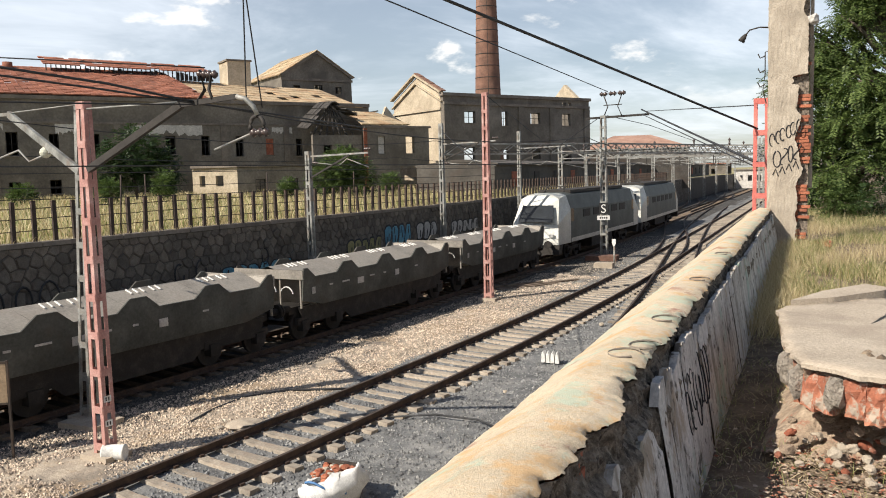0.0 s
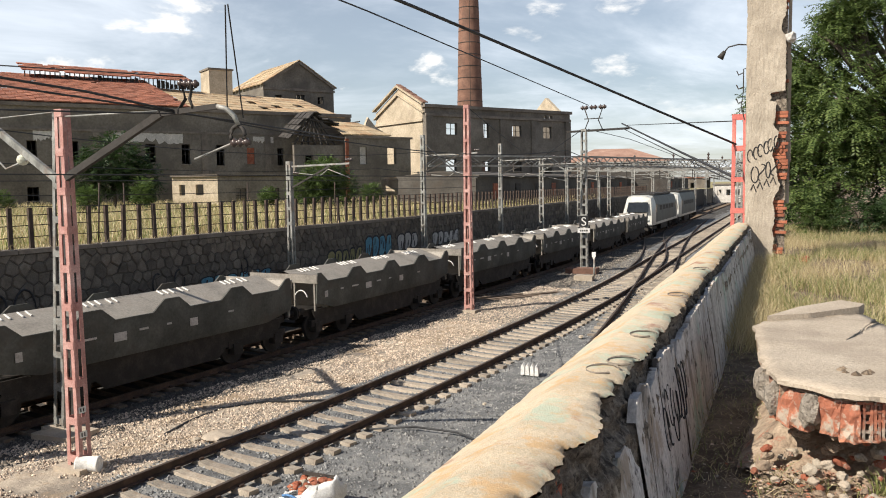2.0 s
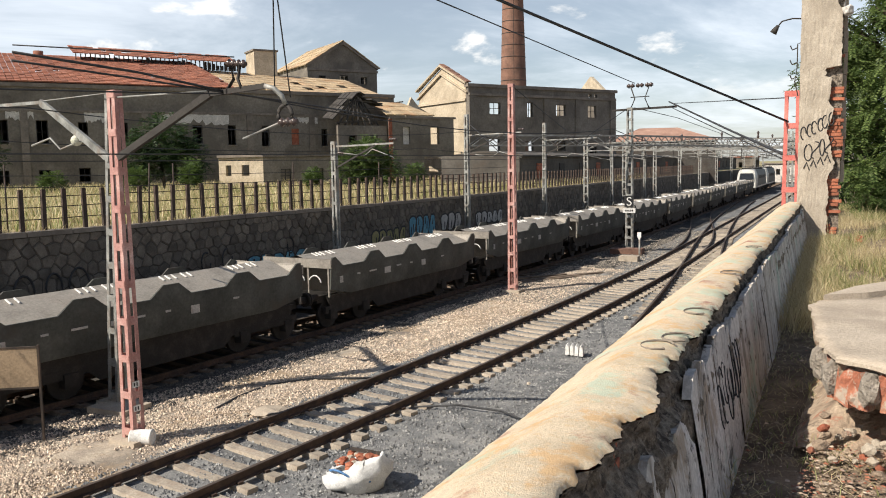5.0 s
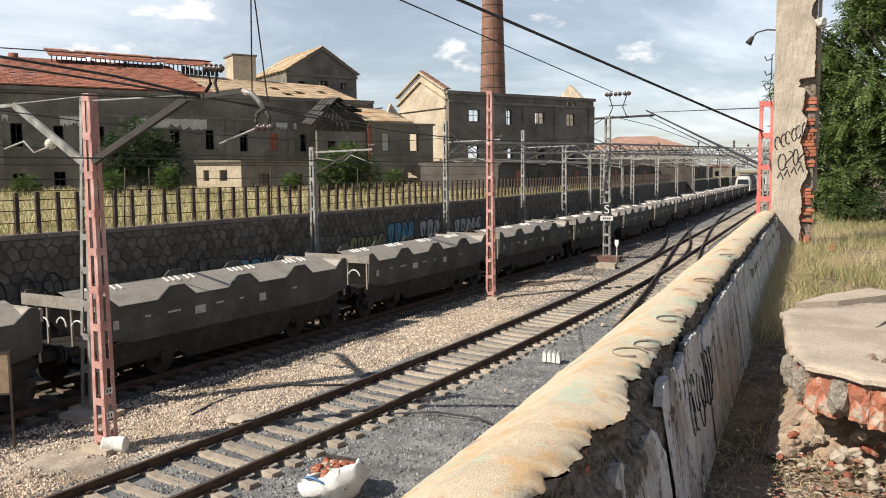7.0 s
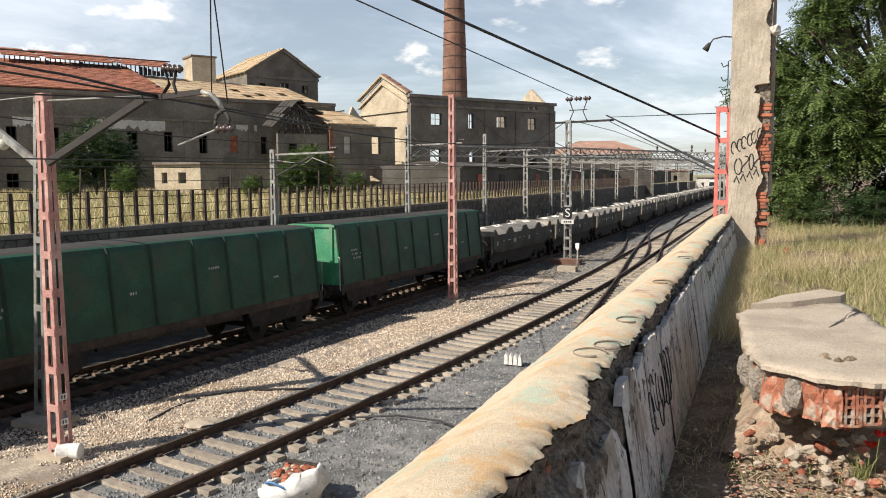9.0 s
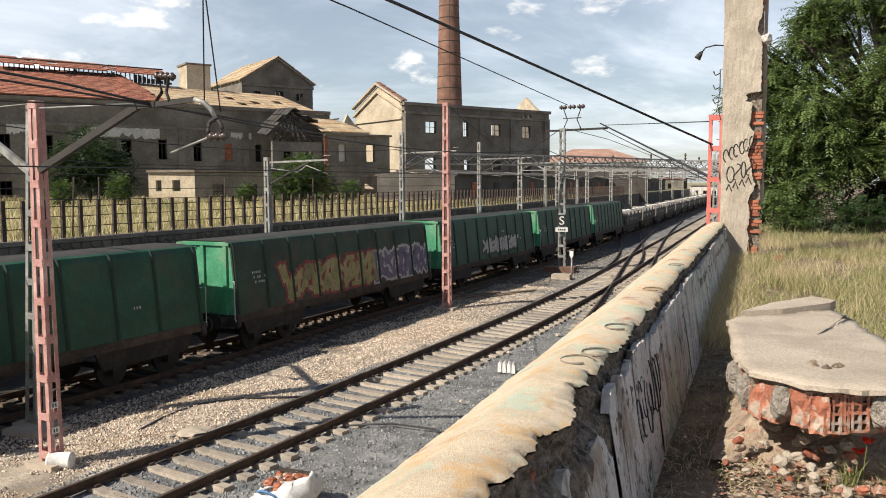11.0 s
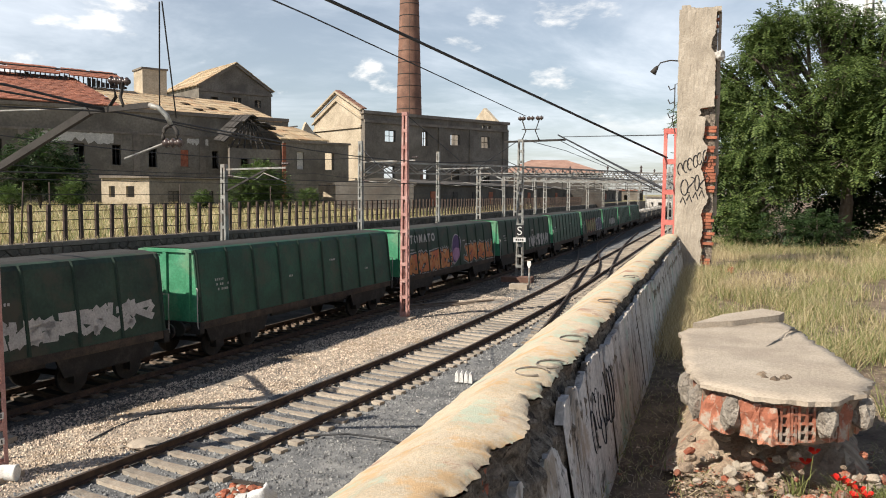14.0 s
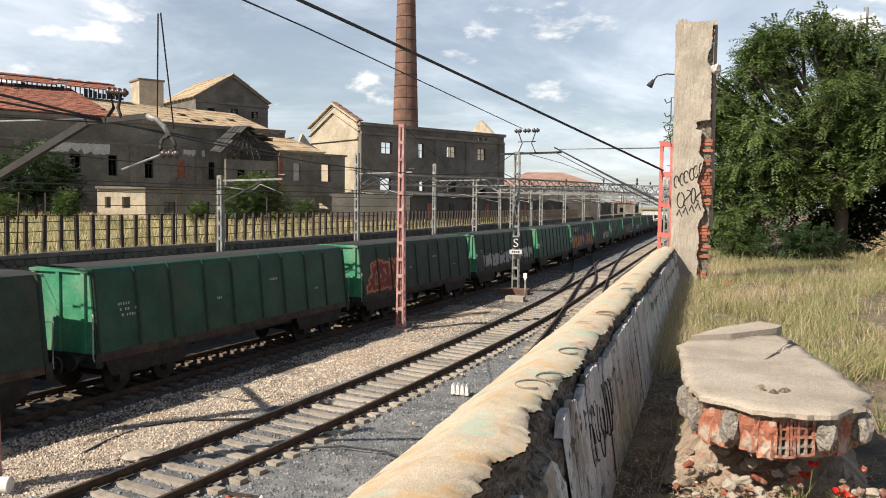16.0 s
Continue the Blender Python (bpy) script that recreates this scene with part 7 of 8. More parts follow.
# ---- paint on walls ----
def wall_paint():
    rnd = random.Random(6)

    def blob(bm, y, z, w_, h, mi, out, seed):
        pts = []
        for a in np.linspace(0, 2 * math.pi, 15)[:-1]:
            k = 1 + 0.25 * math.sin(3 * a + seed)
            u = abs(math.cos(a)) ** 0.6 * (1 if math.cos(a) > 0 else -1) * w_ / 2 * k
            v = abs(math.sin(a)) ** 0.6 * (1 if math.sin(a) > 0 else -1) * h / 2
            pts.append((y + u + 0.15 * v, z + v))
        f = bm.faces.new([bm.verts.new(along(u, -10.9 + out, v)) for u, v in pts])
        f.material_index = mi
    for label, y0, y1, z0, z1, m_, k in (("faded yellow sprayed lettering shapes", 28.6, 31.6, 1.2, 2.3, LIME, 5), ("blue sprayed lettering shapes", 31.9, 34.6, 1.5, 2.75, CYAN, 4), ("pale sprayed lettering shapes", 35.2, 37.6, 1.6, 2.7, SILVER, 3), ("pale sprayed lettering shapes", 39.5, 43.5, 1.6, 2.5, SILVER, 5), ("dark blue sprayed panel", 20.6, 24.6, 1.35, 1.95, CYAN, 6)):
        bm = bmesh.new()
        for i in range(k):
            w_ = (y1 - y0) / k
            y = y0 + w_ * (i + 0.5)
            h = (z1 - z0) * rnd.uniform(0.8, 1.0)
            blob(bm, y, (z0 + z1) / 2, w_ * 1.02, h, 1, 0.062, i)
            blob(bm, y, (z0 + z1) / 2, w_ * 0.80, h * 0.84, 0, 0.066, i)
            for q in range(2):
                blob(bm, y + w_ * rnd.uniform(-0.2, 0.2), (z0 + z1) / 2 + h * rnd.uniform(-0.25, 0.25), w_ * 0.12, h * 0.32, 1, 0.07, i + q)
        thing("wall_graffiti", label + " on the stone wall", "graffiti", bm=bm, material=[m_, INK])
    bm = bmesh.new()
    for y, z, r in ((12.0, 1.75, 0.5), (12.9, 1.8, 0.42), (13.7, 1.75, 0.55), (23.0, 2.1, 0.3), (19.6, 1.9, 0.4), (18.6, 1.9, 0.35)):
        tube(bm, [along(y + r * 0.6 * math.cos(a), -10.9 + 0.06, z + r * math.sin(a)) for a in np.linspace(0.4 * y, 0.4 * y + 5, 14)], 0.035, 4)
    thing("wall_graffiti", "dark sprayed scrawl on the stone wall", "graffiti", bm=bm, material=INK)
    # scrawls on the terrace wall: rings on the coping, strokes on the side
    bm = bmesh.new()
    for y, u in ((3.75, -0.16), (3.98, -0.10), (4.75, -0.12), (6.6, -0.14), (8.6, -0.14)):
        r = 0.075
        tube(bm, [(wall_x(y) + u + r * math.cos(a), y + r * 1.4 * math.sin(a), 4.1935 + 0.012 * noise.noise(Vector((y * 0.8, 0, 4)))) for a in np.linspace(0.5, 5.6, 14)], 0.006, 4)
    thing("wall_graffiti", "faded dark sprayed rings on the coping", "graffiti", bm=bm, material=mat("faded_ink", (0.20, 0.17, 0.135), None, None, 5, 40, 0.9, bump=0.1))
    bm = bmesh.new()
    for k in range(9):
        y, z = 4.45 + 0.11 * k, 3.72 + 0.04 * (k % 3)
        h = 0.12 + 0.04 * (k % 2)
        tube(bm, [(wall_x(y) + 0.087 - (z + h * math.sin(a) - 3.6) * 0.17, y + 0.045 * math.cos(a), z + h * math.sin(a)) for a in np.linspace(0.6 * k, 0.6 * k + 4.4, 12)], 0.0045, 4)
    thing("wall_graffiti", "black sprayed writing on the shaded wall side", "graffiti", bm=bm, material=INK)


wall_paint()


# ---- far end of the line ----
def far_end():
    bm = bmesh.new()
    tube(bm, [(0.9, 92, 3.0), (0.9, 92, 25.0)], [0.45, 0.22], 10)
    r = thing("phone_mast", "tall slim antenna mast behind the trees", "antenna mast")
    part("pole", bm, STEEL, r)
    for k in range(3):
        a = k * 2.09 + 0.3
        bm = bmesh.new()
        vbox(bm, -0.18, 0.18, -0.1, 0.1, 22.6, 24.4, 0, Matrix.Translation((0.9 + 0.7 * math.cos(a), 92 + 0.7 * math.sin(a), 0)) @ pose(0, 0, 0, 0, 0, math.degrees(a) + 90))
        beam(bm, (0.9, 92, 23.4), (0.9 + 0.7 * math.cos(a), 92 + 0.7 * math.sin(a), 23.4), 0.06)
        part("antenna", bm, WHITE, r)
    for i, (y, d, w_, h, m_) in enumerate(((212, -6, 9, 4.2, RENDER_WHITE), (222, -20, 14, 6.0, RENDER_GREY), (232, 8, 12, 6.0, RENDER_GREY), (235, -40, 16, 8, RENDER_GREY))):
        p = along(y, d)
        bm = bmesh.new()
        wall_holes(bm, Matrix.Translation((p.x - w_ / 2, p.y, 0)), 0, w_, -1, h, 0, 0.4, [(1 + 2.2 * k, 2.0 + 2.2 * k, h - 2.6, h - 1.2) for k in range(int((w_ - 1) / 2.2))])
        vbox(bm, 0, w_, 4, 4.4, -1, h, 0, Matrix.Translation((p.x - w_ / 2, p.y, 0)))
        r = thing("far_building", "plain low building at the far end of the line", "building", group="far buildings")
        part("wall", bm, m_, r)
        bm = bmesh.new()
        vbox(bm, -0.3, w_ + 0.3, -0.3, 4.7, h, h + 0.3, 0, Matrix.Translation((p.x - w_ / 2, p.y, 0)))
        part("roof", bm, TILE_RED if i % 2 else STONE_TRIM, r)


far_end()


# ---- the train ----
# Rib colour darkened to paint in the shade of the side's creases.
RIB_SHADE = mat("shade_dark_rib_paint", (0.014, 0.034, 0.022), None, None, 2, 20, 0.8, bump=0.2)
# Roof coloured near black, standing in for a dark shaded interior.
ROOF_DARK = mat("dark_wagon_roof", (0.034, 0.031, 0.027), None, None, 2, 20, 0.85, bump=0.2)


def wheelset(parent, y, r=0.46):
    bm = bmesh.new()
    for s in (-0.84, 0.84):
        tube(bm, [(s - 0.06, y, r), (s + 0.06, y, r)], r, 18)
    tube(bm, [(-0.84, y, r), (0.84, y, r)], 0.08, 8)
    part("wheelset", bm, GRIME, parent)


def bogie(parent, y):
    bm = bmesh.new()
    for s in (-1.02, 1.02):
        vbox(bm, s - 0.07, s + 0.07, y - 1.25, y + 1.25, 0.5, 0.72)
        for k in (-0.9, 0.9):
            vbox(bm, s - 0.12, s + 0.12, y + k - 0.18, y + k + 0.18, 0.3, 0.62)
    vbox(bm, -1.0, 1.0, y - 0.25, y + 0.25, 0.55, 0.85)
    b = part("bogie", bm, GRIME, parent, "oily black bogie")
    wheelset(b, y - 0.9)
    wheelset(b, y + 0.9)


def buffers(parent, y, s, z=1.05):
    for x in (-0.88, 0.88):
        bm = bmesh.new()
        tube(bm, [(x, y, z), (x, y + s * 0.42, z)], 0.11, 10)
        tube(bm, [(x, y + s * 0.42, z), (x, y + s * 0.48, z)], 0.22, 14)
        part("buffer", bm, GRIME, parent)
    bm = bmesh.new()
    tube(bm, [(0, y, z - 0.05), (0, y + s * 0.5, z - 0.12)], 0.05, 6)
    part("coupling", bm, GRIME, parent)


def hopper_wagon():
    """Low grey hopper wagon: body with a scalloped rim, sloping sheets inside."""
    root = thing("hopper_wagon", "low grey hopper wagon with scalloped rim and pale slope sheets", "freight wagon", group="hopper wagons")
    L, W, zt, zb = 4.83, 1.38, 2.3, 1.05
    n = 4
    for s in (-1, 1):
        bm = bmesh.new()
        poly = [(-L, zb + 0.25), (-L, zt - 0.30)]
        cell = 2 * L / n
        for k in range(n):
            c = -L + cell * (k + 0.5)
            poly += [(c - cell * 0.47, zt), (c - cell * 0.40, zt), (c - cell * 0.24, zt - 0.30), (c + cell * 0.24, zt - 0.30), (c + cell * 0.40, zt), (c + cell * 0.47, zt)]
        poly += [(L, zt - 0.30), (L, zb + 0.25), (L - 1.1, zb), (-L + 1.1, zb)]
        # the side leans outwards at its foot
        a, b = [], []
        for u, v in poly:
            x = W - 0.22 * max(0, 1.5 - v)
            a.append(bm.verts.new((s * x, u, v)))
            b.append(bm.verts.new((s * (x - 0.05), u, v)))
        bm.faces.new(a)
        bm.faces.new(b)
        for i in range(len(a)):
            j = (i + 1) % len(a)
            bm.faces.new((a[i], a[j], b[j], b[i]))
        side = part("side", bm, HOPPER, root, "dark grey side sheet with scalloped rim")
        bm = bmesh.new()
        rnd = random.Random(31)
        for k in range(11):
            y0 = -4.3 + 0.8 * k + rnd.uniform(-0.1, 0.1)
            w_ = rnd.uniform(0.12, 0.5)
            if rnd.random() < 0.75:
                vbox(bm, s * (W - 0.012) - 0.002, s * (W - 0.012) + 0.014 * s, y0, y0 + w_, 1.62 - (0.16 if k % 3 == 0 else 0), 1.67)
        part("lettering_bars", bm, SILVER, side)
    cell = 2 * L / n
    for k in range(n):
        bm = bmesh.new()
        c = -L + cell * (k + 0.5)
        # saddle sheet: from the near and far rims up to a ridge
        for q in (-1, 1):
            v = [bm.verts.new(p) for p in ((0, c - cell * 0.499, zt + 0.03), (0, c + cell * 0.499, zt + 0.03), (q * (W - 0.06), c + cell * 0.499, zt - 0.36), (q * (W - 0.06), c - cell * 0.499, zt - 0.36))]
            bm.faces.new(v)
        part("slope_sheet", bm, HOPPER_SLOPE, root, "pale slope sheet")
    for k in range(n):
        c = -L + cell * (k + 0.5)
        for i in range(5):
            y0 = c - 0.5 + 0.2 * i + (0.12 if i > 2 else 0)
            bm = bmesh.new()
            beam(bm, (0.04, y0, zt + 0.03), (0.34, y0 - 0.06, zt - 0.045), 0.032, 0.025)
            part("slope_rib", bm, WHITE, root)
    for s in (-1, 1):
        bm = bmesh.new()
        y = s * L
        v = [(-W, y, zt - 0.05), (W, y, zt - 0.05), (W - 0.2, y - s * 0.9, zb), (-W + 0.2, y - s * 0.9, zb)]
        vbox(bm, -W, W, y - 0.03, y + 0.03, zt - 0.34, zt - 0.06)
        bm.faces.new([bm.verts.new(p) for p in v])
        part("end_sheet", bm, HOPPER_SLOPE, root, "pale end sheet")
    for s in (-1, 1):
        for x in (-1.25, -0.45, 0.45, 1.25):
            bm = bmesh.new()
            beam(bm, (x, s * (L - 0.02), zb), (x, s * (L - 0.02), zt - 0.34), 0.05)
            part("end_post", bm, HOPPER_SLOPE, root)
        for r_, x, z in ((0.26, 0.75, 1.42), (0.2, -0.5, 1.4), (0.2, 0.15, 1.45)):
            bm = bmesh.new()
            tube(bm, [(r_ * math.cos(a) + x, s * (L + 0.05), z + 0.3 * math.sin(a)) for a in np.linspace(0.3, 2.6, 8)], 0.02, 5)
            part("brake_hose", bm, WHITE, root, "pale looped brake hose")
    bm = bmesh.new()
    vbox(bm, -0.9, 0.9, -5.0, 5.0, 0.85, zb + 0.02)
    for y in (-2.2, 0, 2.2):
        prism(bm, [(-1.0, zb), (1.0, zb), (0.5, 0.4), (-0.5, 0.4)], y - 0.8, y + 0.8)
    part("underframe", bm, GRIME, root, "oily black underframe and discharge chutes")
    # Dark plates added where only black shade shows under the wagon.
    for q in (-1.05, 1.05):
        bm = bmesh.new()
        prism(bm, [(-4.7, zb), (4.7, zb), (4.5, 0.62), (2.2, 0.55), (1.9, 0.30), (-1.9, 0.30), (-2.2, 0.55), (-4.5, 0.62)], q - 0.03, q + 0.03, axis="x")
        part("side_skirt", bm, GRIME, root)
    bogie(root, -3.55)
    bogie(root, 3.55)
    buffers(root, -5.0, -1)
    buffers(root, 5.0, 1)
    return root


SIDE_PROFILE = ((1.2, 1.25), (2.85, 1.09), (3.22, 1.05), (3.34, 0.99), (3.38, 0.86))


def side_x(z):
    for (z0, x0), (z1, x1) in zip(SIDE_PROFILE, SIDE_PROFILE[1:]):
        if z <= z1:
            return x0 + (x1 - x0) * (z - z0) / (z1 - z0)
    return SIDE_PROFILE[-1][1]


def gondola(paint, end_paint, label):
    root = thing("covered_wagon", label, "freight wagon", group="green freight wagons")
    L, W, zt, zb = 6.45, 1.30, 3.38, 1.2
    rnd = random.Random(7)
    for s in (-1, 1):
        bm = bmesh.new()
        rings = []
        for y in (-L, L):
            rings.append([bm.verts.new((s * x, y, z)) for z, x in SIDE_PROFILE])
        for i in range(4):
            bm.faces.new((rings[0][i], rings[0][i + 1], rings[1][i + 1], rings[1][i]))
        inner = [[bm.verts.new((s * (x - 0.05), y, z - 0.01)) for z, x in SIDE_PROFILE] for y in (-L, L)]
        for i in range(4):
            bm.faces.new((inner[0][i], inner[1][i], inner[1][i + 1], inner[0][i + 1]))
        for k in (0, 1):
            for i in range(4):
                bm.faces.new((rings[k][i], inner[k][i], inner[k][i + 1], rings[k][i + 1]))
        bm.faces.new((rings[0][0], rings[1][0], inner[1][0], inner[0][0]))
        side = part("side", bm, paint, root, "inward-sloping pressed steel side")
        for y in (-L + 0.08, -4.9, -3.55, -2.1, -0.75, 0.75, 2.1, 3.55, 4.9, L - 0.08):
            bm = bmesh.new()
            lean = rnd.uniform(-0.05, 0.05)
            rows = []
            for z, x in ((1.22, 1.248),) + SIDE_PROFILE[1:4]:
                d = y + lean * math.sin((z - 1.2) * 2.2)
                rows.append([bm.verts.new((s * (x + e), d + w_, z)) for e, w_ in ((-0.01, -0.07), (0.045, -0.03), (0.045, 0.03), (-0.01, 0.07))])
            for p, q in zip(rows, rows[1:]):
                for i in range(3):
                    bm.faces.new((p[i], p[i + 1], q[i + 1], q[i]))
            bm.faces.new(rows[0])
            bm.faces.new(rows[-1])
            part("rib", bm, RIB_SHADE, side)
        bm = bmesh.new()
        vbox(bm, s * 1.23 - 0.04, s * 1.23 + 0.04, -L, L, zb - 0.22, zb - 0.003)
        part("sill", bm, SILL, side, "rusty bottom sill")
        bm = bmesh.new()
        for y, z, w_ in ((-5.6, 2.35, 0.5), (-5.55, 2.2, 0.65), (-5.5, 2.05, 0.6), (1.3, 2.45, 0.45), (-1.55, 2.1, 0.35), (4.1, 1.9, 0.3)):
            for k in range(int(w_ / 0.09)):
                if rnd.random() < 0.8:
                    x = s * (side_x(z) + 0.001)
                    vbox(bm, x - 0.004, x + 0.004, y + 0.09 * k, y + 0.09 * k + rnd.uniform(0.03, 0.06), z, z + 0.07)
        part("lettering_bars", bm, SILVER, side)
    bm = bmesh.new()
    prism(bm, [(-0.88, 3.372), (-0.5, 3.41), (0.5, 3.41), (0.88, 3.372), (0.5, 3.39), (-0.5, 3.39)], -L, L)
    part("roof", bm, ROOF_DARK, root, "dark low rounded sheet roof")
    for s in (-1, 1):
        bm = bmesh.new()
        prism(bm, [(x - 0.055, z - 0.012) for z, x in SIDE_PROFILE] + [(0.055 - x, z - 0.012) for z, x in SIDE_PROFILE[::-1]], s * (L - 0.03) - 0.025, s * (L - 0.03) + 0.025)
        e = part("end_wall", bm, end_paint, root, "bright sunlit green end wall")
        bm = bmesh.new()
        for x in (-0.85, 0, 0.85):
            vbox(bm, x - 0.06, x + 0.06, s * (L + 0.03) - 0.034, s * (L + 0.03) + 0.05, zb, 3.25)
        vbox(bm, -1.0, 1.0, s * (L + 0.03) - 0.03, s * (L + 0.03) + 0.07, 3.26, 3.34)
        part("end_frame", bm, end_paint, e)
        bm = bmesh.new()
        vbox(bm, -W, W, s * (L - 0.02) - 0.1, s * (L - 0.02) + 0.1, zb - 0.35, zb - 0.003)
        part("headstock", bm, GRIME, root)
        bm = bmesh.new()
        tube(bm, [(1.25, s * (L + 0.06), 1.0), (1.25, s * (L + 0.12), 1.1), (1.25, s * (L + 0.12), 2.2), (1.1, s * (L - 0.02), 2.2)], 0.02, 5)
        part("handrail", bm, SILVER, root)
    bm = bmesh.new()
    vbox(bm, -1.17, 1.17, -L + 0.07, L - 0.07, zb - 0.05, zb + 0.03)
    vbox(bm, -0.35, 0.35, -L, L, 0.88, zb - 0.06)
    for s in (-1.1, 1.1):
        vbox(bm, s - 0.05, s + 0.05, -2.6, 2.6, 0.86, zb - 0.05)
    # Added dark plates stand in for the shade around the bogies.
    for s in (-1.15, 1.15):
        prism(bm, [(-6.2, zb - 0.06), (-5.9, 0.55), (-3.1, 0.5), (-2.8, zb - 0.06)], s - 0.03, s + 0.03, axis="x")
        prism(bm, [(6.2, zb - 0.06), (5.9, 0.55), (3.1, 0.5), (2.8, zb - 0.06)], s - 0.03, s + 0.03, axis="x")
    part("underframe", bm, GRIME, root, "dark underframe")
    bogie(root, -4.5)
    bogie(root, 4.5)
    buffers(root, -L - 0.05, -1)
    buffers(root, L + 0.05, 1)
    return root


GRAFFITI = {}


def graffiti(name, seed, y0, y1, z0, z1, fill, outline, halo=None, s=1):
    """A sprayed piece: bubble shapes with outlines, thin on the side sheet."""
    root_mats = [fill, outline, halo or outline]
    rnd = random.Random(seed)
    bm = bmesh.new()
    y = y0
    n = 0
    while y < y1:
        w_ = rnd.uniform(0.62, 0.95)
        h0, h1 = z0 + rnd.uniform(0, 0.1), z1 - rnd.uniform(0, 0.14)
        t = 0.17
        slant = rnd.uniform(-0.1, 0.22)
        strokes = [(rnd.choice((0, 0.3, 0.7, 1)), rnd.choice((0, 0.2, 0.6, 1)), rnd.choice((0, 0.4, 0.8, 1.1)), rnd.choice((0, 0.35, 0.8, 1))) for _ in range(6)]
        strokes = [q for q in strokes if abs(q[0] - q[2]) + abs(q[1] - q[3]) > 0.25]
        n += 1
        for grow, mi, dx in ((0.085, 2, -0.004), (0.05, 1, 0.0), (0.0, 0, 0.004)):
            for k, (a0, b0, a1, b1) in enumerate(strokes):
                p = Vector((y + w_ * a0 * 0.85, h0 + (h1 - h0) * b0))
                q = Vector((y + w_ * a1 * 0.85, h0 + (h1 - h0) * b1))
                d = (q - p).normalized()
                e = Vector((-d.y, d.x)) * (t / 2 + grow)
                d = d * (t / 2 + grow)
                pts = [p - d - e, q + d - e * 1.15, q + d * 1.25 + e, p - d * 1.1 + e]
                bm.faces.new([bm.verts.new((s * (side_x(v) + 0.006 + dx + 0.0006 * k), u + slant * (v - h0), v)) for u, v in pts]).material_index = mi
        y += w_ * 0.62
    return finish(bm, name, root_mats)


def locomotive():
    root = thing("electric_locomotive", "silver and grey box electric locomotive with sloping cab ends", "locomotive", group="locomotives")
    L, W, zt, zb = 9.3, 1.47, 3.85, 1.0
    bm = bmesh.new()
    prof = [(-W, zb), (-W, 2.9), (-W + 0.28, zt - 0.12), (-0.7, zt), (0.7, zt), (W - 0.28, zt - 0.12), (W, 2.9), (W, zb)]
    prism(bm, prof, -L + 1.9, L - 1.9)
    part("body", bm, LOCO_GREY, root, "grey machine-room body")
    for s in (-1, 1):
        bm = bmesh.new()
        a = [bm.verts.new((x, s * (L - 1.897), z)) for x, z in prof]
        nose = [(-W + 0.12, zb, L), (-W + 0.12, 2.15, L - 0.02), (-W + 0.34, zt - 0.3, L - 0.85), (-0.7, zt - 0.1, L - 1.0), (0.7, zt - 0.1, L - 1.0), (W - 0.34, zt - 0.3, L - 0.85), (W - 0.12, 2.15, L - 0.02), (W - 0.12, zb, L)]
        b = [bm.verts.new((x, s * y, z)) for x, z, y in nose]
        for i in range(8):
            bm.faces.new((a[i], a[(i + 1) % 8], b[(i + 1) % 8], b[i]))
        bm.faces.new(b)
        cab = part("cab", bm, LOCO_WHITE, root, "silver white cab")
        bm = bmesh.new()
        v = [(-1.02, 2.28, L + 0.005), (1.02, 2.28, L + 0.005), (0.92, 3.2, L - 0.55), (-0.92, 3.2, L - 0.55)]
        bm.faces.new([bm.verts.new((x, s * (y + 0.03), z)) for x, z, y in v])
        part("windscreen", bm, PANE, cab, "dark windscreen")
        for x in (-0.95, 0.95):
            bm = bmesh.new()
            tube(bm, [(x, s * (L - 0.01), 1.55), (x, s * (L + 0.05), 1.55)], 0.13, 12)
            part("headlight", bm, WHITE, cab)
            bm = bmesh.new()
            q = math.copysign(W + 0.004, x)
            bm.faces.new([bm.verts.new((q, s * y, z)) for y, z in ((L - 2.5, 2.2), (L - 1.95, 2.2), (L - 1.95, 2.95), (L - 2.5, 2.95))])
            part("side_window", bm, PANE, cab)
        bm = bmesh.new()
        prism(bm, [(-1.35, 0.45), (1.35, 0.45), (1.4, zb - 0.01), (-1.4, zb - 0.01)], s * (L - 0.6), s * (L - 0.05))
        part("skirt", bm, DARK_STEEL, cab)
    for q in (-1, 1):
        bm = bmesh.new()
        for k in range(5):
            vbox(bm, q * (W + 0.012) - 0.012, q * (W + 0.012) + 0.012, -5 + 2.1 * k, -3.6 + 2.1 * k, 2.35, 2.8)
        part("grille", bm, DARK_STEEL, root)
        bm = bmesh.new()
        vbox(bm, q * (W + 0.008) - 0.006, q * (W + 0.008) + 0.006, -L + 2.0, L - 2.0, zb + 0.02, zb + 0.25)
        part("solebar_stripe", bm, LOCO_WHITE, root)
    bm = bmesh.new()
    vbox(bm, -1.0, 1.0, -6, 6, zt - 0.02, zt + 0.14)
    for y in (-6.2, 6.2):
        beam(bm, (-0.6, y, zt), (-0.5, y + 0.9, zt + 0.5), 0.06)
        beam(bm, (0.6, y, zt), (0.5, y + 0.9, zt + 0.5), 0.06)
        beam(bm, (-0.8, y + 0.1, zt + 0.35), (0.8, y + 0.1, zt + 0.35), 0.06)
    part("roof_gear", bm, DARK_STEEL, root, "folded pantographs and roof gear")
    bm = bmesh.new()
    vbox(bm, -1.2, 1.2, -2.4, 2.4, 0.35, 0.99)
    part("transformer_tank", bm, GRIME, root)
    bogie(root, -5.6)
    bogie(root, 5.6)
    buffers(root, -L, -1, 1.05)
    buffers(root, L, 1, 1.05)
    return root


def travelled(t):
    return 17.15 * t + 0.08 * t * t


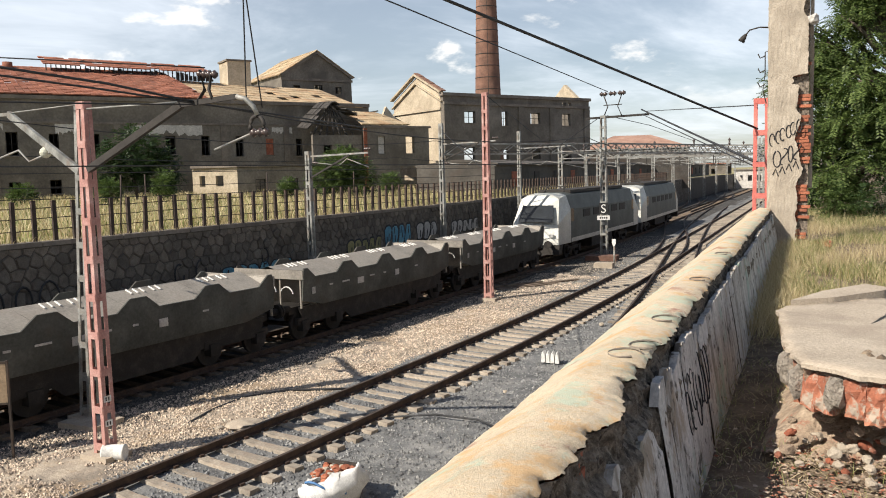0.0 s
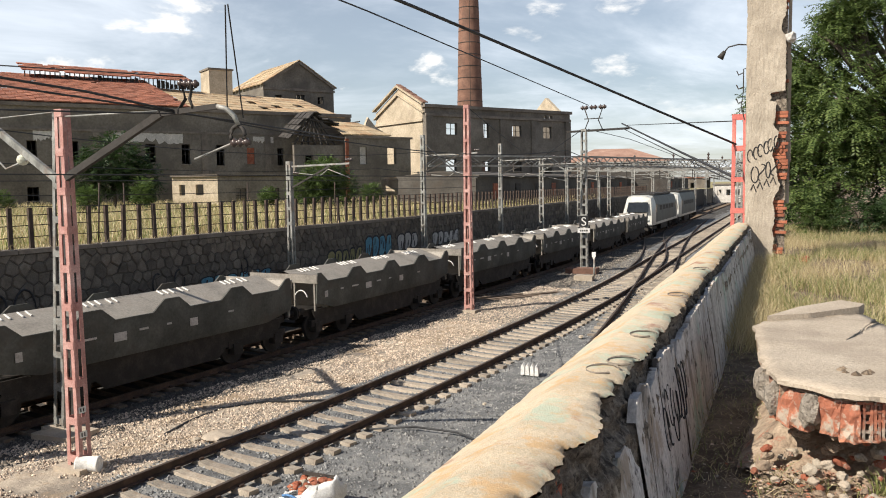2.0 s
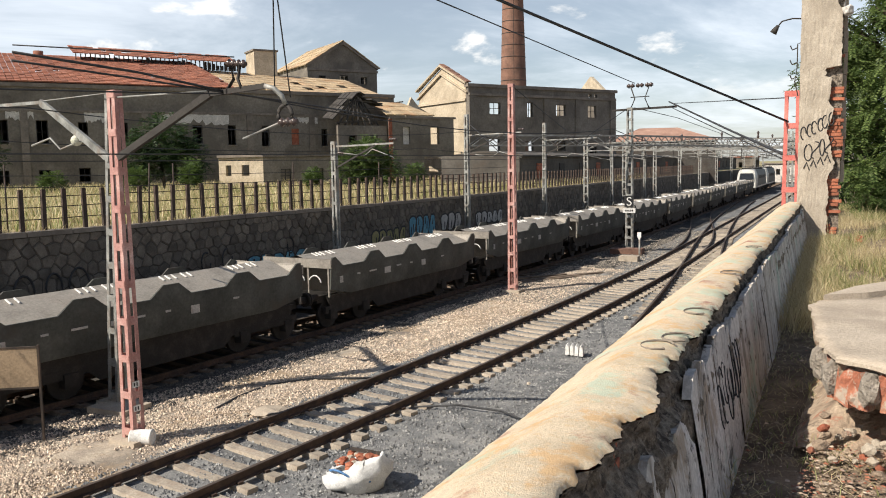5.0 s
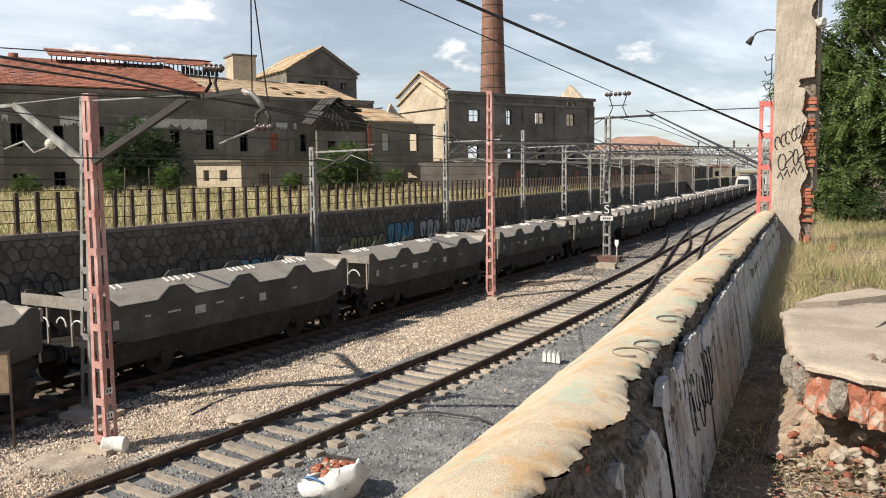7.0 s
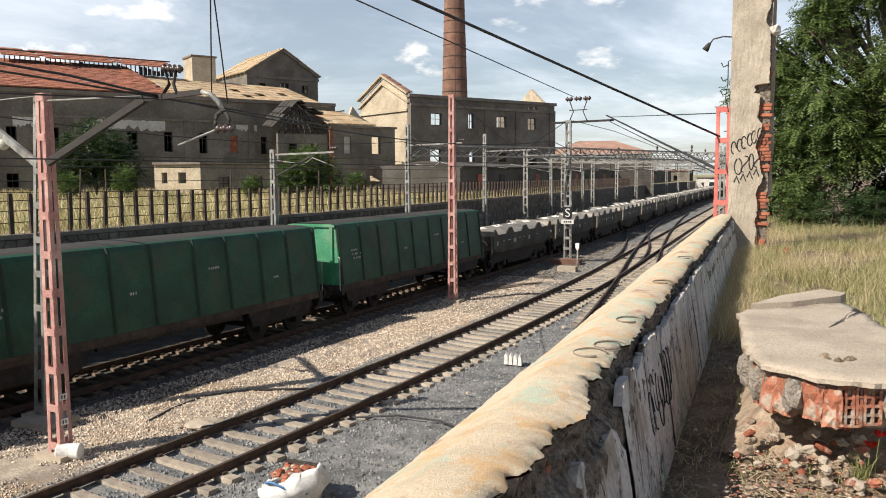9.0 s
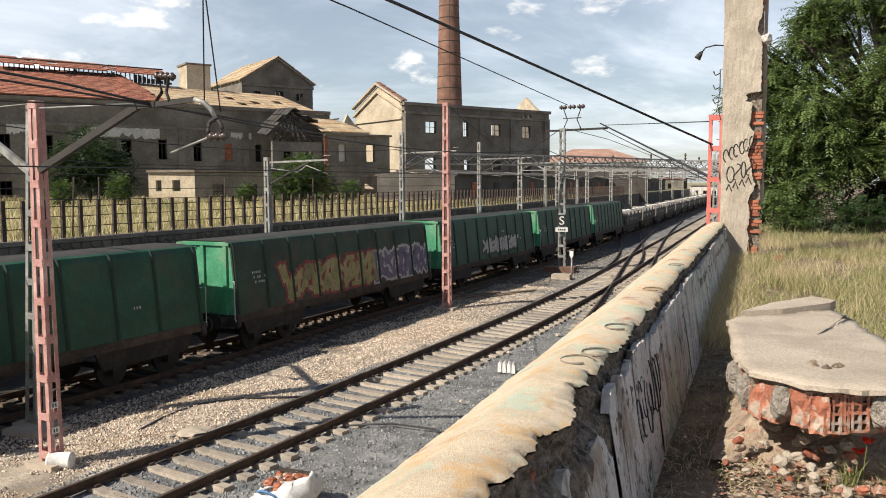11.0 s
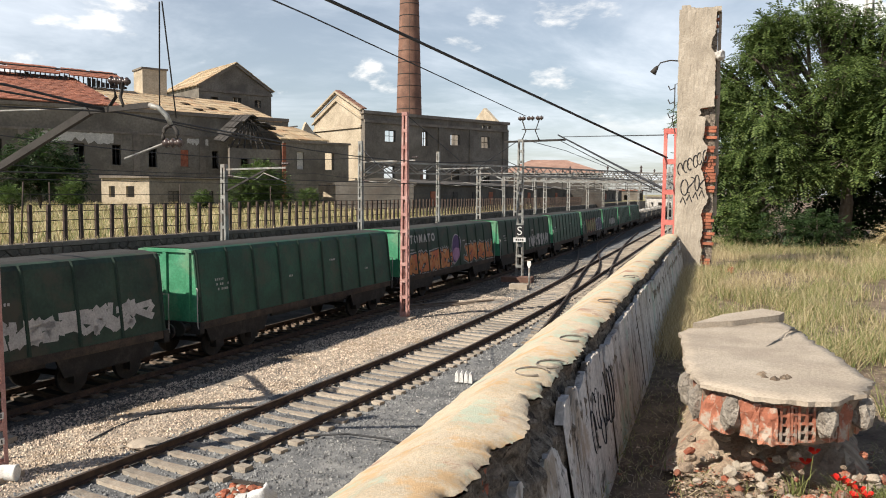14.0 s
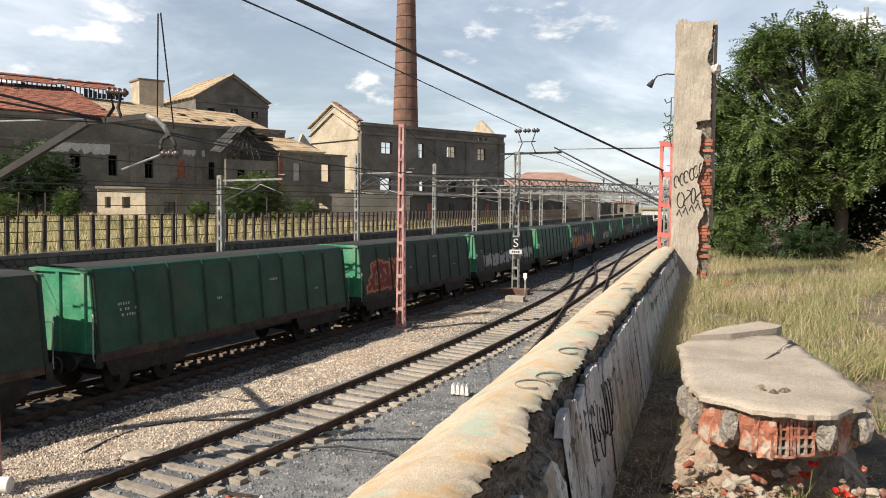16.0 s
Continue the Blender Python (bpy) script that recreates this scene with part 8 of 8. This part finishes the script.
def riding(y):
    """Pose of a vehicle whose middle is at y on the second track."""
    p, q = along(y - 3, second(y - 3)), along(y + 3, second(y + 3))
    c = (p + q) / 2
    return Matrix.Translation(c) @ pose(0, 0, 0, 0, 0, math.degrees(math.atan2(-(q.x - p.x), q.y - p.y)))


VEHICLES = []


def train():
    loco = locomotive()
    VEHICLES.append((loco, 41.0 + 9.75))
    VEHICLES.append((copy_thing(loco, Matrix()), 41.0 + 9.75 + 19.6))
    hop = hopper_wagon()
    MOD = 10.95
    for k in range(15):
        VEHICLES.append((hop if k == 0 else copy_thing(hop, Matrix()), 18.0 + (1.5 - k) * MOD))
    front = -124.5
    labels = ("faded green covered freight wagon with ribbed sides", "grimy dark green covered freight wagon with ribbed sides")
    clean = gondola(GREEN, GREEN_SUNLIT, labels[0])
    dirty = gondola(GREEN_B, GREEN_SUNLIT, labels[1])
    used = set()
    paint = {2: ((-1.5, 3.5, 1.5, 2.2, SILVER, GREEN_B),),
             3: ((-4.3, 1.6, 1.35, 2.4, LIME, MAROON), (1.8, 5.9, 1.35, 2.4, PURPLE, SILVER)),
             5: ((0.5, 5.5, 1.4, 2.1, SILVER, GREEN_B),),
             6: ((-6.0, -0.9, 1.3, 2.15, ORANGE, INK), (1.5, 5.7, 1.35, 2.2, ORANGE, INK)),
             8: ((-5.2, 0.6, 1.45, 2.1, SILVER, GREEN_B), (1.2, 5.6, 1.5, 2.1, SILVER, GREEN_B)),
             9: ((-5.9, -3.6, 1.5, 2.5, MAROON, ORANGE),)}
    for k in range(14):
        base = dirty if k in (3, 5, 6, 8, 9, 11) else clean
        if base in used:
            w = copy_thing(base, Matrix())
        else:
            w = base
            used.add(base)
        VEHICLES.append((w, front + 0.3 - 14.27 * (k + 0.5)))
        GRAFFITI[k] = w
    for k, pieces in paint.items():
        w = GRAFFITI[k]
        for i, (a, b, c, d, f, o) in enumerate(pieces):
            part("graffiti", graffiti("graffiti", 10 * k + i, a, b, c, d, f, o, SILVER if f is ORANGE else None), None, w, "faded sprayed paint shapes")
    # pale lettering and a violet figure over the orange piece
    w = GRAFFITI[6]
    cu = bpy.data.curves.new("lettering", "FONT")
    cu.body, cu.size, cu.space_character, cu.extrude, cu.offset = "TOMATO", 0.52, 1.6, 0.003, 0.022
    cu.materials.append(SILVER)
    o = new("lettering", cu)
    o.parent = w
    o.matrix_basis = Matrix.Translation((side_x(2.72) + 0.012, -5.6, 2.70)) @ pose(0, 0, 0, 0, 0, 90) @ pose(0, 0, 0, 90 - 5.4, 0, 0)
    for name, mat_, grow, off, c, hgt in (("figure_outline", SILVER, 0.06, 0.008, 2.1, 0.82), ("figure", VIOLET, 0.0, 0.014, 2.1, 0.82), ("figure_face", PINKISH, -0.06, 0.020, 1.82, 0.45)):
        bm = bmesh.new()
        ring = []
        for a in np.linspace(0, 2 * math.pi, 25)[:-1]:
            k = 1 + 0.10 * math.sin(3 * a + 0.6)
            v = c + (hgt + grow) * math.sin(a) * k * (0.95 if math.sin(a) > 0 else 0.8)
            ring.append((0.25 + (0.62 + grow) * math.cos(a) * k + 0.35 * (v - c), v))
        bm.faces.new([bm.verts.new((side_x(v) + off, u, v)) for u, v in ring])
        part(name, bm, mat_, w, "violet sprayed figure" if name == "figure" else "")


train()


def motions():
    for ob, y0 in VEHICLES:
        walk(ob, [(0.5 * i, riding(y0 + travelled(0.5 * i))) for i in range(33)])


motions()
